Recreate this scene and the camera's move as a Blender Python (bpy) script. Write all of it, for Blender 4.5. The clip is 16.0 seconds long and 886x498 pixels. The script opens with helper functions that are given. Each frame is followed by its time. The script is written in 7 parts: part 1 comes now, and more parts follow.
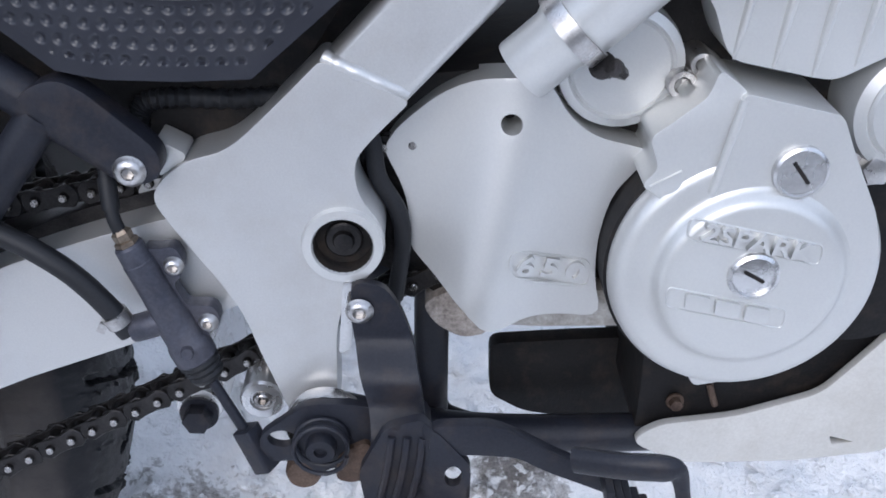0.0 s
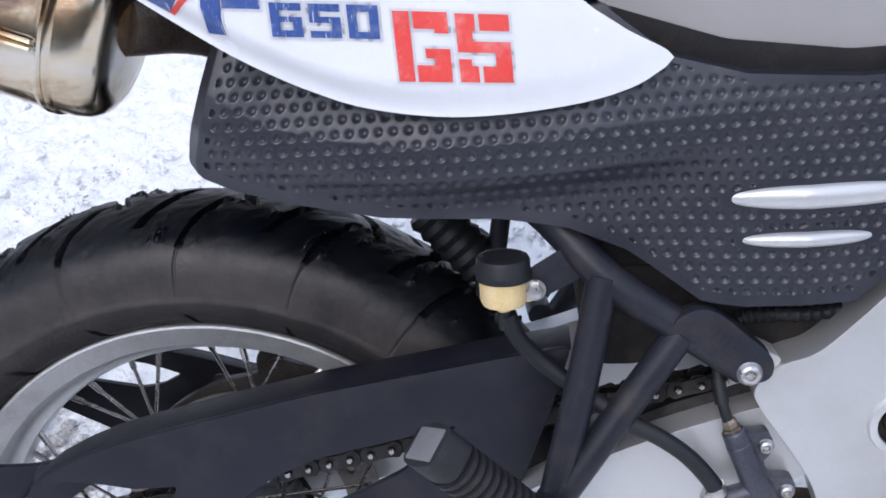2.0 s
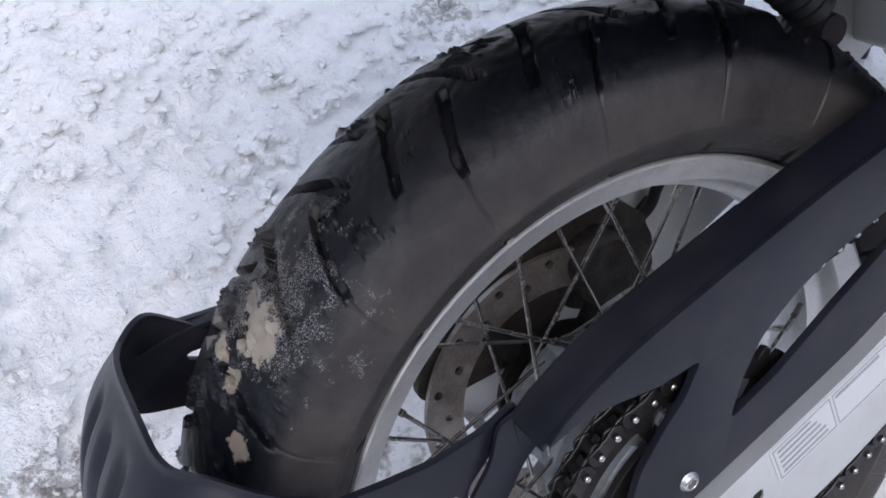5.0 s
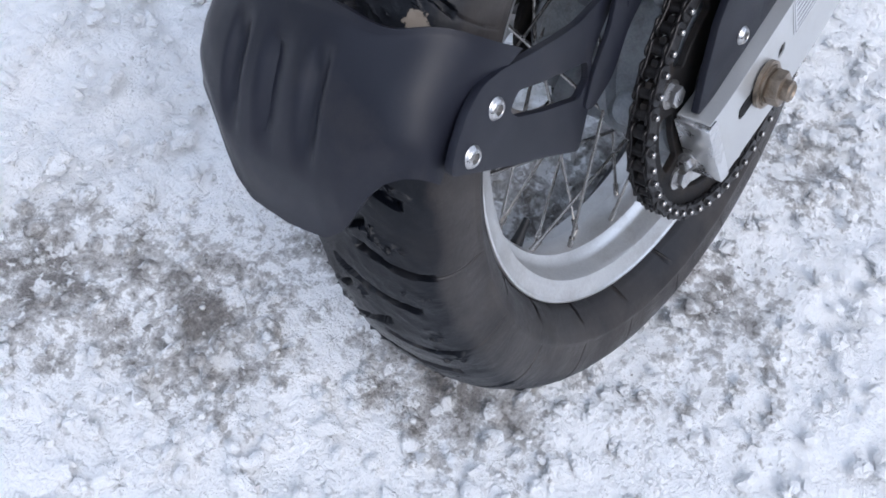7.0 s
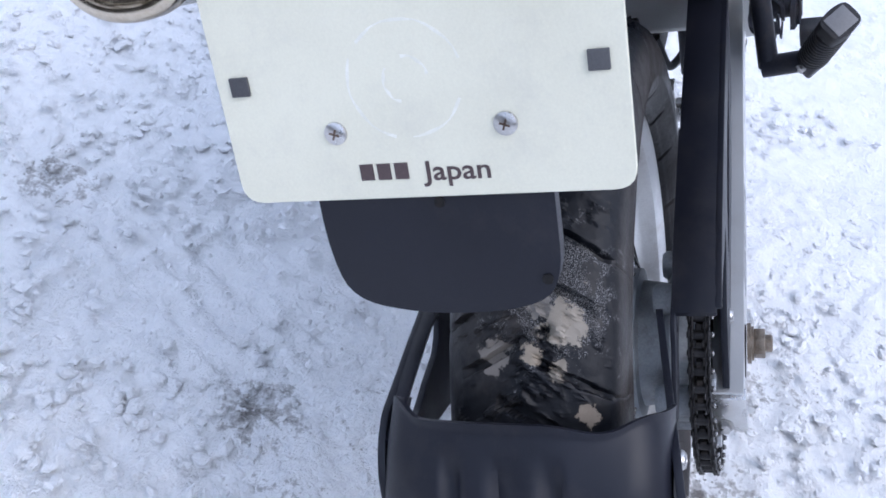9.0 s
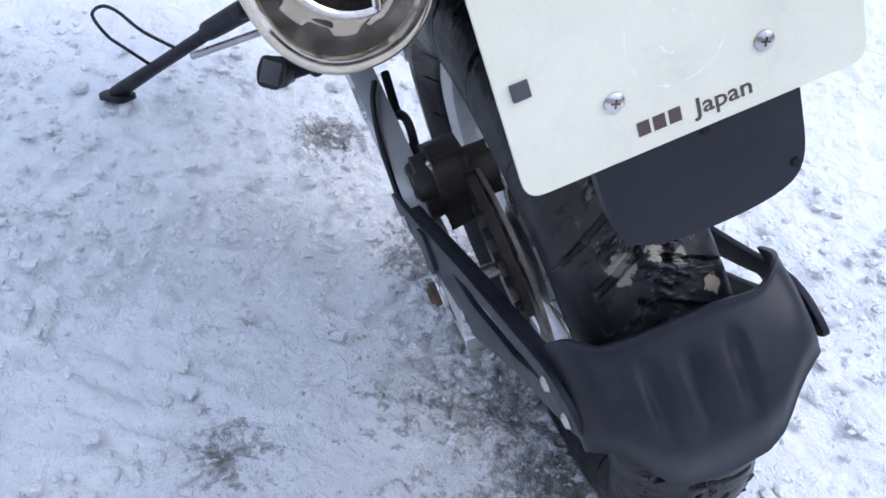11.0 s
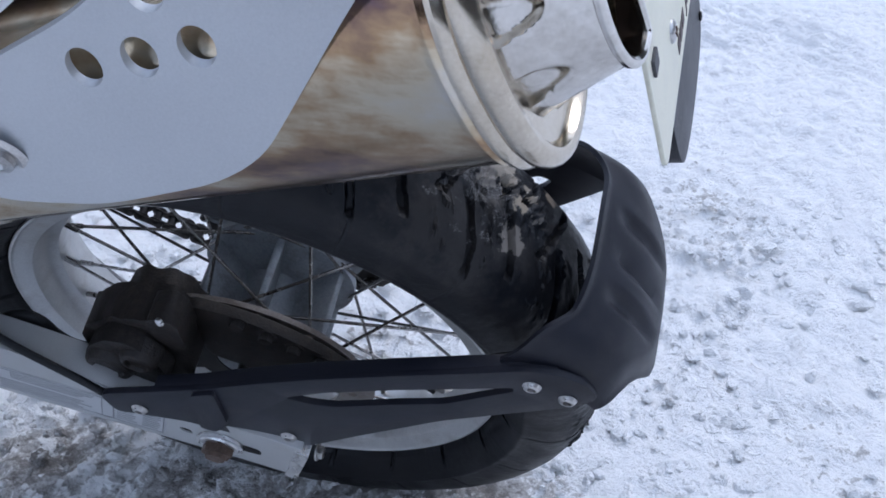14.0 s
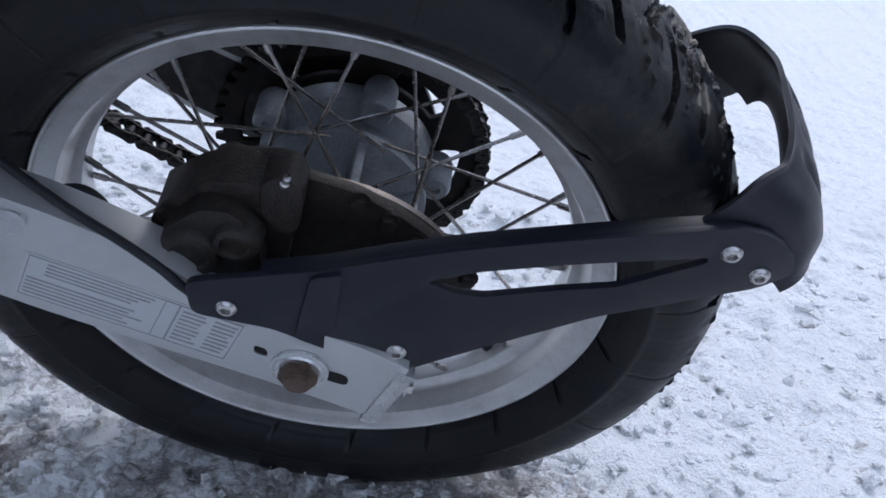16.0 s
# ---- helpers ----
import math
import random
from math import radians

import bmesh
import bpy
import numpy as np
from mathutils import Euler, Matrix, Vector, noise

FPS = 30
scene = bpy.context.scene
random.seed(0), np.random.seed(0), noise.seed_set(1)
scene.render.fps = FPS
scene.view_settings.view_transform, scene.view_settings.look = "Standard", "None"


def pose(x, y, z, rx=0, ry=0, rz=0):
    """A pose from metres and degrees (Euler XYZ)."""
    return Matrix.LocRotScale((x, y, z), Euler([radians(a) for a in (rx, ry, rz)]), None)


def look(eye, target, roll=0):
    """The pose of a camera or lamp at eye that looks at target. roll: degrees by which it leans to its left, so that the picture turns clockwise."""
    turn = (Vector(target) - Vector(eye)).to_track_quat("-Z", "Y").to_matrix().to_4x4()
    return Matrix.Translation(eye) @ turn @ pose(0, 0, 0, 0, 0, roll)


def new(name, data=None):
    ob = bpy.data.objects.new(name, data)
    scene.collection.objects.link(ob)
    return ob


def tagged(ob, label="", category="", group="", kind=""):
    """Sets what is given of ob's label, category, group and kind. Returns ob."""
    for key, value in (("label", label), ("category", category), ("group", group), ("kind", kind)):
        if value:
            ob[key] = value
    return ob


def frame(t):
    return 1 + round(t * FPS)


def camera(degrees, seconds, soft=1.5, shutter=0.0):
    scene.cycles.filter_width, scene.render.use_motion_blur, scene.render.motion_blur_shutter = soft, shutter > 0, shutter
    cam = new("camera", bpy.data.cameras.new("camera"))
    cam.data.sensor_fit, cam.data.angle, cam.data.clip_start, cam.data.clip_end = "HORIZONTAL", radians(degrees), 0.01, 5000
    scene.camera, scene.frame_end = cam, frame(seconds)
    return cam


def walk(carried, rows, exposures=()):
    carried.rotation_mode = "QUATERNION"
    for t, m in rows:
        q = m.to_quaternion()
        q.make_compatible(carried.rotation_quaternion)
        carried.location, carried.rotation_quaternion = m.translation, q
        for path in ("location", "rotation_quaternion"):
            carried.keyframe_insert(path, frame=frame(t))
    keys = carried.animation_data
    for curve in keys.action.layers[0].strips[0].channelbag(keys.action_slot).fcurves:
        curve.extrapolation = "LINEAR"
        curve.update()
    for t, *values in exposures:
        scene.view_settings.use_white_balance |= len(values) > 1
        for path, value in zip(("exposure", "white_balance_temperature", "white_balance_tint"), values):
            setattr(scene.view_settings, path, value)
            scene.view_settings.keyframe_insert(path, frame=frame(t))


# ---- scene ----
# World: z up from the snow. The motorcycle is drawn in its own axes (x ahead, y to its left, z up,
# origin at the rear axle) and leans on its side stand.
LEAN, AXLE_HEIGHT = 22.015, 0.2932
BIKE = pose(0, 0, AXLE_HEIGHT, -LEAN, 0, 0)

cam = camera(47.09, 16.0, soft=1.7)
PATH = [
    (0, 0.5257, -0.3939, 0.9353, 39.26, -2.42, 0.04),
    (0.5, 0.4634, -0.4253, 0.9840, 41.89, -2.40, 1.12),
    (1, 0.4025, -0.4619, 1.0361, 44.92, -1.39, 1.60),
    (1.5, 0.3544, -0.4951, 1.0733, 47.57, 1.89, 3.81),
    (2, 0.2508, -0.4956, 1.0630, 49.22, 3.73, 2.56),
    (2.5, 0.1466, -0.4504, 1.0698, 47.63, 5.56, 0.16),
    (3, 0.0370, -0.4636, 1.0850, 48.69, 5.29, -3.68),
    (3.2, -0.0027, -0.4781, 1.0884, 49.75, 5.23, -4.83),
    (3.73, -0.0985, -0.4530, 1.0817, 48.57, 5.01, -10.62),
    (4.25, -0.1739, -0.3719, 1.0484, 43.90, 4.10, -18.93),
    (4.78, -0.2470, -0.2882, 1.0106, 38.95, 2.07, -27.37),
    (5.3, -0.3359, -0.2550, 0.9904, 36.72, -0.33, -33.72),
    (5.5, -0.3682, -0.2582, 0.9894, 36.62, -0.91, -35.14),
    (6, -0.4731, -0.2682, 0.9849, 36.62, -3.74, -39.61),
    (6.5, -0.5504, -0.2687, 0.9594, 35.53, -5.67, -43.63),
    (7, -0.6128, -0.2101, 0.9163, 30.87, -8.48, -49.50),
    (7.5, -0.6353, -0.1350, 0.9191, 28.75, -9.50, -56.68),
    (8, -0.6509, -0.0718, 0.9576, 35.46, -9.24, -64.16),
    (8.5, -0.7128, 0.0122, 1.0031, 43.76, -9.78, -71.28),
    (9, -0.7422, 0.1044, 1.0102, 48.02, -9.29, -76.32),
    (9.2, -0.7277, 0.1513, 1.0048, 48.01, -9.18, -78.01),
    (9.72, -0.7422, 0.2600, 1.0009, 50.09, -8.81, -84.83),
    (10.25, -0.7522, 0.3675, 0.9912, 50.50, -8.65, -94.21),
    (10.78, -0.7411, 0.4584, 0.9824, 49.91, -8.22, -104.61),
    (11.3, -0.6923, 0.5177, 0.9815, 48.79, -6.95, -114.43),
    (11.5, -0.6534, 0.5356, 0.9776, 48.06, -5.96, -118.13),
    (12, -0.5947, 0.5687, 0.9884, 47.37, -4.00, -126.49),
    (12.5, -0.5515, 0.6494, 0.9857, 47.57, -3.05, -136.03),
    (13, -0.5071, 0.7094, 0.9855, 49.29, -1.13, -146.50),
    (13.5, -0.4309, 0.6942, 0.9890, 51.39, 0.99, -156.43),
    (14, -0.3200, 0.7032, 0.9059, 54.40, -1.25, -166.91),
    (14.5, -0.2379, 0.7052, 0.7498, 61.29, -6.39, -173.52),
    (15, -0.1701, 0.7018, 0.6492, 66.59, -11.42, -177.38),
    (15.5, -0.1181, 0.7168, 0.6333, 66.57, -11.51, -178.79),
    (16, -0.0565, 0.7566, 0.6557, 63.94, -9.34, -178.27),
]
walk(cam, [(row[0], pose(*row[1:])) for row in PATH], exposures=[(0, 0.43, 6200, 13), (1.0, 0.76, 6400, 14), (1.5, 0.68, 6350, 15), (2.1, 0.58, 6350, 15), (3.2, 0.19, 6500, 16), (5.3, 0.46, 6550, 15), (6.0, 0.52, 6500, 14), (6.5, 0.66, 6400, 13), (6.9, 0.60, 6330, 12), (7.5, 0.46, 6050, 13), (8.0, 0.60, 6000, 13), (8.5, 0.76, 6000, 13), (9.0, 0.56, 5980, 15), (9.2, 0.56, 5980, 15), (11.3, 0.68, 5950, 14), (12.0, 0.78, 5950, 14), (13.0, 0.55, 5950, 15), (13.5, 0.24, 5900, 13), (15.2, 0.20, 5880, 13), (16, 0.22, 6050, 13)])

# ---- daylight: bright even cloud, a wide soft sun from the machine's right ----
SUN_ELEVATION, SUN_TURN = 50, -112
world = bpy.data.worlds.new("sky")
scene.world = world
world.use_nodes = True
wn = world.node_tree.nodes
sky = wn.new("ShaderNodeTexSky")
sky.sky_type, sky.sun_disc = "NISHITA", False
sky.sun_elevation, sky.sun_rotation = radians(SUN_ELEVATION), radians(90 - SUN_TURN)
sky.dust_density, sky.air_density = 2.5, 1.0
wn["Background"].inputs[1].default_value = 0.05
world.node_tree.links.new(sky.outputs[0], wn["Background"].inputs[0])
# an even layer of bright cloud over the whole sky
cloud, both = wn.new("ShaderNodeBackground"), wn.new("ShaderNodeAddShader")
cloud.inputs[0].default_value, cloud.inputs[1].default_value = (0.81, 0.925, 1.12, 1), 0.755
world.node_tree.links.new(wn["Background"].outputs[0], both.inputs[0])
world.node_tree.links.new(cloud.outputs[0], both.inputs[1])
world.node_tree.links.new(both.outputs[0], wn["World Output"].inputs[0])
sun = new("sun", bpy.data.lights.new("sun", "SUN"))
sun.data.energy, sun.data.angle, sun.data.color = 0.85, radians(36), (1.0, 0.97, 0.93)
sdir = Vector((math.cos(radians(SUN_ELEVATION)) * math.cos(radians(SUN_TURN)),
               math.cos(radians(SUN_ELEVATION)) * math.sin(radians(SUN_TURN)), math.sin(radians(SUN_ELEVATION))))
sun.matrix_world = look(sdir * 10, (0, 0, 0))


# ---- materials ----
def ramp(nt, fac, stops):
    r = nt.nodes.new("ShaderNodeValToRGB")
    el = r.color_ramp.elements
    el[0].position, el[0].color = stops[0][0], (*stops[0][1], 1)
    el[1].position, el[1].color = stops[-1][0], (*stops[-1][1], 1)
    for p, c in stops[1:-1]:
        e = el.new(p)
        e.color = (*c, 1)
    nt.links.new(fac, r.inputs[0])
    return r.outputs[0]


def tex(nt, vec, scale, detail=4.0, rough=0.6, kind="ShaderNodeTexNoise"):
    n = nt.nodes.new(kind)
    n.inputs["Scale"].default_value = scale
    if kind == "ShaderNodeTexNoise":
        n.inputs["Detail"].default_value, n.inputs["Roughness"].default_value = detail, rough
    nt.links.new(vec, n.inputs["Vector"])
    return n.outputs[0]


def math_node(nt, op, a, b=None, clamp=False):
    n = nt.nodes.new("ShaderNodeMath")
    n.operation, n.use_clamp = op, clamp
    for i, v in enumerate((a, b)):
        if v is None:
            continue
        if isinstance(v, (int, float)):
            n.inputs[i].default_value = v
        else:
            nt.links.new(v, n.inputs[i])
    return n.outputs[0]


def mix(nt, fac, a, b):
    n = nt.nodes.new("ShaderNodeMix")
    n.data_type = "RGBA"
    for s, v in ((n.inputs[0], fac), (n.inputs[6], a), (n.inputs[7], b)):
        if isinstance(v, (int, float)):
            s.default_value = v
        elif isinstance(v, tuple):
            s.default_value = (*v, 1)
        else:
            nt.links.new(v, s)
    return n.outputs[2]


def fresh(name):
    m = bpy.data.materials.new(name)
    m.use_nodes = True
    nt = m.node_tree
    b = nt.nodes["Principled BSDF"]
    co = nt.nodes.new("ShaderNodeTexCoord").outputs["Object"]
    return m, nt, b, co


def bump(nt, b, height, dist, strength=1.0):
    n = nt.nodes.new("ShaderNodeBump")
    n.inputs["Distance"].default_value, n.inputs["Strength"].default_value = dist, strength
    nt.links.new(height, n.inputs["Height"])
    nt.links.new(n.outputs[0], b.inputs["Normal"])


def surface(name, dark, light, rough=0.5, metal=0.0, big=9.0, fine=350.0, relief=0.0003, spec=0.5, spread=0.12, dirt=None, dirt_amount=0.5, coat=0.0):
    """A worn surface: colour between dark and light at two scales, uneven gloss, fine relief, and dirt in blotches."""
    m, nt, b, co = fresh(name)
    n1, n2 = tex(nt, co, big, 5), tex(nt, co, fine, 3)
    f = math_node(nt, "ADD", math_node(nt, "MULTIPLY", n1, 0.65), math_node(nt, "MULTIPLY", n2, 0.35))
    col = ramp(nt, f, [(0.35, dark), (0.62, light)])
    if dirt:
        n3 = tex(nt, co, big * 2.7, 7, 0.7)
        col = mix(nt, ramp(nt, n3, [(0.5, (0, 0, 0)), (0.72, (dirt_amount,) * 3)]), col, dirt)
    nt.links.new(col, b.inputs["Base Color"])
    r = math_node(nt, "ADD", math_node(nt, "MULTIPLY", math_node(nt, "SUBTRACT", tex(nt, co, big * 4, 5), 0.5), spread * 2), rough, True)
    nt.links.new(r, b.inputs["Roughness"])
    b.inputs["Metallic"].default_value, b.inputs["Specular IOR Level"].default_value = metal, spec
    b.inputs["Coat Weight"].default_value = coat
    bump(nt, b, n2, relief)
    return m


SILVER = surface("silver_paint", (0.50, 0.505, 0.505), (0.59, 0.595, 0.59), 0.39, 0.60, 6, 900, 0.00003, spread=0.05, dirt=(0.34, 0.30, 0.25), dirt_amount=0.22, coat=0.15)
CAST = surface("painted_cast_alloy", (0.565, 0.57, 0.565), (0.625, 0.63, 0.615), 0.37, 0.54, 7, 700, 0.00002, spread=0.02)
ALLOY = surface("bare_alloy", (0.55, 0.55, 0.55), (0.72, 0.72, 0.72), 0.28, 0.9, 12, 600, 0.00006, dirt=(0.25, 0.21, 0.17), dirt_amount=0.18)
RIM = surface("rim_alloy", (0.60, 0.60, 0.60), (0.76, 0.76, 0.75), 0.36, 0.8, 14, 500, 0.00003, spread=0.05, dirt=(0.26, 0.21, 0.16), dirt_amount=0.30)
STEEL = surface("zinc_steel", (0.38, 0.37, 0.36), (0.62, 0.61, 0.6), 0.3, 0.95, 30, 800, 0.00008, dirt=(0.2, 0.12, 0.07), dirt_amount=0.3)
RUSTY = surface("rusty_steel", (0.045, 0.026, 0.018), (0.15, 0.105, 0.080), 0.6, 0.45, 60, 700, 0.0003)
BRASSY = surface("yellowed_zinc", (0.17, 0.135, 0.10), (0.33, 0.275, 0.22), 0.38, 0.85, 50, 700, 0.0001, dirt=(0.12, 0.07, 0.04), dirt_amount=0.5)
SPOKE = surface("dull_spoke_steel", (0.24, 0.23, 0.225), (0.42, 0.405, 0.39), 0.25, 0.95, 40, 800, 0.00004, dirt=(0.14, 0.09, 0.06), dirt_amount=0.3)
CHAIN = surface("greasy_chain_steel", (0.010, 0.010, 0.011), (0.045, 0.042, 0.042), 0.36, 0.7, 70, 900, 0.0002)
PLASTIC = surface("black_plastic", (0.006, 0.007, 0.012), (0.013, 0.014, 0.022), 0.42, 0, 8, 1400, 0.00015, spec=0.32, dirt=(0.12, 0.105, 0.09), dirt_amount=0.10)
PANEL = surface("dimpled_black_plastic", (0.011, 0.012, 0.018), (0.020, 0.022, 0.031), 0.32, 0, 8, 1500, 0.0001, spec=0.55, dirt=(0.10, 0.09, 0.08), dirt_amount=0.12)
BLACK_STEEL = surface("black_coated_steel", (0.009, 0.010, 0.015), (0.020, 0.022, 0.030), 0.42, 0, 14, 600, 0.00015, spec=0.27, dirt=(0.13, 0.09, 0.06), dirt_amount=0.2)
# the dull black below colours black parts and also stands in for shade inside holes
DULL_BLACK = surface("dull_black_metal", (0.006, 0.006, 0.007), (0.016, 0.015, 0.015), 0.6, 0, 16, 500, 0.0003, spec=0.2, dirt=(0.07, 0.05, 0.035), dirt_amount=0.35)
GRIME = surface("road_grime", (0.010, 0.009, 0.009), (0.030, 0.024, 0.021), 0.48, 0.1, 45, 500, 0.0008, spec=0.4, dirt=(0.085, 0.062, 0.047), dirt_amount=0.45)
HOSE = surface("rubber_hose", (0.008, 0.009, 0.011), (0.017, 0.018, 0.021), 0.5, 0, 20, 900, 0.0001, spec=0.3)
PEG_RUBBER = surface("peg_rubber", (0.010, 0.010, 0.012), (0.022, 0.022, 0.025), 0.55, 0, 20, 700, 0.0002, spec=0.3, dirt=(0.11, 0.09, 0.075), dirt_amount=0.3)
WHITE = surface("white_paint", (0.66, 0.67, 0.69), (0.72, 0.73, 0.75), 0.25, 0, 5, 900, 0.00003, dirt=(0.55, 0.53, 0.5), dirt_amount=0.2, coat=0.5)
PLATE = surface("cream_plate", (0.67, 0.65, 0.52), (0.75, 0.73, 0.59), 0.42, 0, 10, 700, 0.00005, dirt=(0.45, 0.44, 0.4), dirt_amount=0.25)
SEAT = surface("grey_vinyl", (0.24, 0.232, 0.225), (0.30, 0.292, 0.285), 0.5, 0, 6, 1200, 0.0001)
PALE_PAD = surface("worn_grey_pad", (0.13, 0.13, 0.135), (0.19, 0.19, 0.195), 0.5, 0, 40, 800, 0.0002)
DARK_GREY = surface("dark_rubber_pad", (0.05, 0.05, 0.055), (0.085, 0.085, 0.09), 0.6, 0, 30, 800, 0.0002)
RED = surface("red_decal", (0.62, 0.045, 0.04), (0.72, 0.075, 0.06), 0.35, 0, 20, 400, 0.00003, dirt=(0.75, 0.7, 0.7), dirt_amount=0.25)
BLUE = surface("blue_decal", (0.025, 0.06, 0.22), (0.04, 0.09, 0.28), 0.35, 0, 20, 400, 0.00003, dirt=(0.6, 0.62, 0.68), dirt_amount=0.22)
EDGE = surface("decal_border", (0.50, 0.51, 0.53), (0.60, 0.61, 0.63), 0.35, 0, 20, 400, 0.00002)
INK = surface("brown_ink", (0.05, 0.035, 0.035), (0.09, 0.06, 0.06), 0.6, 0, 30, 600, 0.00002)
FADED = surface("faded_label_ink", (0.22, 0.225, 0.24), (0.32, 0.325, 0.34), 0.5, 0, 60, 900, 0.00002)
LABEL = surface("silver_label", (0.52, 0.53, 0.54), (0.58, 0.59, 0.6), 0.36, 0.3, 12, 800, 0.00003)
FLUID = surface("amber_reservoir", (0.62, 0.45, 0.20), (0.72, 0.58, 0.32), 0.35, 0, 60, 400, 0.00005)
FLUID.node_tree.nodes["Principled BSDF"].inputs["Subsurface Weight"].default_value = 0.3
FLUID.node_tree.nodes["Principled BSDF"].inputs["Subsurface Radius"].default_value = (0.01, 0.007, 0.003)
ORANGE = surface("orange_lens", (0.52, 0.075, 0.002), (0.78, 0.19, 0.008), 0.2, 0, 120, 190, 0.0022, coat=0.4)
CARRIER = surface("cast_hub", (0.20, 0.22, 0.24), (0.36, 0.38, 0.40), 0.5, 0.35, 25, 500, 0.0003, dirt=(0.10, 0.075, 0.055), dirt_amount=0.5)
DISC = surface("brake_disc_steel", (0.19, 0.165, 0.15), (0.36, 0.33, 0.31), 0.42, 0.75, 40, 500, 0.0001, dirt=(0.16, 0.09, 0.05), dirt_amount=0.5)


def heat_stained():
    """Stainless sheet, tinted straw along its length, with brown clouds that run along it."""
    m, nt, b, co = fresh("heat_stained_stainless")
    mp = nt.nodes.new("ShaderNodeMapping")
    mp.inputs["Rotation"].default_value, mp.inputs["Scale"].default_value = (0, math.radians(-19), 0), (5, 13, 15)
    nt.links.new(co, mp.inputs[0])
    n = tex(nt, mp.outputs[0], 1.0, 6, 0.62)
    n2 = tex(nt, co, 60, 4)
    f = math_node(nt, "ADD", math_node(nt, "MULTIPLY", n, 0.85), math_node(nt, "MULTIPLY", n2, 0.15))
    for place, size, weight in (((-0.205, 0.19, 0.530), 0.055, 0.16), ((-0.150, 0.19, 0.495), 0.060, 0.14), ((-0.228, 0.18, 0.600), 0.040, 0.13)):
        d = nt.nodes.new("ShaderNodeVectorMath")
        d.operation = "DISTANCE"
        nt.links.new(co, d.inputs[0])
        d.inputs[1].default_value = place
        f = math_node(nt, "ADD", f, math_node(nt, "MULTIPLY", math_node(nt, "SUBTRACT", 1.0, math_node(nt, "DIVIDE", d.outputs["Value"], size), True), weight))
    col = ramp(nt, f, [(0.33, (0.42, 0.44, 0.50)), (0.42, (0.60, 0.565, 0.51)), (0.50, (0.60, 0.515, 0.38)), (0.57, (0.40, 0.27, 0.16)), (0.63, (0.21, 0.135, 0.11)), (0.68, (0.15, 0.105, 0.13)), (0.74, (0.34, 0.25, 0.16))])
    nt.links.new(col, b.inputs["Base Color"])
    b.inputs["Metallic"].default_value = 1.0
    nt.links.new(ramp(nt, n2, [(0.3, (0.12,) * 3), (0.7, (0.24,) * 3)]), b.inputs["Roughness"])
    bump(nt, b, tex(nt, co, 700, 2), 0.00004)
    return m


STAINLESS = heat_stained()
WARM_CHROME = surface("heat_tinted_steel", (0.50, 0.43, 0.33), (0.66, 0.60, 0.51), 0.17, 1.0, 25, 500, 0.00003, dirt=(0.16, 0.11, 0.07), dirt_amount=0.2)
CHROME = surface("polished_stainless", (0.46, 0.43, 0.39), (0.70, 0.675, 0.64), 0.15, 1.0, 25, 300, 0.0001, spread=0.05)


def scratched(m, tone):
    """Lays thin pale scratches over a printed material."""
    nt = m.node_tree
    b = nt.nodes["Principled BSDF"]
    co = nt.nodes.new("ShaderNodeTexCoord").outputs["Object"]
    old = b.inputs["Base Color"].links[0].from_socket
    for turn, scale in ((0.5, 1.0), (-0.9, 1.3)):
        mp = nt.nodes.new("ShaderNodeMapping")
        mp.inputs["Rotation"].default_value, mp.inputs["Scale"].default_value = (0, turn, 0), (900 * scale, 60, 70 * scale)
        nt.links.new(co, mp.inputs[0])
        old = mix(nt, ramp(nt, tex(nt, mp.outputs[0], 1.0, 3, 0.6), [(0.64, (0, 0, 0)), (0.70, (0.9,) * 3)]), old, tone)
    nt.links.new(old, b.inputs["Base Color"])


scratched(BLUE, (0.62, 0.65, 0.70))


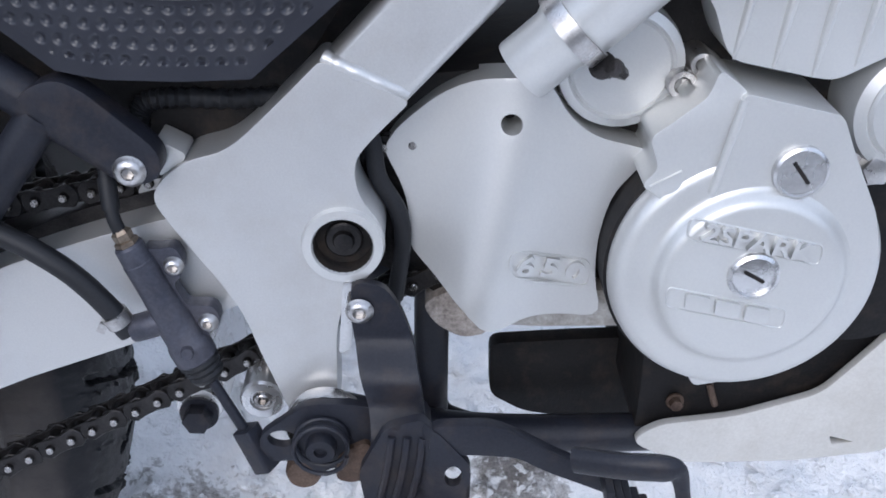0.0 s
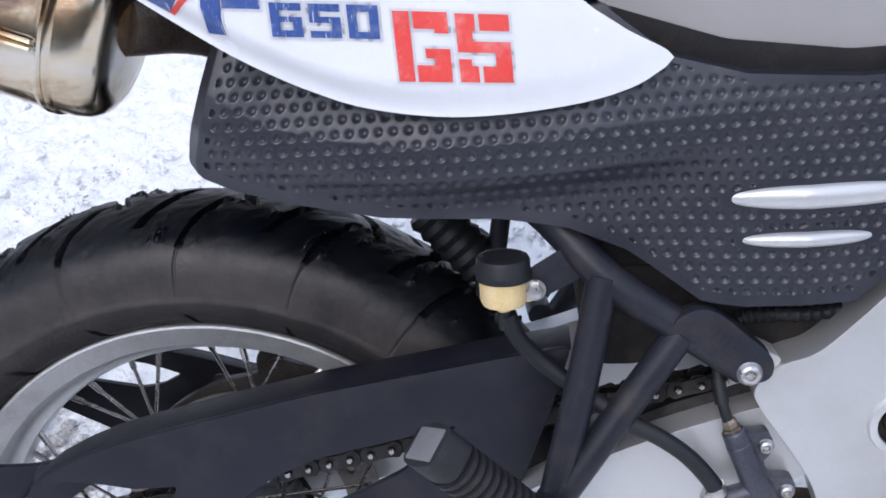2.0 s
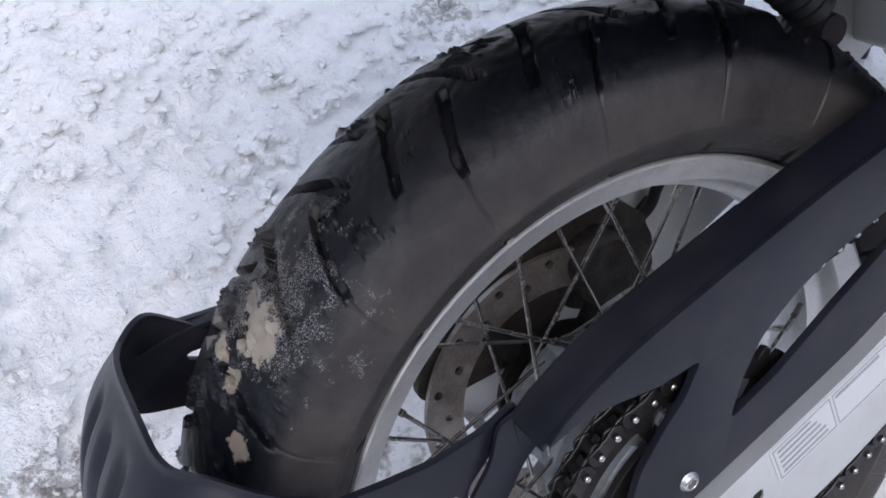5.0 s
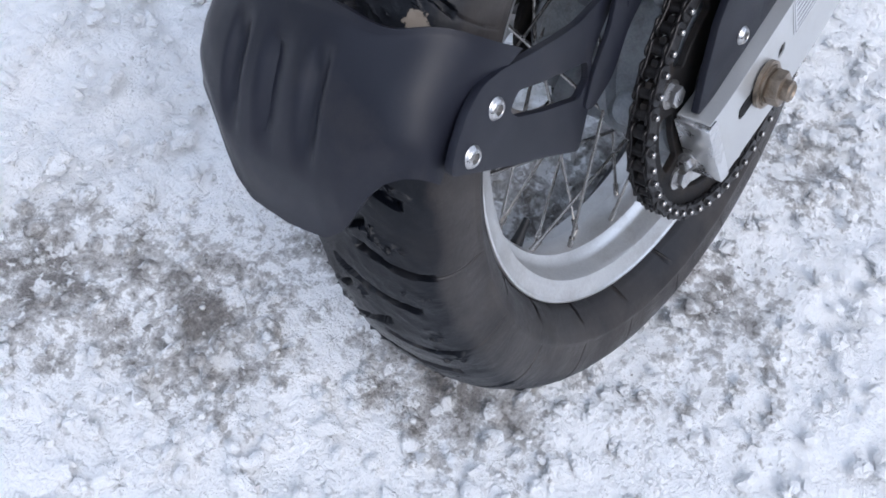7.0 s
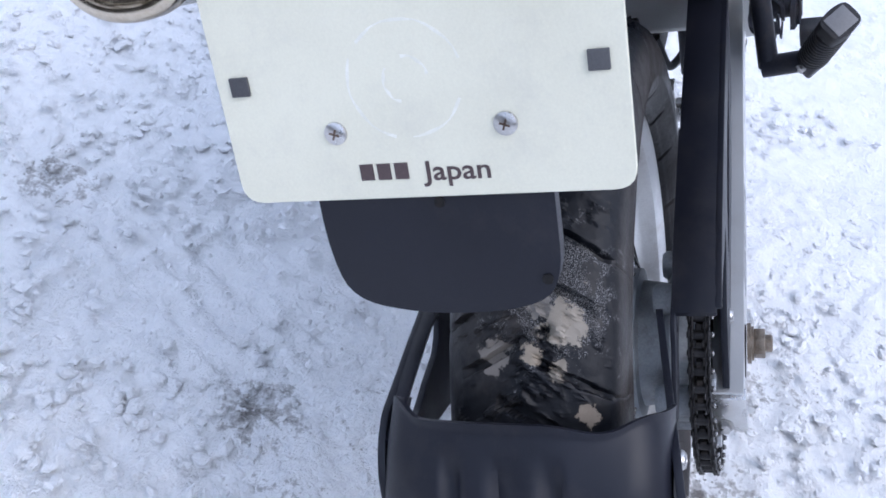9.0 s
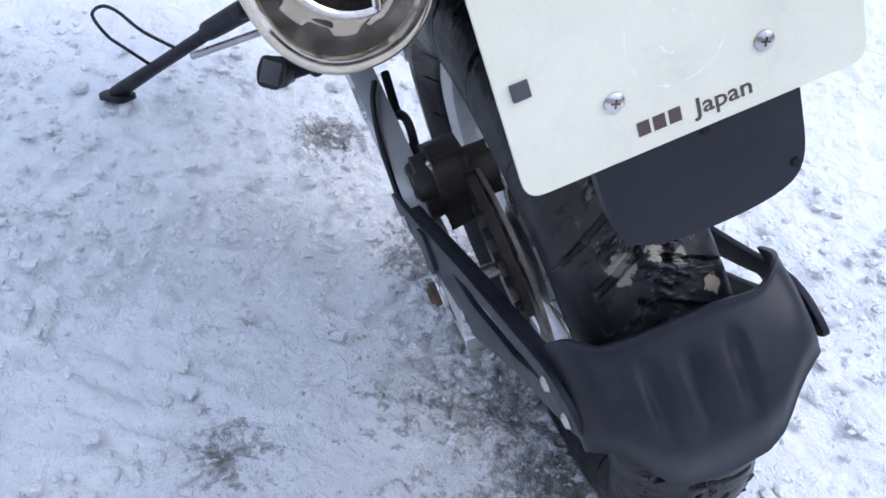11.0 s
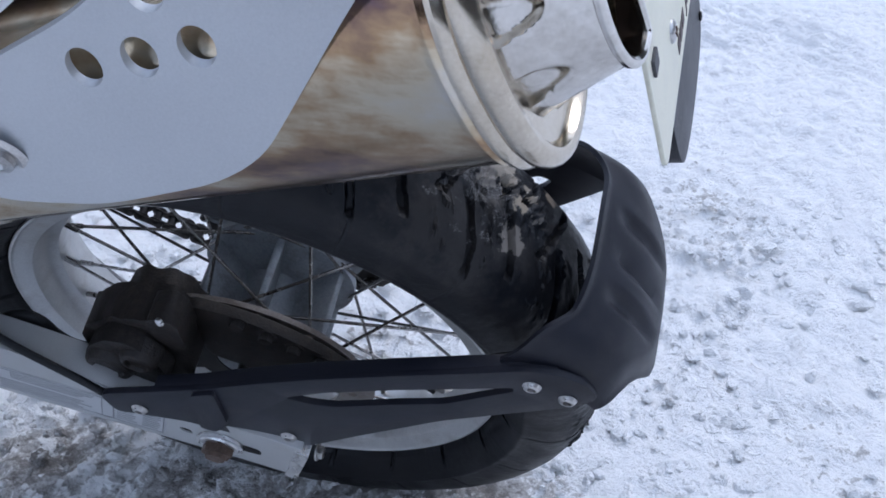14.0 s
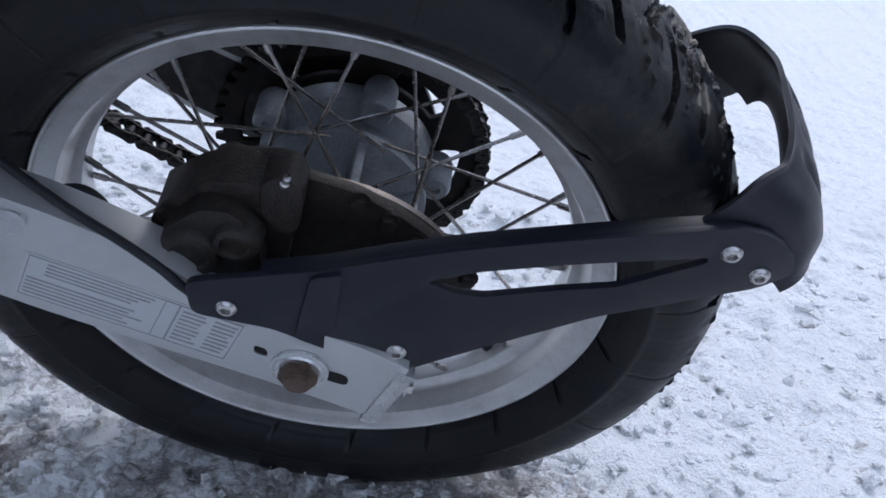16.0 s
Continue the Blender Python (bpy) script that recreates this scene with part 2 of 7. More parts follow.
def rubber():
    """Worn tyre rubber: wet black and dusty grey in patches, brown dust on the walls, dried mud and frost stuck to the tread at the wheel's back."""
    m, nt, b, co = fresh("tyre_rubber")
    n1, n2, n3, n4 = tex(nt, co, 14, 6, 0.65), tex(nt, co, 260, 4), tex(nt, co, 62, 9, 0.78), tex(nt, co, 1100, 3, 0.7)
    col = ramp(nt, n1, [(0.35, (0.002, 0.003, 0.006)), (0.52, (0.005, 0.006, 0.009)), (0.72, (0.011, 0.011, 0.013))])
    flat, size_ = nt.nodes.new("ShaderNodeVectorMath"), nt.nodes.new("ShaderNodeVectorMath")
    flat.operation, size_.operation = "MULTIPLY", "LENGTH"
    flat.inputs[1].default_value = (1, 0, 1)
    nt.links.new(co, flat.inputs[0])
    nt.links.new(flat.outputs[0], size_.inputs[0])
    reach = math_node(nt, "ADD", size_.outputs["Value"], math_node(nt, "MULTIPLY", math_node(nt, "SUBTRACT", n1, 0.5), 0.03))
    wall = ramp(nt, reach, [(0.235, (0.3,) * 3), (0.262, (0.9,) * 3), (0.292, (0.7,) * 3), (0.301, (0, 0, 0))])
    # painted light: the dust film is paler on the better lit chain side
    apart = nt.nodes.new("ShaderNodeSeparateXYZ")
    nt.links.new(co, apart.inputs[0])
    lit_side = ramp(nt, math_node(nt, "ADD", math_node(nt, "MULTIPLY", apart.outputs["Y"], 5.0), 0.5), [(0.30, (1, 1, 1)), (0.55, (0.18,) * 3)])
    film = math_node(nt, "MULTIPLY", math_node(nt, "MULTIPLY", wall, lit_side), ramp(nt, tex(nt, co, 24, 7, 0.7), [(0.30, (0.35,) * 3), (0.62, (1, 1, 1))]))
    col = mix(nt, film, col, (0.060, 0.053, 0.049))

    def about(place, size):
        d = nt.nodes.new("ShaderNodeVectorMath")
        d.operation = "DISTANCE"
        nt.links.new(co, d.inputs[0])
        d.inputs[1].default_value = place
        return math_node(nt, "SUBTRACT", 1.0, math_node(nt, "DIVIDE", d.outputs["Value"], size), True)

    # grey dust, at the wheel's back painted partly for sheen, and frost over the blocks
    back = about((-0.205, 0.030, 0.235), 0.13)
    cold = about((-0.205, -0.020, 0.240), 0.105)
    dusty = ramp(nt, math_node(nt, "ADD", math_node(nt, "MULTIPLY", back, 0.45), tex(nt, co, 38, 6, 0.7)), [(0.70, (0, 0, 0)), (0.88, (0.40,) * 3)])
    col = mix(nt, dusty, col, (0.060, 0.054, 0.050))
    frost = math_node(nt, "MULTIPLY", ramp(nt, math_node(nt, "ADD", math_node(nt, "MULTIPLY", cold, 0.42), tex(nt, co, 70, 5, 0.7)), [(0.76, (0, 0, 0)), (0.82, (1, 1, 1))]), ramp(nt, n4, [(0.50, (0, 0, 0)), (0.60, (0.7,) * 3)]))
    col = mix(nt, frost, col, (0.36, 0.355, 0.36))
    # mud, in crusts with ragged edges
    rough_edge = math_node(nt, "MULTIPLY", math_node(nt, "SUBTRACT", tex(nt, co, 75, 7, 0.68), 0.5), 1.9)
    for place, size, tone in (((-0.224, -0.029, 0.230), 0.027, (0.31, 0.275, 0.23)), ((-0.247, -0.024, 0.205), 0.013, (0.25, 0.22, 0.18)), ((-0.240, -0.006, 0.217), 0.014, (0.33, 0.28, 0.22)),
                              ((-0.262, -0.046, 0.176), 0.013, (0.24, 0.20, 0.16)), ((-0.240, 0.020, 0.212), 0.018, (0.20, 0.18, 0.16)), ((-0.214, -0.012, 0.238), 0.016, (0.24, 0.22, 0.20))):
        f = math_node(nt, "ADD", about(place, size), rough_edge)
        held = math_node(nt, "MULTIPLY", ramp(nt, f, [(0.36, (0, 0, 0)), (0.44, (0.95,) * 3)]), math_node(nt, "GREATER_THAN", about(place, size * 1.5), 0.02))
        col = mix(nt, held, col, tone)
    nt.links.new(col, b.inputs["Base Color"])
    gloss = ramp(nt, n1, [(0.40, (0.28,) * 3), (0.62, (0.52,) * 3)])
    nt.links.new(mix(nt, math_node(nt, "MAXIMUM", dusty, frost), gloss, (0.60, 0.60, 0.60)), b.inputs["Roughness"])
    b.inputs["Specular IOR Level"].default_value = 0.27
    bump(nt, b, math_node(nt, "ADD", math_node(nt, "ADD", n2, math_node(nt, "MULTIPLY", frost, 0.8)), math_node(nt, "MULTIPLY", n3, 1.6)), 0.00035)
    return m


RUBBER = rubber()


def snow_material():
    """Trodden snow: blue-white, thin and brown where the ground comes through, icy grains."""
    m, nt, b, co = fresh("trodden_snow")
    n1, n2, n3, n4 = tex(nt, co, 2.6, 6, 0.66), tex(nt, co, 42, 7, 0.7), tex(nt, co, 320, 4), tex(nt, co, 13, 7, 0.7)
    col = ramp(nt, math_node(nt, "ADD", math_node(nt, "MULTIPLY", n2, 0.65), math_node(nt, "MULTIPLY", n4, 0.35)), [(0.33, (0.86, 0.875, 0.90)), (0.45, (0.95, 0.955, 0.96)), (0.56, (0.99, 0.99, 0.99))])
    n5 = tex(nt, co, 110, 6, 0.68)
    f = math_node(nt, "ADD", math_node(nt, "MULTIPLY", n4, 0.26), math_node(nt, "ADD", math_node(nt, "MULTIPLY", n2, 0.46), math_node(nt, "MULTIPLY", n5, 0.28)))
    # trampled, dirtier strip along the machine's back half
    stain = None
    for place, size, weight in DIRT:
        d = nt.nodes.new("ShaderNodeVectorMath")
        d.operation = "DISTANCE"
        nt.links.new(co, d.inputs[0])
        d.inputs[1].default_value = (*place, 0)
        near = math_node(nt, "MULTIPLY", math_node(nt, "SUBTRACT", 1.0, math_node(nt, "DIVIDE", d.outputs["Value"], size), True), weight)
        stain = near if stain is None else math_node(nt, "MAXIMUM", stain, near)
    # loose white lumps of two sizes that lie on the dirt
    lumps = None
    for scale, keep in ((34, 0.50), (78, 0.45)):
        cell = nt.nodes.new("ShaderNodeTexVoronoi")
        cell.inputs["Scale"].default_value = scale
        bent = nt.nodes.new("ShaderNodeVectorMath")
        bent.operation = "MULTIPLY_ADD"
        warp = nt.nodes.new("ShaderNodeTexNoise")
        warp.inputs["Scale"].default_value, warp.inputs["Detail"].default_value = scale * 1.7, 5
        nt.links.new(co, warp.inputs["Vector"])
        nt.links.new(warp.outputs["Color"], bent.inputs[0])
        bent.inputs[1].default_value = (1.7 / scale,) * 3
        nt.links.new(co, bent.inputs[2])
        nt.links.new(bent.outputs[0], cell.inputs["Vector"])
        pick = nt.nodes.new("ShaderNodeSeparateColor")
        nt.links.new(cell.outputs["Color"], pick.inputs[0])
        reach = math_node(nt, "SUBTRACT", math_node(nt, "MULTIPLY", pick.outputs[0], 0.9), keep * 0.55)
        lump = ramp(nt, math_node(nt, "SUBTRACT", reach, cell.outputs["Distance"]), [(0.0, (0, 0, 0)), (0.22, (1, 1, 1))])
        lumps = lump if lumps is None else math_node(nt, "MAXIMUM", lumps, lump)
    g = math_node(nt, "ADD", math_node(nt, "MULTIPLY", stain, 0.25), math_node(nt, "ADD", f, math_node(nt, "MULTIPLY", math_node(nt, "SUBTRACT", n1, 0.5), 0.30)))
    spots = ramp(nt, g, [(0.618, (0, 0, 0)), (0.650, (0.5,) * 3), (0.74, (0.9,) * 3)])
    spots = math_node(nt, "MULTIPLY", spots, math_node(nt, "SUBTRACT", 1.0, math_node(nt, "MULTIPLY", lumps, 0.85)))
    earth = mix(nt, ramp(nt, g, [(0.68, (0, 0, 0)), (0.84, (1, 1, 1))]), ramp(nt, n3, [(0.3, (0.16, 0.143, 0.132)), (0.7, (0.36, 0.335, 0.31))]), ramp(nt, n3, [(0.35, (0.030, 0.024, 0.021)), (0.75, (0.115, 0.092, 0.078))]))
    col = mix(nt, spots, col, earth)
    nt.links.new(col, b.inputs["Base Color"])
    nt.links.new(ramp(nt, n3, [(0.35, (0.75,) * 3), (0.7, (0.38,) * 3)]), b.inputs["Roughness"])
    b.inputs["Specular IOR Level"].default_value = 0.35
    bump(nt, b, math_node(nt, "ADD", math_node(nt, "ADD", n3, math_node(nt, "MULTIPLY", n5, 2.2)), math_node(nt, "ADD", math_node(nt, "MULTIPLY", n2, 3.0), math_node(nt, "MULTIPLY", lumps, 0.8))), 0.0030)
    return m


# where the brown ground shows through the snow: place, reach, strength
DIRT = [((-0.13, -0.03), 0.17, 1.25), ((-0.21, -0.06), 0.17, 1.15), ((0.02, 0.03), 0.19, 0.95), ((0.15, 0.0), 0.17, 0.9), ((0.31, 0.0), 0.15, 1.1), ((0.04, 0.14), 0.22, 0.6), ((-0.12, 0.14), 0.24, 0.7),
        ((-0.33, 0.17), 0.20, 0.85), ((-0.41, 0.30), 0.22, 0.85), ((0.02, 0.36), 0.10, 0.9), ((-0.11, 0.29), 0.16, 0.6), ((0.31, 0.79), 0.13, 0.75), ((0.07, -0.22), 0.18, 0.7), ((0.31, -0.19), 0.20, 0.7),
        ((0.32, -0.33), 0.12, 0.6), ((-0.05, -0.24), 0.22, 0.55), ((0.63, 0.08), 0.10, 1.1), ((-0.58, -0.23), 0.35, 0.45), ((-0.44, -0.76), 0.25, 0.45), ((-0.58, 0.88), 0.3, 0.4), ((0.22, 0.30), 0.10, 0.45)]
SNOW = snow_material()


# ---- shapes ----
def finish(bm, name, material, smooth=35):
    bmesh.ops.recalc_face_normals(bm, faces=bm.faces)
    me = bpy.data.meshes.new(name)
    bm.to_mesh(me)
    bm.free()
    me.materials.append(material)
    if smooth:
        me.polygons.foreach_set("use_smooth", [True] * len(me.polygons))
        me.set_sharp_from_angle(angle=radians(smooth))
    return me


def part(name, bm, material, parent, label="", smooth=35):
    """Links a bmesh as one mesh object under a thing or a part, in the motorcycle's own axes."""
    ob = new(name, finish(bm, name, material, smooth))
    ob.parent = parent
    return tagged(ob, label)


def again(name, mesh, parent, m=None, label=""):
    """One more object on a mesh that is already there."""
    ob = new(name, mesh)
    ob.parent = parent
    if m is not None:
        ob.matrix_basis = m
    return tagged(ob, label)


def rounded(pts, r, n=4):
    """A closed outline with its corners rounded; r may be one number or one a corner."""
    out, k = [], len(pts)
    for i, p in enumerate(pts):
        a, b, c = Vector(pts[i - 1]), Vector(p), Vector(pts[(i + 1) % k])
        rr = r[i] if isinstance(r, (list, tuple)) else r
        d1, d2 = min(rr, (a - b).length * 0.48), min(rr, (c - b).length * 0.48)
        p1, p2 = b + (a - b).normalized() * d1, b + (c - b).normalized() * d2
        for j in range(n + 1):
            t = j / n
            out.append(tuple(p1 * (1 - t) ** 2 + b * 2 * t * (1 - t) + p2 * t * t))
    return out


def circle(cx, cz, r, n=24, r2=None, turn=0.0):
    r2 = r2 or r
    return [(cx + r * math.cos(a) * math.cos(turn) - r2 * math.sin(a) * math.sin(turn), cz + r * math.cos(a) * math.sin(turn) + r2 * math.sin(a) * math.cos(turn))
            for a in (2 * math.pi * i / n for i in range(n))]


def prism(outline, y0, y1, holes=(), bevel=0.0015, seg=2, bm=None, shape=None):
    """A plate with outline and holes in the x-z plane, from y0 to y1, its edges bevelled. shape(x, z) shifts it in y."""
    out = bmesh.new()
    edges = []
    for loop in (outline, *holes):
        vs = [out.verts.new((x, 0, z)) for x, z in loop]
        edges += [out.edges.new((vs[i - 1], vs[i])) for i in range(len(vs))]
    bmesh.ops.triangle_fill(out, edges=edges, use_beauty=True, use_dissolve=False)
    bmesh.ops.recalc_face_normals(out, faces=out.faces)
    faces = list(out.faces)
    res = bmesh.ops.extrude_face_region(out, geom=faces)
    top = [v for v in res["geom"] if isinstance(v, bmesh.types.BMVert)]
    for v in out.verts:
        v.co.y = y0
    for v in top:
        v.co.y = y1
    bmesh.ops.recalc_face_normals(out, faces=out.faces)
    if bevel:
        rim = [e for e in out.edges if len(e.link_faces) == 2 and abs(e.verts[0].co.y - e.verts[1].co.y) < 1e-6 and e.calc_face_angle(0) > 1.0]
        bmesh.ops.bevel(out, geom=rim, offset=bevel, segments=seg, affect="EDGES", profile=0.6, clamp_overlap=True)
    if shape:
        for v in out.verts:
            v.co.y += shape(v.co.x, v.co.z)
    return join(bm, out)


def dense(outline, y0, y1, holes=(), shape=None, cuts=4, bevel=0.002, step=0.006):
    """A plate whose faces are cut fine, so that shape(x, z) can arch it."""
    out = bmesh.new()
    edges = []
    for loop in (outline, *holes):
        vs = [out.verts.new((x, 0, z)) for x, z in loop]
        edges += [out.edges.new((vs[i - 1], vs[i])) for i in range(len(vs))]
    bmesh.ops.triangle_fill(out, edges=edges, use_beauty=True, use_dissolve=False)
    for _ in range(cuts):
        long = [e for e in out.edges if e.calc_length() > step and len(e.link_faces) == 2]
        if not long:
            break
        bmesh.ops.subdivide_edges(out, edges=long, cuts=1)
        bmesh.ops.triangulate(out, faces=out.faces)
        bmesh.ops.beautify_fill(out, faces=out.faces, edges=[e for e in out.edges if len(e.link_faces) == 2])
    bmesh.ops.remove_doubles(out, verts=[v for v in out.verts if not v.is_boundary], dist=step * 0.3)
    bmesh.ops.beautify_fill(out, faces=out.faces, edges=[e for e in out.edges if len(e.link_faces) == 2])
    res = bmesh.ops.extrude_face_region(out, geom=list(out.faces))
    top = {v for v in res["geom"] if isinstance(v, bmesh.types.BMVert)}
    for v in out.verts:
        v.co.y = y1 if v in top else y0
    bmesh.ops.recalc_face_normals(out, faces=out.faces)
    rim = [e for e in out.edges if len(e.link_faces) == 2 and abs(e.verts[0].co.y - y1) < 1e-6 and abs(e.verts[1].co.y - y1) < 1e-6 and e.calc_face_angle(0) > 1.0]
    if bevel:
        bmesh.ops.bevel(out, geom=rim, offset=bevel, segments=3, affect="EDGES", profile=0.6, clamp_overlap=True)
    if shape:
        for v in out.verts:
            v.co.y += shape(v.co.x, v.co.z)
    return out


def join(bm, other):
    if bm is None:
        return other
    me = bpy.data.meshes.new("tmp")
    other.to_mesh(me)
    other.free()
    bm.from_mesh(me)
    bpy.data.meshes.remove(me)
    return bm


def moved(bm, m):
    bmesh.ops.transform(bm, matrix=m, verts=bm.verts)
    return bm


def box(x0, x1, y0, y1, z0, z1, bevel=0.003, bm=None, seg=2):
    return prism([(x0, z0), (x1, z0), (x1, z1), (x0, z1)], y0, y1, bevel=bevel, seg=seg, bm=bm) if bevel == 0 else prism(rounded([(x0, z0), (x1, z0), (x1, z1), (x0, z1)], bevel, 3), y0, y1, bevel=bevel, seg=seg, bm=bm)


def lathe(profile, cx=0.0, cz=0.0, n=64, bm=None, closed=False, arc=None):
    """Turns (radius, y) points about the axis along y through (cx, cz)."""
    out = bmesh.new()
    a0, a1 = arc or (0, 2 * math.pi)
    full = arc is None
    rings = []
    for i in range(n if full else n + 1):
        a = a0 + (a1 - a0) * i / n
        rings.append([out.verts.new((cx + max(r, 1e-5) * math.cos(a), y, cz + max(r, 1e-5) * math.sin(a))) for r, y in profile])
    k = len(profile)
    for i in range(n if full else n):
        p, q = rings[i], rings[(i + 1) % len(rings)]
        for j in range(k if closed else k - 1):
            try:
                out.faces.new((p[j], p[(j + 1) % k], q[(j + 1) % k], q[j]))
            except ValueError:
                pass
    bmesh.ops.remove_doubles(out, verts=out.verts, dist=2e-5)
    return join(bm, out)


def smooth_path(pts, n=6):
    """Points of a curve that passes through all of pts."""
    P = [Vector(p) for p in pts]
    P = [P[0] * 2 - P[1]] + P + [P[-1] * 2 - P[-2]]
    out = []
    for i in range(1, len(P) - 2):
        for j in range(n):
            t = j / n
            a, b, c, d = P[i - 1], P[i], P[i + 1], P[i + 2]
            out.append(0.5 * ((2 * b) + (c - a) * t + (2 * a - 5 * b + 4 * c - d) * t * t + (3 * b - a - 3 * c + d) * t ** 3))
    return out + [P[-2]]


def tube(pts, r, seg=12, n=6, bm=None, smooth=True, flat=1.0):
    """A tube along pts; r is a number or a function of 0..1."""
    path = smooth_path(pts, n) if smooth and len(pts) > 2 else [Vector(p) for p in pts]
    out = bmesh.new()
    side = None
    rings = []
    for i, p in enumerate(path):
        d = (path[min(i + 1, len(path) - 1)] - path[max(i - 1, 0)]).normalized()
        if side is None:
            side = d.cross(Vector((0.3, 1, 0.2))).normalized()
        side = (side - d * side.dot(d)).normalized()
        up = d.cross(side)
        rr = r(i / (len(path) - 1)) if callable(r) else r
        rings.append([out.verts.new(p + rr * (math.cos(a) * side + flat * math.sin(a) * up)) for a in (2 * math.pi * j / seg for j in range(seg))])
    for p, q in zip(rings, rings[1:]):
        for j in range(seg):
            out.faces.new((p[j - 1], p[j], q[j], q[j - 1]))
    out.faces.new(rings[0][::-1])
    out.faces.new(rings[-1])
    return join(bm, out)


def rod(a, b, r, seg=16, bm=None):
    return tube([a, b], r, seg, bm=bm, smooth=False)


def axis_turn(a, b):
    """The pose that lays the lathe's y axis from a to b, its origin at a."""
    d = Vector(b) - Vector(a)
    return Matrix.Translation(a) @ Vector((0, 1, 0)).rotation_difference(d).to_matrix().to_4x4()


def sheet(nu, nv, at, bm=None, thick=0.0):
    """A curved sheet; at(u, v) gives its points for u, v in 0..1. thick: offsets a second skin along the normals."""
    out = bmesh.new()
    g = [[out.verts.new(at(i / nu, j / nv)) for j in range(nv + 1)] for i in range(nu + 1)]
    for i in range(nu):
        for j in range(nv):
            out.faces.new((g[i][j], g[i + 1][j], g[i + 1][j + 1], g[i][j + 1]))
    if thick:
        bmesh.ops.recalc_face_normals(out, faces=out.faces)
        bmesh.ops.solidify(out, geom=out.faces[:], thickness=thick)
    return join(bm, out)


def socket_screw(r, h, socket=0.5, n=20):
    """A round-headed socket screw about the origin, its head towards -y."""
    bm = lathe([(r * 1.12, 0), (r * 1.12, -h * 0.18), (r * 1.04, -h * 0.32), (r * 0.97, -h * 0.60), (r * 0.84, -h * 0.92), (r * 0.66, -h * 1.08), (r * socket * 1.10, -h * 1.12), (r * socket, -h * 1.0)], n=n)
    return lathe([(r * socket, -h * 1.0), (r * socket * 0.96, -h * 0.05), (0, -h * 0.05)], n=6, bm=bm)


def hex_bolt(r, h, washer=1.35, n=6):
    bm = prism([(r * math.cos(a), r * math.sin(a)) for a in (math.pi * i / 3 for i in range(6))], 0, -h, bevel=r * 0.12)
    return lathe([(0, 0.0005), (r * washer, 0.0005), (r * washer, -h * 0.18), (0, -h * 0.18)], n=24, bm=bm)


def lettering(text, size, thick, material, bold=0.0):
    """Raised characters in the x-z plane, standing out towards -y, from the built-in font."""
    cu = bpy.data.curves.new("tmp", "FONT")
    cu.body, cu.size, cu.extrude, cu.align_x, cu.align_y = text, size, thick / 2, "CENTER", "CENTER"
    cu.resolution_u, cu.offset = 3, bold
    ob = new("tmp", cu)
    dg = bpy.context.evaluated_depsgraph_get()
    me = bpy.data.meshes.new_from_object(ob.evaluated_get(dg))
    bpy.data.objects.remove(ob)
    bpy.data.curves.remove(cu)
    me.transform(pose(0, 0, 0, 90, 0, 0))
    me.materials.clear()
    me.materials.append(material)
    return me


def lerp_table(table, x):
    """Piecewise straight interpolation through (x, value) pairs."""
    for (x0, a), (x1, b) in zip(table, table[1:]):
        if x <= x1:
            t = max(0.0, min(1.0, (x - x0) / (x1 - x0)))
            return a + (b - a) * t
    return table[-1][1]


def smoothstep(a, b, x):
    t = max(0.0, min(1.0, (x - a) / (b - a)))
    return t * t * (3 - 2 * t)


def soft(a, b, x):
    """smoothstep over arrays; a may lie above b."""
    t = np.clip((x - a) / (b - a), 0, 1)
    return t * t * (3 - 2 * t)


# ---- ground ----
def lattice(x, y, cell, seed):
    """Smooth value noise over arrays, about -1 to 1."""
    rng = np.random.default_rng(seed)
    table = rng.uniform(-1, 1, (256, 256))
    u, v = x / cell, y / cell
    i, j = np.floor(u).astype(int), np.floor(v).astype(int)
    s, t = u - i, v - j
    s, t = s * s * (3 - 2 * s), t * t * (3 - 2 * t)
    pick = lambda a, b: table[a % 256, b % 256]
    return (pick(i, j) * (1 - s) + pick(i + 1, j) * s) * (1 - t) + (pick(i, j + 1) * (1 - s) + pick(i + 1, j + 1) * s) * t


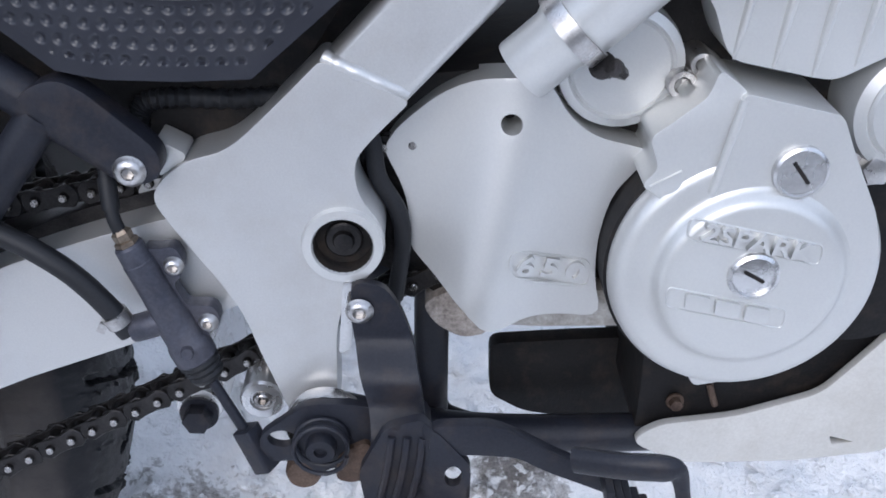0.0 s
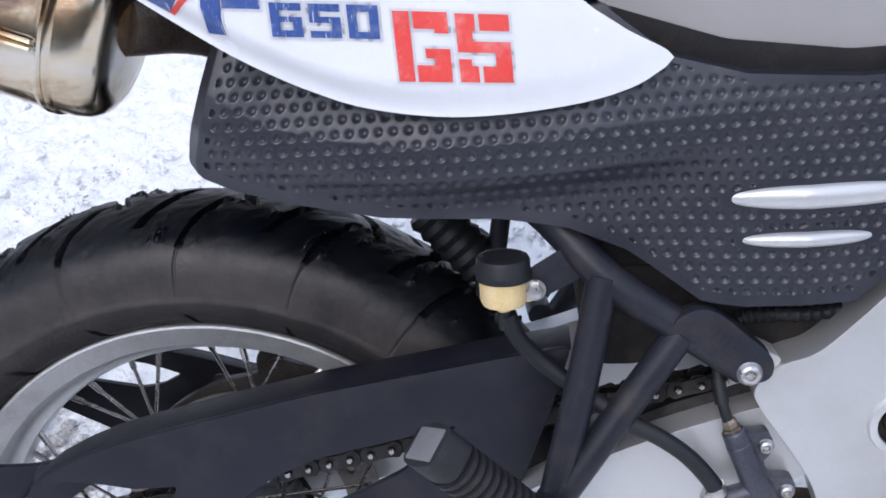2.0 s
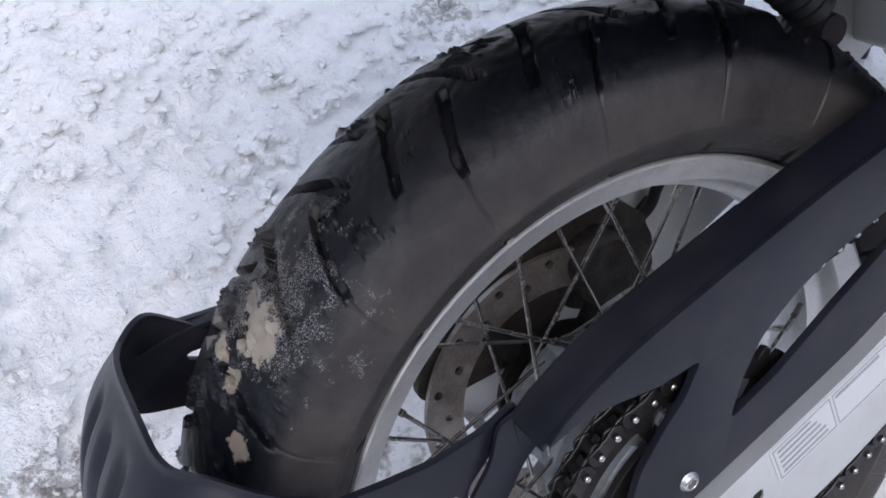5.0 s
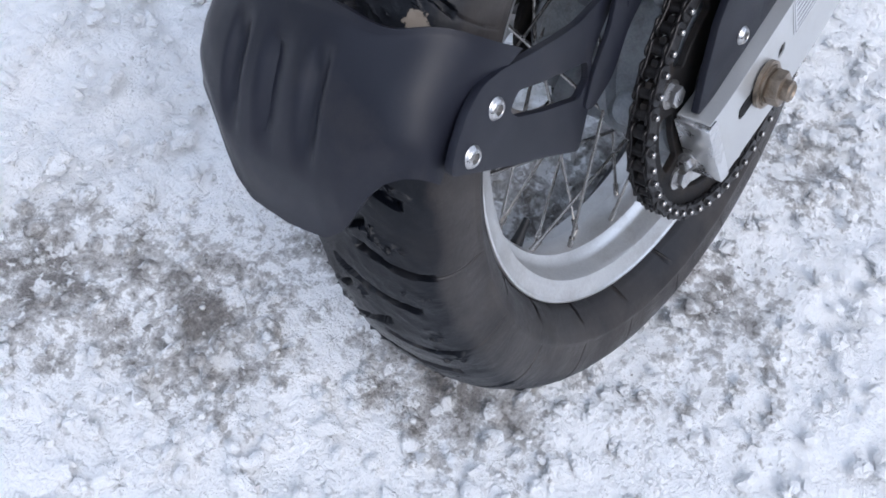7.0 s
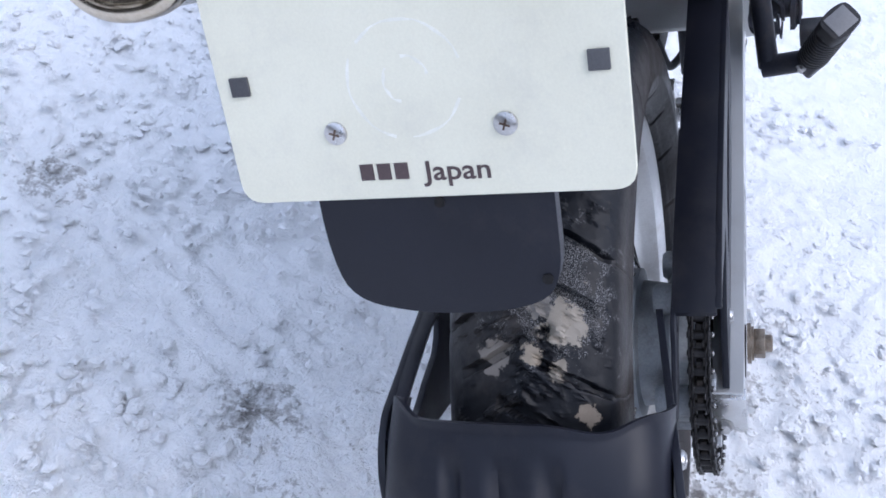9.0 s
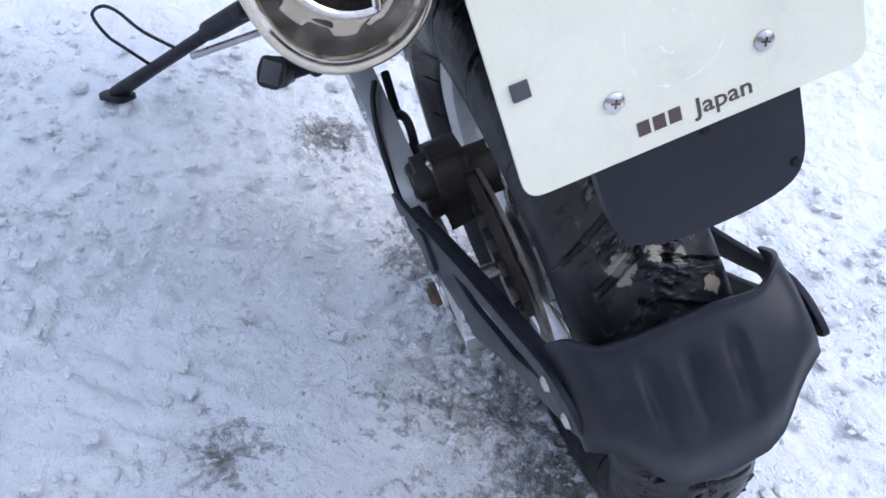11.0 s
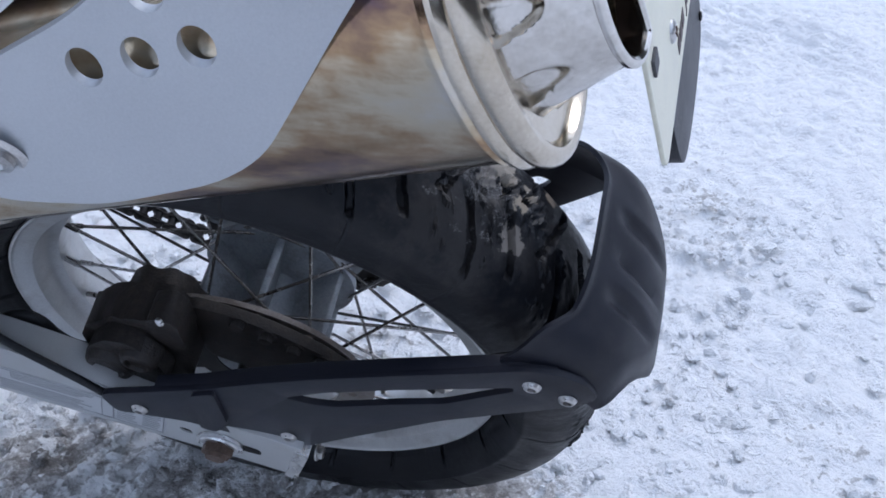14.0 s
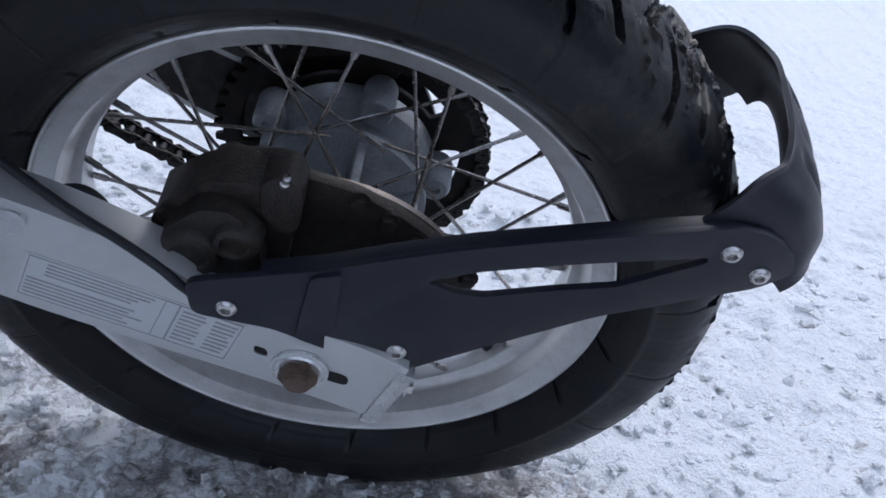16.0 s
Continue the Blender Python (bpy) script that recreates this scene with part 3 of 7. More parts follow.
def ground():
    fine = np.arange(-1.62, 1.6201, 0.0066)
    out = 1.62 + np.cumsum(0.0066 * 1.13 ** np.arange(1, 90))
    out = out[out < 900]
    u = np.concatenate([-out[::-1], fine, out])
    x, y = np.meshgrid(u - 0.05, u - 0.10, indexing="ij")
    h = 0.010 * lattice(x, y, 0.35, 1) + 0.006 * lattice(x, y, 0.13, 2) + 0.0045 * lattice(x, y, 0.055, 3)
    p, q = 0.8 * x - 0.6 * y, 0.6 * x + 0.8 * y
    p2, q2 = 0.31 * x + 0.95 * y, -0.95 * x + 0.31 * y
    crumbs = 1 - np.abs(lattice(p, q, 0.033, 4) + 0.45 * lattice(p2, q2, 0.015, 14))
    rough = 0.35 + 0.65 * np.clip(0.5 + 0.9 * lattice(x, y, 0.5, 6), 0, 1)
    h += rough * (0.0085 * (crumbs - 0.6) + 0.0050 * lattice(p2, q2, 0.0145, 5) + 0.010 * np.maximum(-0.2, lattice(p, q, 0.047, 7)) + 0.005 * np.maximum(0.0, lattice(p2, q2, 0.023, 17)))
    # tread marks pressed in by passing wheels: fine parallel ridges
    for cx, cy, dx, dy, length, width, gap, deep in ((-0.60, -1.49, -0.85, 0.53, 0.34, 0.15, 0.036, 0.0055), (0.22, 0.58, 0.55, 0.83, 0.30, 0.11, 0.050, 0.0050), (0.22, 0.58, 0.83, -0.55, 0.30, 0.11, 0.060, 0.0030)):
        along, across = (x - cx) * dx + (y - cy) * dy, -(x - cx) * dy + (y - cy) * dx
        h += deep * np.sin(2 * np.pi * (across + 0.006 * lattice(x, y, 0.06, 12)) / gap) * np.exp(-(along / length) ** 4 - (across / width) ** 4)
    # flattened under the tyre, with the snow pressed up beside it
    d = np.hypot((x - 0.0) / 1.6, y - 0.0 + 0.11)
    h = h - 0.004 - 0.008 * np.exp(-(d / 0.07) ** 2)
    n = len(u)
    verts = np.stack([x, y, h], -1).reshape(-1, 3)
    k = np.arange(n * n).reshape(n, n)
    faces = np.stack([k[:-1, :-1], k[1:, :-1], k[1:, 1:], k[:-1, 1:]], -1).reshape(-1, 4)
    me = bpy.data.meshes.new("ground")
    me.from_pydata(verts, [], faces)
    me.materials.append(SNOW)
    me.polygons.foreach_set("use_smooth", [True] * len(me.polygons))
    tagged(new("ground", me), "trodden dirty snow with brown earth showing through", "ground", kind="structure")


ground()


def backdrop():
    """An unseen dark ring all round, far off, added to show only in the polished metal."""
    tone = surface("dark_ring", (0.03, 0.03, 0.028), (0.075, 0.07, 0.065), 0.9, 0, 0.4, 6, 0.01, spec=0.1)
    rng = random.Random(4)
    bm = bmesh.new()
    n = 160
    rows = []
    for i in range(n):
        a = 2 * math.pi * i / n
        r = 16 + 1.5 * rng.random()
        top = 5.4 + 1.8 * rng.random() + 1.6 * math.sin(3 * a)
        rows.append([bm.verts.new((r * math.cos(a) * k, r * math.sin(a) * k, z)) for z, k in ((-0.3, 1.0), (top * 0.6, 1.03), (top, 1.08), (top, 1.16), (-0.3, 1.2))])
    for i in range(n):
        p, q = rows[i - 1], rows[i]
        for j in range(4):
            bm.faces.new((p[j], q[j], q[j + 1], p[j + 1]))
    tagged(new("backdrop", finish(bm, "backdrop", tone, 0)), "unseen dark ring added for reflections in the metal", "backdrop", kind="structure")


backdrop()


# ---- the motorcycle ----
bike = new("motorcycle")
bike.matrix_world = BIKE
tagged(bike, "silver and black motorcycle leaning on its side stand in snow", "motorcycle")

SCREW = finish(socket_screw(0.0066, 0.0034), "screw", STEEL)
CAP_SCREW = finish(socket_screw(0.0048, 0.0034, 0.5), "screw", STEEL)
BIG_SCREW = finish(socket_screw(0.0072, 0.0040, 0.42), "screw", STEEL)


def screw(parent, x, y, z, mesh=None, left=False, label="", name="screw"):
    return again(name, mesh or SCREW, parent, pose(x, y, z, 0, 0, 180 if left else 0), label)


# -- rear wheel --
def tyre_mesh():
    """Tyre section turned about the axle: two rows of slanting grooves a side cut into the worn tread, ice and mud stuck to its back."""
    nt_, ns = 1800, 130
    half = 0.0675
    a = np.linspace(-2.25, 2.25, ns + 1)
    wide = np.abs(a)
    y = half * np.sin(a) * np.where(wide < 1.57, 1.0, 1 - 0.26 * soft(1.57, 2.25, wide))
    r = np.where(wide < 1.5, 0.2632 + 0.0600 * np.cos(np.minimum(wide, 1.5)) ** 0.62, 0.2914 - 0.0607 * soft(0.95, 2.25, wide))
    base = np.linspace(0, 2 * math.pi, nt_, endpoint=False)
    B, A = np.meshgrid(base, a, indexing="ij")
    Y, R = np.broadcast_to(y, B.shape), np.broadcast_to(r, B.shape)
    # the mesh leans with the grooves, so that their edges run clean
    theta = B + 1.66 * np.minimum(np.abs(Y), 0.0675)
    period = 2 * math.pi / 20
    deep = np.zeros_like(B)
    ragged = 0.0035 * lattice(Y + 0.3 * B, B * 0.31, 0.009, 21) + 0.002 * lattice(Y, B * 0.31, 0.004, 22)
    for side, shift in ((-1, 0.0), (1, period / 2)):
        out = side * Y
        for start, end, at, w, d in ((0.008, 0.061, 120.1, 0.0130, 0.0068), (-0.021, 0.048, 127.5, 0.0140, 0.0070)):
            line = radians(at) + shift + np.where(out < 0, 2.86 * out, 0)
            u = (B + ragged - line + period / 2) % period - period / 2
            w_here = w * (1.12 - 5.0 * np.maximum(out, 0))
            m = soft(1.0, 0.74, np.abs(u) / w_here) * soft(start, start + 0.004, out) * soft(end, end - 0.004, out)
            deep = np.maximum(deep, d * m)
        # a fine cut that carries the long groove on down the wall
        u = (B + 0.5 * ragged - radians(120.1) - shift + period / 2) % period - period / 2
        deep = np.maximum(deep, 0.0010 * soft(0.0046, 0.0016, np.abs(u)) * soft(0.90, 0.96, side * A) * soft(1.62, 1.52, side * A))
    px, pz = R * np.cos(theta), R * np.sin(theta)
    tread = soft(1.15, 0.95, np.abs(A))
    lump = 0.0007 * lattice(B * 0.31, Y, 0.021, 23) + 0.0004 * lattice(B * 0.31 + Y, Y - B * 0.2, 0.007, 24)
    # clods of ice and mud at the back of the wheel
    near = np.clip(1 - np.sqrt((px + 0.222) ** 2 + (Y + 0.012) ** 2 + (pz - 0.228) ** 2) / 0.085, 0, 1)
    clod = lattice(B * 0.31, Y, 0.0125, 25) + 0.7 * lattice(B * 0.31 + 0.4 * Y, Y, 0.005, 26) + 0.4 * lattice(B * 0.31, Y - B, 0.0025, 27)
    lump = lump + tread * soft(0.05, 0.9, clod + 1.3 * near - 0.75) * 0.0034
    deep = deep * (1 - 0.8 * soft(0.1, 0.6, clod * 0.6 + 1.3 * near - 0.85))
    ridge = np.where(((np.abs(A) > 1.62) & (np.abs(A) < 1.68)) | ((np.abs(A) > 2.0) & (np.abs(A) < 2.05)), 0.0012, 0.0)
    away = lump * (0.25 + 0.75 * tread) - deep
    rr = R + away * np.cos(np.minimum(np.abs(A), 1.3)) + ridge * 0.3
    yy = Y + away * np.sin(np.clip(A, -1.3, 1.3)) + ridge * np.sign(A)
    verts = np.stack([rr * np.cos(theta), yy, rr * np.sin(theta)], -1).reshape(-1, 3)
    k = np.arange(nt_ * (ns + 1)).reshape(nt_, ns + 1)
    q = np.roll(k, -1, axis=0)
    faces = np.stack([k[:, :-1], k[:, 1:], q[:, 1:], q[:, :-1]], -1).reshape(-1, 4)
    me = bpy.data.meshes.new("tyre")
    me.from_pydata(verts, [], faces)
    me.materials.append(RUBBER)
    me.polygons.foreach_set("use_smooth", [True] * len(me.polygons))
    me.set_sharp_from_angle(angle=radians(42))
    return me


def rear_wheel():
    hub = lathe([(0.012, -0.075), (0.058, -0.075), (0.060, -0.06), (0.062, -0.046), (0.074, -0.044), (0.074, -0.036), (0.060, -0.032), (0.034, -0.02), (0.030, 0.0),
                 (0.032, 0.022), (0.046, 0.03), (0.058, 0.034), (0.058, 0.041), (0.040, 0.045), (0.036, 0.062), (0.012, 0.062)], n=72)
    wheel = part("rear_wheel", hub, CARRIER, bike, "spoked rear wheel with a worn block-tread tyre")
    for i in range(6):
        part("hub_rib", moved(box(0.028, 0.070, -0.040, 0.030, -0.004, 0.004, 0.002), pose(0, 0, 0, 0, 60 * i + 17, 0)), CARRIER, wheel)
    tyre = again("tyre", tyre_mesh(), wheel, label="worn black tyre with dried mud in its tread")
    bar = finish(box(-0.0022, 0.0022, -0.0668, -0.0640, -0.0075, 0.0075, 0.0006), "raised_bar", RUBBER)
    for i in range(16):
        g = 166 + 3.1 * i + (0.9 if i % 3 == 0 else 0)
        again("raised_bar", bar, tyre, pose(0.2655 * math.cos(math.radians(g)), 0, 0.2655 * math.sin(math.radians(g)), 0, 90 - g, 0))
    g = math.radians(218.8)
    part("valve", moved(lathe([(0, 0), (0.0034, 0), (0.0036, 0.003), (0.0042, 0.012), (0.0062, 0.026), (0, 0.026)], n=16), axis_turn((0.172 * math.cos(g), 0, 0.172 * math.sin(g)), (0.2 * math.cos(g), 0, 0.2 * math.sin(g)))), HOSE, wheel, "black rubber valve stem")
    half = [(0.2315, 0.0434), (0.2304, 0.0452), (0.2284, 0.0455), (0.2272, 0.0444), (0.2262, 0.0436), (0.2180, 0.0412), (0.2160, 0.0402), (0.2120, 0.0384), (0.2095, 0.0325), (0.2085, 0.0220), (0.2050, 0.0165), (0.1985, 0.0130), (0.1965, 0.0060)]
    prof = half + [(r, -y) for r, y in reversed(half)] + [(0.212, -0.036), (0.205, 0.0), (0.212, 0.036)]
    part("rim", lathe(prof, n=160, closed=True), RIM, wheel, "silver alloy rim, brown dust in its well")
    # one spoke along z, from the hub's flange to its nipple; laid round the wheel
    for i in range(36):
        side = 1 if i % 2 else -1
        trail = 1 if (i // 2) % 2 else -1
        a1 = math.radians(10 * i + 3)
        a0 = a1 + trail * math.radians(62)
        rh = 0.054 if side > 0 else 0.069
        yh = 0.0375 if side > 0 else -0.040
        p0 = (rh * math.cos(a0), yh + 0.003 * trail, rh * math.sin(a0))
        p1 = (0.1985 * math.cos(a1), 0.008 * side, 0.1985 * math.sin(a1))
        d = Vector(p1) - Vector(p0)
        bm = tube([p0, tuple(Vector(p0) + d * 0.94)], 0.0016, 8, smooth=False)
        bm = tube([tuple(Vector(p0) + d * 0.925), tuple(Vector(p0) + d * 1.0)], 0.0027, 8, smooth=False, bm=bm)
        part("spoke", bm, SPOKE, wheel)
    holes = [circle(0.100 * math.cos(a), 0.100 * math.sin(a), 0.0038, 10) for a in (2 * math.pi * i / 15 for i in range(15))]
    holes += [circle(0.112 * math.cos(a), 0.112 * math.sin(a), 0.0038, 10) for a in (2 * math.pi * (i + 0.5) / 15 for i in range(15))]
    part("brake_disc", prism(circle(0, 0, 0.120, 90), 0.060, 0.065, [circle(0, 0, 0.088, 60)] + holes, bevel=0), DISC, wheel, "drilled brake disc with rust at its holes")
    spider = lathe([(0.03, 0.058), (0.056, 0.058), (0.056, 0.063), (0.03, 0.063)], n=48, closed=True)
    for i in range(5):
        spider = moved_join(spider, box(0.05, 0.094, 0.058, 0.062, -0.008, 0.008, 0.002), pose(0, 0, 0, 0, 72 * i + 20, 0))
    part("disc_carrier", spider, DULL_BLACK, wheel)
    # chain wheel
    teeth = []
    for i in range(47):
        a = 2 * math.pi * i / 47
        for da, r in ((-0.045, 0.1135), (-0.022, 0.1215), (0.022, 0.1215), (0.045, 0.1135)):
            teeth.append((r * math.cos(a + da), r * math.sin(a + da)))
    slots = []
    for i in range(6):
        a = math.pi * i / 3 + 0.15
        arc = [(0.098 * math.cos(a + t), 0.098 * math.sin(a + t)) for t in np.linspace(-0.3, 0.3, 7)] + [(0.080 * math.cos(a + t), 0.080 * math.sin(a + t)) for t in np.linspace(0.3, -0.3, 7)]
        slots.append(rounded(arc, 0.004, 2))
    sp = part("sprocket", prism(teeth, -0.1085, -0.1025, slots + [circle(0, 0, 0.05, 40)], bevel=0.0007, seg=1), DULL_BLACK, wheel, "black chain wheel with slotted web")
    for i in range(5):
        a = 2 * math.pi * i / 5 + 0.6
        part("carrier_boss", lathe([(0, -0.098), (0.013, -0.098), (0.0145, -0.094), (0.0145, -0.066), (0.012, -0.062), (0.006, -0.062), (0.005, -0.066), (0, -0.066)], 0.079 * math.cos(a), 0.079 * math.sin(a), 20), CARRIER, wheel)
    part("sprocket_carrier", lathe([(0.02, -0.100), (0.072, -0.100), (0.076, -0.096), (0.076, -0.076), (0.06, -0.070), (0.02, -0.070)], n=60, closed=True), CARRIER, wheel)
    nut = finish(hex_bolt(0.0085, 0.009), "nut", STEEL)
    for i in range(6):
        a = math.pi * i / 3 + 0.15 + math.pi / 6 + math.radians(-0.0)
        again("nut", nut, wheel, pose(0.091 * math.cos(a), -0.1085, 0.091 * math.sin(a)))
    return wheel


def moved_join(bm, other, m):
    return join(bm, moved(other, m))


wheel = rear_wheel()


# -- drive chain --
def chain():
    c0, r0 = Vector((0, 0)), 0.1188
    c1, r1 = Vector((0.525, 0.200)), 0.0407
    d = c1 - c0
    L, base = d.length, math.atan2(d.y, d.x)
    off = math.acos((r0 - r1) / L)
    pts = []
    a_up, a_dn = base + off, base - off
    for i in range(60):
        pts.append(c0 + r0 * Vector((math.cos(t := a_up + (2 * math.pi - 2 * off) * i / 60), math.sin(t))))
    p, q = c0 + r0 * Vector((math.cos(a_dn), math.sin(a_dn))), c1 + r1 * Vector((math.cos(a_dn), math.sin(a_dn)))
    for i in range(40):
        t = i / 40
        pts.append(p.lerp(q, t) - Vector((0, 0.003 * 4 * t * (1 - t))))
    for i in range(20):
        t = a_dn + 2 * off * i / 20
        pts.append(c1 + r1 * Vector((math.cos(t), math.sin(t))))
    p, q = c1 + r1 * Vector((math.cos(a_up), math.sin(a_up))), c0 + r0 * Vector((math.cos(a_up), math.sin(a_up)))
    for i in range(40):
        t = i / 40
        pts.append(p.lerp(q, t) + Vector((0, 0.005 * 4 * t * (1 - t))))
    pts.append(pts[0])
    run = [0.0]
    for a, b in zip(pts, pts[1:]):
        run.append(run[-1] + (b - a).length)
    count = int(round(run[-1] / 0.015875 / 2)) * 2
    pins = []
    k = 0
    for i in range(count):
        s = run[-1] * i / count
        while run[k + 1] < s:
            k += 1
        t = (s - run[k]) / (run[k + 1] - run[k])
        pins.append(pts[k].lerp(pts[k + 1], t))

    def link(outer):
        w = 0.0092 if outer else 0.0068
        shape = []
        for i in range(28):
            a = 2 * math.pi * i / 28
            x = math.copysign(0.0079, math.cos(a)) + 0.0078 * math.cos(a) if abs(math.cos(a)) > 0.25 else 0.0079 * math.cos(a) * 2
            shape.append((x, 0.0078 * math.sin(a) * (0.72 if abs(math.cos(a)) < 0.25 else 1.0)))
        bm = prism(shape, -w, -w + 0.0021, bevel=0.0005, seg=1)
        bm = prism(shape, w - 0.0021, w, bevel=0.0005, seg=1, bm=bm)
        for x in (-0.0079, 0.0079):
            prof = [(0, -w - 0.0022), (0.0022, -w - 0.0022), (0.0028, -w - 0.0012), (0.0028, w + 0.0012), (0, w + 0.0012)] if outer else [(0.0048, -w + 0.0021), (0.0048, w - 0.0021)]
            bm = lathe(prof, cx=x, n=12, bm=bm)
        return finish(bm, "link", CHAIN)

    rivet = finish(lathe([(0, -0.0126), (0.0017, -0.0126), (0.0024, -0.0118), (0.0024, -0.0095), (0, -0.0095)], n=10), "pin", SPOKE)
    meshes = link(True), link(False)
    base_bm = lathe([(0.0395, -0.1085), (0.0395, -0.1025), (0.01, -0.1025), (0.01, -0.1085)], cx=c1.x, cz=c1.y, n=32, closed=True)
    ch = part("drive_chain", base_bm, CHAIN, bike, "greasy drive chain running over the chain wheel")
    for i in range(count):
        a, b = pins[i], pins[(i + 1) % count]
        m = (a + b) / 2
        again("pin", rivet, ch, pose(a.x, -0.1055, a.y))
        again("link", meshes[i % 2], ch, pose(m.x, -0.1055, m.y, 0, -math.degrees(math.atan2(b.y - a.y, b.x - a.x)), 0))


chain()


# -- swinging arm --
def swing_arm():
    right = rounded([(-0.080, 0.012), (-0.055, 0.0165), (0.003, 0.036), (0.094, 0.068), (0.135, 0.083), (0.20, 0.116), (0.29, 0.165), (0.35, 0.19), (0.44, 0.218), (0.49, 0.225),
                     (0.50, 0.19), (0.45, 0.162), (0.372, 0.126), (0.297, 0.097), (0.21, 0.045), (0.14, 0.0), (0.06, -0.030), (-0.054, -0.058)],
                    [0.003, 0.03] + [0.05] * 8 + [0.02] * 2 + [0.05] * 5 + [0.004])
    eye = rounded([(0.024, 0.006), (0.034, 0.009), (0.034, 0.019), (0.024, 0.016)], 0.004)
    bm = prism(right, -0.140, -0.112, [eye], bevel=0.006, seg=4)
    left = rounded([(-0.079, 0.018), (-0.042, 0.036), (-0.006, 0.045), (0.066, 0.066), (0.079, 0.084), (0.108, 0.102), (0.172, 0.128), (0.24, 0.146), (0.29, 0.160), (0.44, 0.220), (0.49, 0.225),
                    (0.50, 0.19), (0.44, 0.152), (0.33, 0.085), (0.212, 0.030), (0.0955, -0.0036), (0.0035, -0.030), (-0.056, -0.051)],
                   [0.003] + [0.03] * 8 + [0.02] * 3 + [0.05] * 5 + [0.004])
    bm = prism(left, 0.112, 0.140, [eye], bevel=0.006, seg=4, bm=bm)
    bm = prism(rounded([(0.38, 0.215), (0.49, 0.23), (0.49, 0.17), (0.38, 0.14)], 0.01), -0.115, 0.115, bevel=0.004, bm=bm)
    arm = part("swinging_arm", bm, SILVER, bike, "silver box-section swinging arm")
    # outline of the thin dark sheet laid on the chain side's inner face
    grime = rounded([(-0.05, 0.010), (0.0, 0.030), (0.094, 0.062), (0.135, 0.077), (0.20, 0.108), (0.29, 0.157), (0.37, 0.188), (0.38, 0.138), (0.297, 0.105), (0.21, 0.053), (0.14, 0.008), (0.06, -0.022), (-0.04, -0.048)], 0.01)
    top = [(0.285, 0.1625), (0.29, 0.165), (0.35, 0.19), (0.43, 0.215)]
    part("chain_slider", prism(rounded([(x, z - 0.003) for x, z in top] + [(x + 0.002, z + 0.0085) for x, z in reversed(top)], 0.002), -0.1165, -0.088, bevel=0.0015), CHAIN, arm, "black chain slider along the arm's top")
    part("dark_inner_sheet", prism(grime, -0.114, -0.1114, bevel=0.0004, seg=1), CHAIN, arm, "thin dark sheet over the arm's inner face")
    for s in (-1, 1):
        cap = prism(rounded([(-0.084, 0.010), (-0.072, 0.013), (-0.048, -0.057), (-0.060, -0.058)], 0.002), s * 0.1125, s * 0.1415, bevel=0.0015)
        part("end_cap", cap, ALLOY, arm, "bare metal end cap")
        again("adjuster_screw", finish(moved(hex_bolt(0.006, 0.006), pose(-0.079, s * 0.122, -0.030, 0, 0, -90)), "adjuster_screw", STEEL), arm)
        # black sheets paint the shade in the slot, the axle through it, and in the eye
        part("axle_slot_shade", prism(rounded([(-0.036, -0.014), (0.018, -0.001), (0.018, 0.011), (-0.036, -0.002)], 0.006), s * 0.1385, s * 0.1408, bevel=0.0003, seg=1), DULL_BLACK, arm)
        part("eye_hole_shade", prism(eye, s * 0.12, s * 0.1385, bevel=0), DULL_BLACK, arm)
    bm = lathe([(0, -0.142), (0.0195, -0.142), (0.0195, -0.1455), (0.0165, -0.146), (0.0165, -0.1480), (0.0, -0.1480)], n=36)
    bm = prism(circle(0, 0, 0.0145, 6), -0.1480, -0.1585, bevel=0.0015, bm=bm)
    bm = lathe([(0, -0.1585), (0.0085, -0.1585), (0.0085, -0.1640), (0.007, -0.1652), (0.0052, -0.1635), (0, -0.1635)], n=24, bm=bm)
    part("axle_nut", bm, BRASSY, arm, "yellowed axle nut on the chain side")
    bm = lathe([(0, 0.1405), (0.0215, 0.1405), (0.0215, 0.1432), (0.0190, 0.1440), (0.0182, 0.1434), (0.0172, 0.1455), (0.0, 0.1455)], n=36)
    part("washer", bm, ALLOY, arm)
    bm = prism(circle(0, 0, 0.0145, 6), 0.1445, 0.153, bevel=0.0018)
    bm = lathe([(0, 0.153), (0.010, 0.153), (0.009, 0.1565), (0, 0.157)], n=24, bm=bm)
    part("axle_bolt", bm, RUSTY, arm, "rusty axle bolt head")
    part("axle", rod((0, -0.14, 0), (0, 0.14, 0), 0.0085), STEEL, arm)

    # printed stickers: a sheet with a thin border and lines of bars for the small print
    def sticker(y, s, corner, across, down, bars, boxes):
        c, u, v = Vector(corner), Vector(across), Vector(down)
        at = lambda a, b: tuple(c + u * a + v * b)
        quad = lambda a0, a1, b0, b1: [at(a0, b0), at(a1, b0), at(a1, b1), at(a0, b1)]
        sheet_ob = part("sticker", prism(rounded(quad(0, 1, 0, 1), 0.003), y, y + s * 0.0004, bevel=0), LABEL, arm, "silver maintenance sticker with small print")
        line = None
        for a0, a1, b0, b1 in boxes:
            w, h = 0.0007 / u.length, 0.0007 / v.length
            for q in ((a0, a1, b0, b0 + h), (a0, a1, b1 - h, b1), (a0, a0 + w, b0, b1), (a1 - w, a1, b0, b1)):
                line = prism(quad(*q), y + s * 0.0004, y + s * 0.0007, bevel=0, bm=line)
        part("border", line, FADED, sheet_ob)
        ink = None
        for a0, a1, b0, b1, rows in bars:
            for i in range(rows):
                b = b0 + (b1 - b0) * (i + 0.2) / rows
                end = a0 + (a1 - a0) * random.uniform(0.7, 1.0)
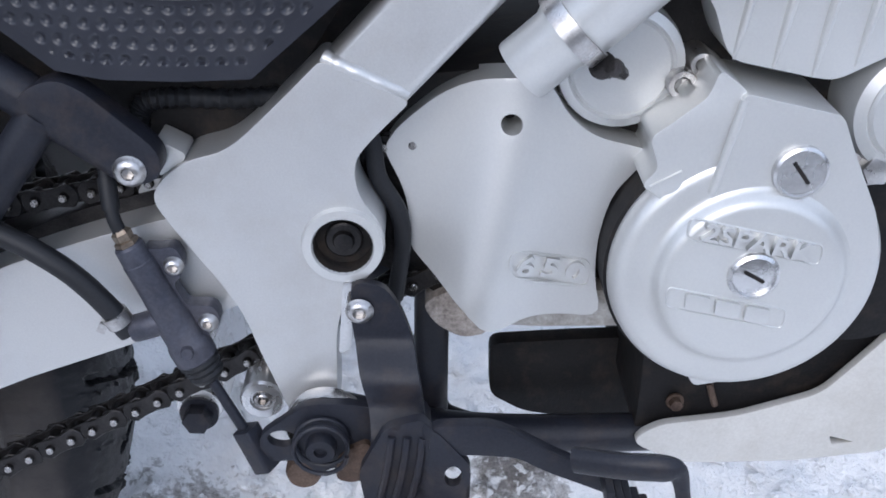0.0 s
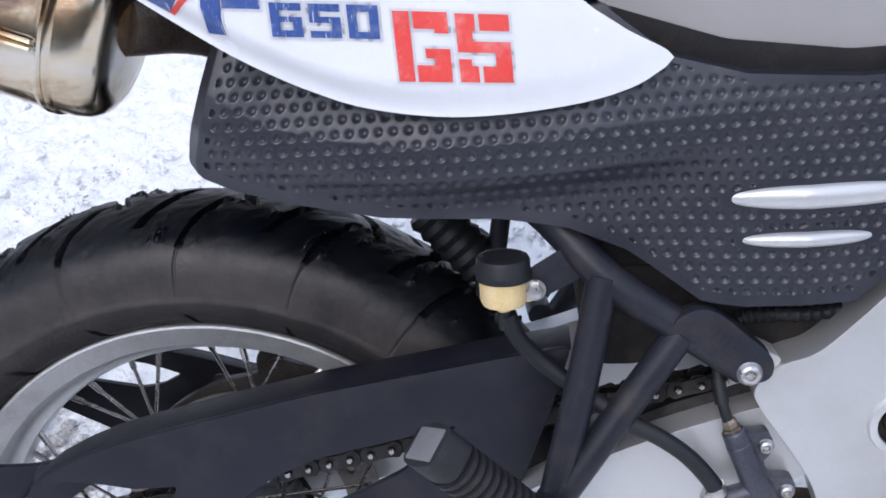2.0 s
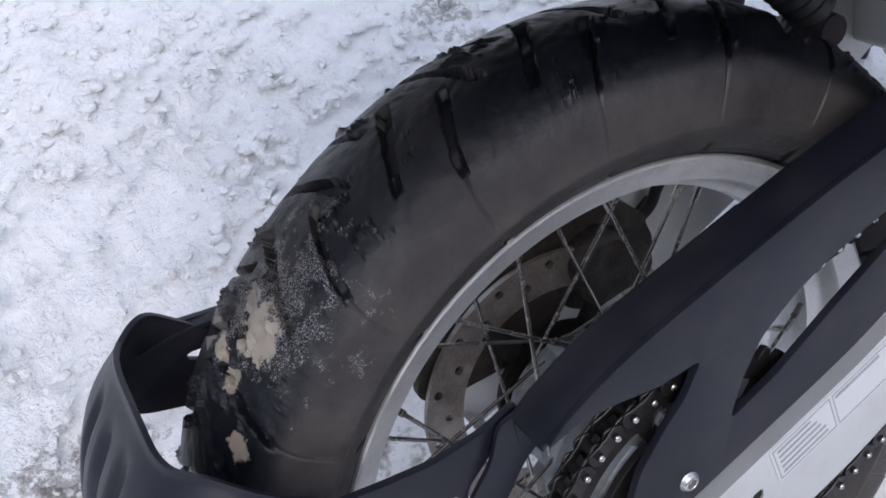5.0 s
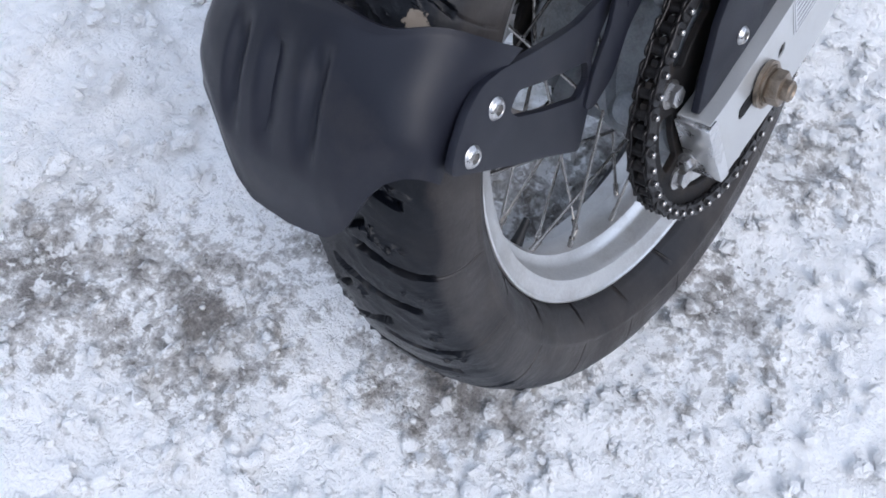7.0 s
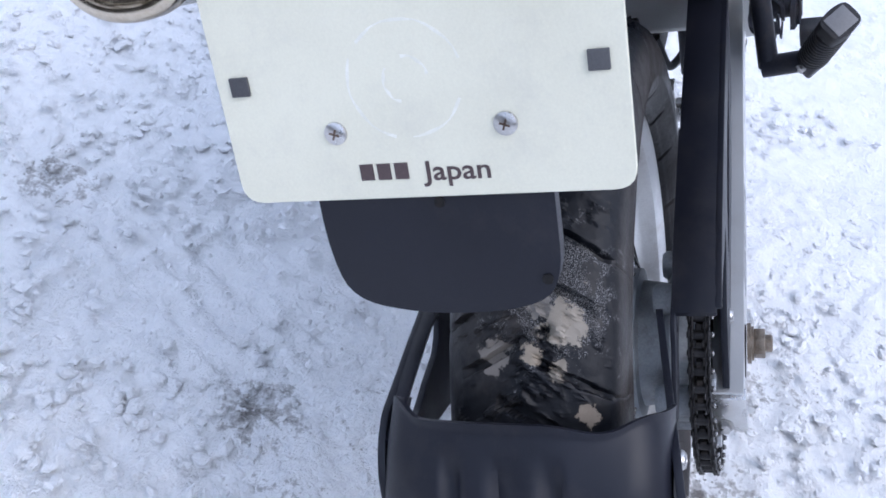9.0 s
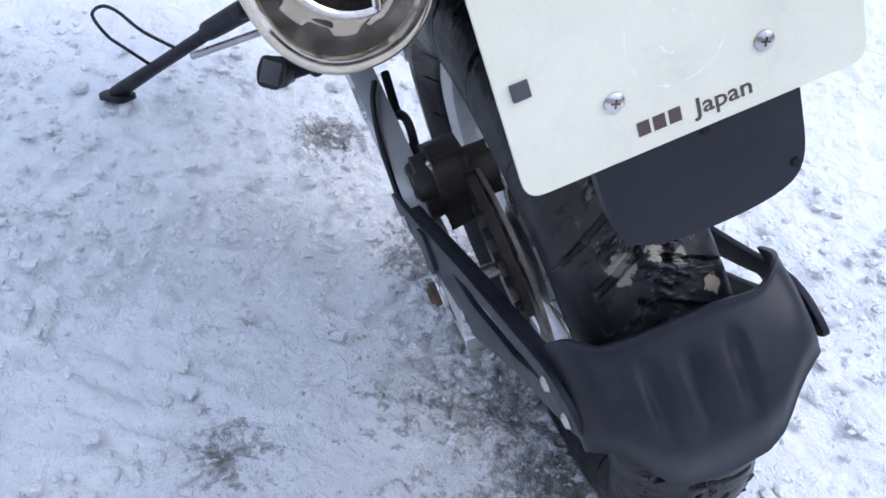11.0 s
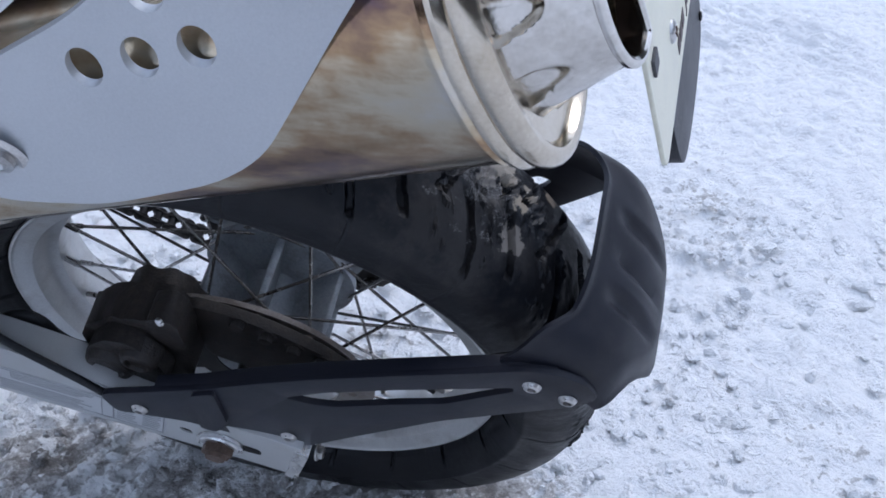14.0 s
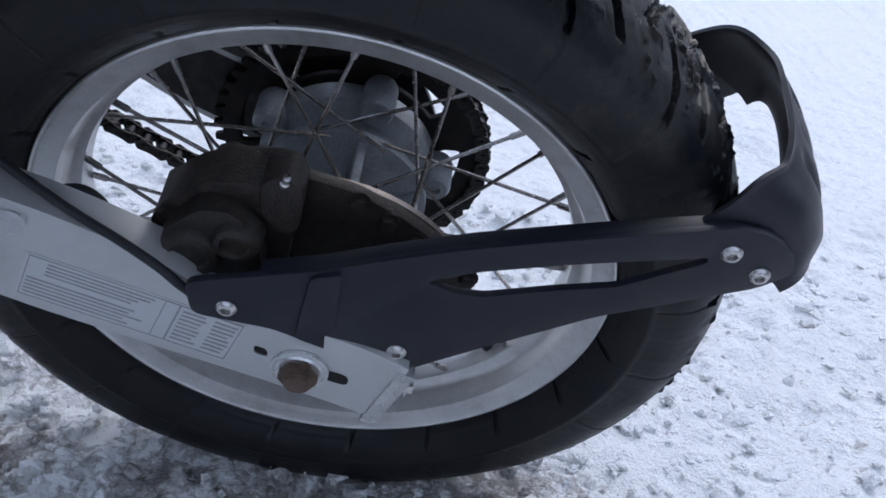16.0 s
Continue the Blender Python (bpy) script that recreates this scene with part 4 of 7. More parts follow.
                ink = prism(quad(a0, end, b, b + (b1 - b0) * 0.42 / rows), y + s * 0.0004, y + s * 0.0006, bevel=0, bm=ink)
        part("small_print", ink, FADED, sheet_ob, "bars of faded small print")

    sticker(0.1402, 1, (0.1845, 0.0850), (-0.1470, -0.0440), (0.0168, -0.0470), [(0.10, 0.60, 0.10, 0.42, 4), (0.03, 0.60, 0.50, 0.92, 5), (0.71, 0.83, 0.12, 0.9, 8), (0.86, 0.97, 0.12, 0.9, 8)],
            [(0.015, 0.985, 0.04, 0.96), (0.62, 0.69, 0.04, 0.96), (0.69, 0.985, 0.04, 0.96)])
    sticker(-0.1402, -1, (0.0400, 0.0470), (0.1080, 0.0380), (0.0080, -0.0330), [(0.05, 0.42, 0.12, 0.9, 5), (0.52, 0.95, 0.1, 0.3, 1)],
            [(0.02, 0.48, 0.06, 0.94), (0.50, 0.98, 0.06, 0.94)])
    return arm


arm = swing_arm()
part("guide_lug", prism(rounded([(0.215, 0.140), (0.198, 0.1272), (0.182, 0.1268), (0.1768, 0.1155), (0.192, 0.1015), (0.215, 0.105)], 0.008), 0.118, 0.1445, bevel=0.004, seg=3), ALLOY, arm, "bare alloy lug with a weld round it")


# -- chain guard, mud flap and its stays --
def chain_guard():
    outer = [(0.283, 0.2460), (0.234, 0.2380), (0.194, 0.230), (0.153, 0.222), (0.110, 0.2135), (0.069, 0.2035), (0.025, 0.192), (-0.020, 0.180), (-0.052, 0.170), (-0.075, 0.160), (-0.096, 0.149),
             (-0.110, 0.138), (-0.085, 0.1455), (-0.055, 0.143), (-0.030, 0.1385), (0.003, 0.141), (-0.012, 0.118), (-0.028, 0.104), (-0.050, 0.080), (-0.066, 0.045), (-0.078, 0.014),
             (-0.055, 0.0175), (0.003, 0.037), (0.094, 0.068), (0.135, 0.083), (0.20, 0.116), (0.250, 0.148), (0.270, 0.203)]
    window = [(0.021, 0.080), (0.031, 0.105), (0.050, 0.132), (0.075, 0.149), (0.105, 0.163), (0.160, 0.177), (0.206, 0.189), (0.165, 0.152), (0.110, 0.123), (0.060, 0.095)]
    bm = prism(rounded(outer, 0.006, 3), -0.128, -0.122, [rounded(window, 0.006, 3)], bevel=0.0018)
    top = outer[:12]
    lip = top + [(x, z - 0.004) for x, z in reversed(top)]
    bm = prism(lip, -0.124, -0.089, bevel=0.0012, bm=bm)
    side = top[5:] + [(x, z - 0.022) for x, z in reversed(top[5:])]
    bm = prism(side, -0.092, -0.088, bevel=0.0012, bm=bm)
    # inner wall beside the chain wheel
    inner = [(0.03, 0.165), (-0.05, 0.163), (-0.075, 0.150), (-0.09, 0.142), (-0.120, 0.136), (-0.130, 0.112), (-0.152, 0.088), (-0.165, 0.066), (-0.155, 0.060), (-0.130, 0.072), (-0.108, 0.100), (-0.08, 0.120), (-0.03, 0.132), (0.03, 0.140)]
    bm = prism(rounded(inner, 0.006, 3), -0.091, -0.087, bevel=0.001, bm=bm)
    g = part("chain_guard", bm, PLASTIC, bike, "black plastic chain guard with cut-outs")
    screw(g, -0.0156, -0.128, 0.0492, SCREW)
    return g


chain_guard()


def stays():
    outer = [(-0.320, 0.140), (-0.311, 0.161), (-0.292, 0.175), (-0.268, 0.180), (-0.228, 0.171), (-0.167, 0.158), (-0.107, 0.144), (-0.054, 0.128), (-0.010, 0.112), (0.030, 0.103), (0.078, 0.092),
             (0.074, 0.060), (0.020, 0.047), (0.000, 0.036), (-0.045, 0.010), (-0.070, 0.002), (-0.125, 0.037), (-0.200, 0.082), (-0.300, 0.123)]
    gap = [(-0.0790, 0.1075), (-0.0960, 0.1150), (-0.1126, 0.1215), (-0.167, 0.1340), (-0.2575, 0.1505), (-0.258, 0.1450), (-0.205, 0.1150), (-0.165, 0.1075), (-0.118, 0.0960), (-0.098, 0.0985)]
    lean = lambda x, z: 0.104 + (x + 0.28) * 0.125
    bm = prism(rounded(outer, 0.008, 3), -0.003, 0.003, [rounded(gap, 0.004, 2)], bevel=0.0015, shape=lean)
    # stiffening ridge near the front
    bm = prism(rounded([(-0.024, 0.114), (-0.004, 0.108), (0.004, 0.044), (-0.008, 0.037), (-0.022, 0.058)], 0.004), 0.000, 0.0070, bevel=0.0038, seg=4, bm=bm, shape=lean)
    # the upper edge turns inward as a wide flange
    crest = [(-0.288, 0.1745), (-0.262, 0.1765), (-0.228, 0.171), (-0.167, 0.158), (-0.107, 0.144), (-0.054, 0.128), (-0.010, 0.112), (0.030, 0.103)]
    bm = prism(crest + [(x, z - 0.0045) for x, z in reversed(crest)], -0.013, 0.0, bevel=0.0015, bm=bm, shape=lean)
    st = part("flap_stay", bm, PLASTIC, bike, "black plastic stay of the mud flap, brake side")
    for x, z in ((-0.2709, 0.1562), (-0.297, 0.1366), (-0.0672, 0.0287), (0.0508, 0.0681)):
        screw(st, x, lean(x, z) + 0.003, z, left=True)
    outer = [(-0.320, 0.132), (-0.310, 0.1455), (-0.294, 0.159), (-0.277, 0.1645), (-0.256, 0.1615), (-0.227, 0.1515), (-0.1926, 0.141), (-0.1637, 0.1335), (-0.128, 0.1315), (-0.100, 0.136), (-0.097, 0.124), (-0.118, 0.117),
             (-0.148, 0.0985), (-0.150, 0.0700), (-0.1612, 0.0541), (-0.1743, 0.036), (-0.2161, 0.064), (-0.2583, 0.0908), (-0.2879, 0.1103)]
    gap = [(-0.2412, 0.136), (-0.218, 0.1248), (-0.1828, 0.1097), (-0.1545, 0.0985), (-0.154, 0.084), (-0.1700, 0.0784), (-0.2131, 0.1005), (-0.2456, 0.1193), (-0.2531, 0.1292)]
    lean2 = lambda x, z: -0.104 + (x + 0.28) * 0.15
    bm = prism(rounded(outer, 0.006, 3), -0.003, 0.003, [rounded(gap, 0.004, 2)], bevel=0.0015, shape=lean2)
    st = part("flap_stay", bm, PLASTIC, bike, "black plastic stay of the mud flap, chain side")
    for x, z in ((-0.2681, 0.1424), (-0.2978, 0.1296)):
        screw(st, x, lean2(x, z) - 0.003, z)


stays()


def mud_flap():
    """A shell bent round the back of the tyre: a flat back with rounded corners, its sides running forward to the stays."""
    edge = smooth_path([(-0.234, 0, 0.162), (-0.256, 0, 0.156), (-0.277, 0, 0.148), (-0.296, 0, 0.138), (-0.310, 0, 0.128), (-0.318, 0, 0.120)], 8)
    low_edge = [(0.0, 11.5), (0.035, 12.0), (0.050, 13.6), (0.060, 16.0), (0.068, 18.2), (0.078, 20.2), (0.090, 21.8), (0.103, 23.0)]

    def at(u, v):
        a = (u - 0.5) * math.pi
        y = 0.1015 * math.copysign(abs(math.sin(a)) ** 0.66, a)
        w = 1 - abs(math.cos(a)) ** 0.72
        # the rim dips on the chain side and stands up at the two corners
        top = 34.9 - 0.9 * math.exp(-((y + 0.060) / 0.022) ** 2) + (3.6 if y > 0 else 1.2) * smoothstep(0.066, 0.096, abs(y)) * (1 - 0.5 * w)
        phi = radians(top + (lerp_table(low_edge, abs(y)) - top) * v)
        dent = sum(0.0062 * smoothstep(0.0105, 0.0015, abs(y - c)) * smoothstep(0.10, 0.30, v) * smoothstep(0.72, 0.46, v) for c in (0.041, 0.007, -0.028))
        r = 0.366 + 0.012 * smoothstep(-0.1, 0.50, v) - dent - 0.010 * smoothstep(0.66, 1.0, v) + 0.0022 * smoothstep(0.05, 0.0, v)
        p = Vector((-r * math.cos(phi), 0, r * math.sin(phi)))
        k = v * (len(edge) - 1)
        i = min(int(k), len(edge) - 2)
        q = p.lerp(edge[i].lerp(edge[i + 1], k - i), w)
        return (q.x, y, q.z)

    bm = sheet(132, 56, at, thick=0.0038)
    part("mud_flap", bm, PLASTIC, bike, "dull black plastic mud flap behind the tyre")


mud_flap()


# -- brake caliper and its pipes, brake side --
def caliper():
    """Two-piece caliper over the disc, its bracket to the axle, pins, hose and pipe, all under road grime."""
    def worn(bm, amount=0.0034, scale=62):
        for v in bm.verts:
            v.co += amount * noise.noise_vector(v.co * scale)
        return bm

    body = [(0.116, 0.075), (0.110, 0.106), (0.094, 0.124), (0.076, 0.136), (0.052, 0.143), (0.036, 0.149), (0.020, 0.147), (0.014, 0.130), (0.014, 0.105), (0.020, 0.058), (0.052, 0.040), (0.092, 0.046)]
    c = part("brake_caliper", worn(dense(rounded(body, 0.010, 5), 0.070, 0.104, bevel=0.011, cuts=4, step=0.008)), GRIME, bike, "grimy black brake caliper above the axle")
    front = [(0.106, 0.070), (0.100, 0.104), (0.078, 0.128), (0.056, 0.134), (0.040, 0.120), (0.030, 0.078), (0.052, 0.052), (0.090, 0.054)]
    part("piston_housing", worn(dense(rounded(front, 0.012, 5), 0.100, 0.121, bevel=0.008, cuts=4, step=0.007), 0.0015), GRIME, c, "rounded outer half of the caliper")
    for x, z, r, y in ((0.080, 0.090, 0.0215, 0.1285), (0.050, 0.106, 0.0165, 0.1275)):
        part("piston_cap", worn(lathe([(0, y - 0.003), (r * 0.55, y - 0.003), (r * 0.62, y), (r * 0.86, y - 0.001), (r, y - 0.005), (r * 1.06, 0.108)], x, z, 32), 0.0008), GRIME, c)
    part("hanger_lug", worn(prism(rounded([(0.036, 0.152), (0.018, 0.158), (0.009, 0.146), (0.011, 0.112), (0.026, 0.104), (0.038, 0.128)], 0.008, 4), 0.080, 0.108, bevel=0.008, seg=4), 0.002), GRIME, c)
    part("inner_housing", worn(dense(rounded([(0.028, 0.070), (0.026, 0.108), (0.046, 0.122), (0.076, 0.116), (0.094, 0.094), (0.090, 0.070)], 0.016, 5), 0.072, 0.040, bevel=0.012, cuts=3, step=0.008)), GRIME, c)
    bracket = [(0.020, 0.135), (-0.020, 0.128), (-0.062, 0.108), (-0.098, 0.078), (-0.118, 0.046), (-0.104, 0.030), (-0.020, 0.030), (0.020, 0.050)]
    part("caliper_bracket", worn(prism(rounded(bracket, 0.012, 4), 0.070, 0.080, bevel=0.002), 0.001), GRIME, c, "black bracket that hangs over the disc")
    for i in range(5):
        x, z = -0.026 - 0.021 * i, 0.121 - 0.0155 * i
        part("bracket_bolt", moved(hex_bolt(0.0062, 0.007), pose(x, 0.080, z, 0, 0, 180)), GRIME, c)
    again("pin", finish(moved(socket_screw(0.0075, 0.006), pose(0.030, 0.1215, 0.066, 0, 0, 180)), "pin", GRIME), c)
    again("bleed_screw", finish(moved(lathe([(0, 0), (0.0034, 0), (0.0034, 0.004), (0.0022, 0.005), (0.0026, 0.012), (0, 0.013)], n=12), axis_turn((0.022, 0.106, 0.150), (0.018, 0.112, 0.166))), "bleed_screw", STEEL), c)
    part("feed_hose", tube([(0.104, 0.104, 0.070), (0.126, 0.106, 0.076), (0.140, 0.104, 0.086), (0.148, 0.102, 0.102), (0.160, 0.102, 0.109), (0.176, 0.104, 0.105), (0.192, 0.106, 0.098), (0.24, 0.100, 0.12)], 0.0052, 12), HOSE, c, "black rubber hose that arches over to the caliper")
    part("hose_sleeve", tube([(0.106, 0.112, 0.066), (0.128, 0.114, 0.074), (0.146, 0.114, 0.084)], 0.0088, 12), HOSE, c)
    part("brake_pipe", tube([(0.200, 0.118, 0.143), (0.178, 0.128, 0.138), (0.150, 0.136, 0.126), (0.120, 0.141, 0.111), (0.096, 0.1435, 0.094), (0.080, 0.1445, 0.078), (0.064, 0.1440, 0.069), (0.03, 0.136, 0.082)], 0.0034, 10), HOSE, c, "black brake pipe clipped along the arm")


caliper()


# -- frame --
def frame_side(s):
    plate = [(0.4815, 0.2958), (0.4579, 0.2706), (0.4352, 0.2481), (0.4158, 0.2435), (0.4025, 0.2325), (0.3965, 0.2220), (0.4045, 0.2079), (0.4371, 0.1612), (0.4448, 0.1364),
             (0.4544, 0.1105), (0.4640, 0.0850), (0.4880, 0.0850), (0.4874, 0.1556), (0.5000, 0.1760), (0.5125, 0.1900), (0.5125, 0.2100), (0.4990, 0.2260), (0.4967, 0.2441), (0.5035, 0.2547), (0.5240, 0.2768)]
    bm = prism(rounded(plate, [0.004, 0.04, 0.014, 0.014, 0.012, 0.012, 0.014, 0.03, 0.03, 0.03, 0.006, 0.006, 0.02, 0.012, 0.012, 0.012, 0.012, 0.02, 0.02, 0.004], 4),
               s * 0.150, s * 0.118, [circle(0.4915, 0.1993, 0.0165, 28)], bevel=0.007, seg=4)
    # upper beam, a box that slopes up and ahead
    a, b = Vector((0.4935, 0.2735)), Vector((0.86, 0.6876))
    d = (b - a).normalized()
    nrm = Vector((-d.y, d.x)) * 0.0205
    bm = prism([tuple(a + nrm), tuple(b + nrm), tuple(b - nrm), tuple(a - nrm)], s * 0.1475, s * 0.113, bevel=0.006, seg=4, bm=bm)
    return bm


def main_frame():
    fr = part("frame", frame_side(-1), SILVER, bike, "silver painted steel frame with a cast side plate")
    part("side_plate", frame_side(1), SILVER, fr)
    part("weld_bead", tube([(0.4825, -0.1440, 0.2955), (0.492, -0.1463, 0.2920), (0.508, -0.1463, 0.2850), (0.5225, -0.1440, 0.2785)], lambda t: 0.0042 + 0.0003 * math.sin(t * 30), 12, 8), SILVER, fr, "rough painted weld bead")
    part("pivot_ring", lathe([(0.0215, -0.149), (0.0205, -0.1535), (0.0160, -0.154), (0.0152, -0.1525)], 0.4915, 0.1993, 40), CAST, fr)
    bm = lathe([(0.0098, -0.1425), (0.0098, -0.1455), (0.0088, -0.1462), (0.0058, -0.1462), (0.0052, -0.1472), (0.0048, -0.1482), (0.0, -0.1482)], 0.4915, 0.1993, 32)
    # the recess is lined in black, which puts its shade into the colour
    part("pivot_well", lathe([(0.0154, -0.1528), (0.0146, -0.1515), (0.0146, -0.1430), (0.0, -0.1430)], 0.4915, 0.1993, 32), DULL_BLACK, fr)
    part("pivot_bolt", bm, CHAIN, fr, "brown swinging arm pivot bolt in its recess")
    part("lug", prism(rounded([(0.4000, 0.2525), (0.4150, 0.2450), (0.4131, 0.2400), (0.4090, 0.2382), (0.4011, 0.2319)], 0.003), -0.146, -0.125, bevel=0.002), CAST, fr)
    # lower cross tube and roller under the plate
    part("chain_roller", lathe([(0, -0.1375), (0.0066, -0.1375), (0.0070, -0.1392), (0.0116, -0.1392), (0.0128, -0.1375), (0.0128, -0.105), (0, -0.105)], 0.4440, 0.0905, 32), ALLOY, fr, "grey roller on a bolt below the plate")
    again("roller_bolt", finish(socket_screw(0.0050, 0.0026), "roller_bolt", SPOKE), fr, pose(0.4440, -0.1374, 0.0905))
    part("roller_bracket", prism(rounded([(0.436, 0.120), (0.458, 0.118), (0.458, 0.092), (0.440, 0.088)], 0.004), -0.110, -0.095, bevel=0.002), RUSTY, fr)
    part("lower_rail", tube([(0.46, -0.085, 0.048), (0.56, -0.085, 0.029), (0.66, -0.085, 0.030), (0.72, -0.085, 0.036)], 0.0125, 14), BLACK_STEEL, fr, "black lower frame tube")
    part("lower_rail", tube([(0.46, 0.095, 0.05), (0.56, 0.100, 0.035), (0.66, 0.100, 0.040), (0.80, 0.10, 0.085)], 0.0125, 14), BLACK_STEEL, fr)
    part("down_tube", tube([(0.538, -0.06, 0.20), (0.541, -0.06, 0.08), (0.5435, -0.06, 0.0)], 0.0112, 14), BLACK_STEEL, fr)
    # sub-frame: tubes in a triangle that carry the pillion's footrest
    for s in (-1, 1):
        sub = [(0.3908, s * 0.150, 0.2408), (0.352, s * 0.150, 0.268), (0.305, s * 0.148, 0.302), (0.26, s * 0.128, 0.345), (0.20, s * 0.11, 0.385)]
        part("sub_frame_rail", tube(sub, 0.0115, 14), BLACK_STEEL, fr, "black sub-frame tube")
        part("sub_frame_plate", prism(rounded([(0.3572, 0.2868), (0.3706, 0.2845), (0.4070, 0.2523), (0.4057, 0.2376), (0.3906, 0.2341), (0.3646, 0.2595), (0.340, 0.276)], 0.010), s * 0.1625, s * 0.148, bevel=0.003), BLACK_STEEL, fr)
        legs = tube([(0.302, s * 0.150, 0.305), (0.288, s * 0.158, 0.235), (0.268, s * 0.166, 0.150)], 0.0105, 14)
        legs = tube([(0.350, s * 0.152, 0.266), (0.312, s * 0.158, 0.212), (0.272, s * 0.166, 0.155)], 0.0105, 14, bm=legs)
        if s > 0:
            legs = tube([(0.372, 0.190, 0.285), (0.344, 0.199, 0.238), (0.310, 0.192, 0.178), (0.286, 0.176, 0.146), (0.268, 0.168, 0.142)], 0.0125, 14)
        part("footrest_bracket", legs, BLACK_STEEL, fr, "black triangular tube bracket" if s < 0 else "black bent tube bracket")
    again("screw", BIG_SCREW, fr, pose(0.3915, -0.1625, 0.2424), "bright socket screw")
    again("screw", SCREW, fr, pose(0.5004, -0.1595, 0.1653))


main_frame()


# -- pillion footrests --
def footrest(s):
    a, b = Vector((0.262, s * 0.208, 0.158)), Vector((0.200, -0.230, 0.227)) if s < 0 else Vector((0.207, 0.219, 0.200))
    d = (b - a).normalized()
    root = rod((0.268, s * 0.160, 0.150), tuple(a), 0.0115)
    fr = part("pillion_footrest", root, BLACK_STEEL, bike, "folded pillion footrest with a ribbed black rubber")
    L = (b - a).length
    prof = [(0.0, 0.008)]
    for i in range(11):
        y = 0.014 + (L - 0.026) * i / 11
        prof += [(0.0150, y), (0.0182, y + 0.0012), (0.0182, y + 0.0040), (0.0150, y + 0.005)]
    prof += [(0.0180, L - 0.010)]
    bm = lathe(prof, n=32)
    for v in bm.verts:
        v.co.x *= 0.86
    bm = prism(rounded([(-0.012, -0.0175), (0.012, -0.0175), (0.0155, 0.0), (0.012, 0.0175), (-0.012, 0.0175), (-0.0155, 0.0)], 0.007), L - 0.010, L + 0.009, bevel=0.004, seg=3, bm=bm)
    way = Vector((-0.84, s * 0.28, 0.36)).normalized()
    tip = a + d * L

    def cut(body, off):
        body = moved(body, axis_turn(a, b))
        for v in body.verts:
            if (v.co - a).dot(d) > L - 0.020:
                far = (tip + way * off - v.co).dot(way) / d.dot(way)
                v.co += d * (far if (v.co - a).dot(d) > L - 0.002 else 0.25 * far)
        return body

    part("footrest_rubber", cut(bm, 0.004) if s > 0 else moved(bm, axis_turn(a, b)), PEG_RUBBER, fr, "ribbed black rubber")
    pad = box(-0.0105, 0.0105, L + 0.0086, L + 0.0100, -0.0125, 0.0125, 0.001)
    part("end_pad", cut(pad, 0.0050) if s > 0 else moved(pad, axis_turn(a, b)), PALE_PAD, fr, "square grey end pad")
    clevis = moved(prism(rounded([(-0.013, -0.010), (0.013, -0.010), (0.013, 0.014), (-0.013, 0.014)], 0.004), -0.016, 0.010, bevel=0.002), axis_turn(a, b))
    part("clevis", clevis, BLACK_STEEL, fr)
    part("hinge_pin", moved(lathe([(0, -0.017), (0.005, -0.017), (0.005, 0.017), (0, 0.017)], n=16), axis_turn(a, b) @ pose(0, 0, 0, 90, 0, 0)), STEEL, fr)


footrest(-1)
footrest(1)


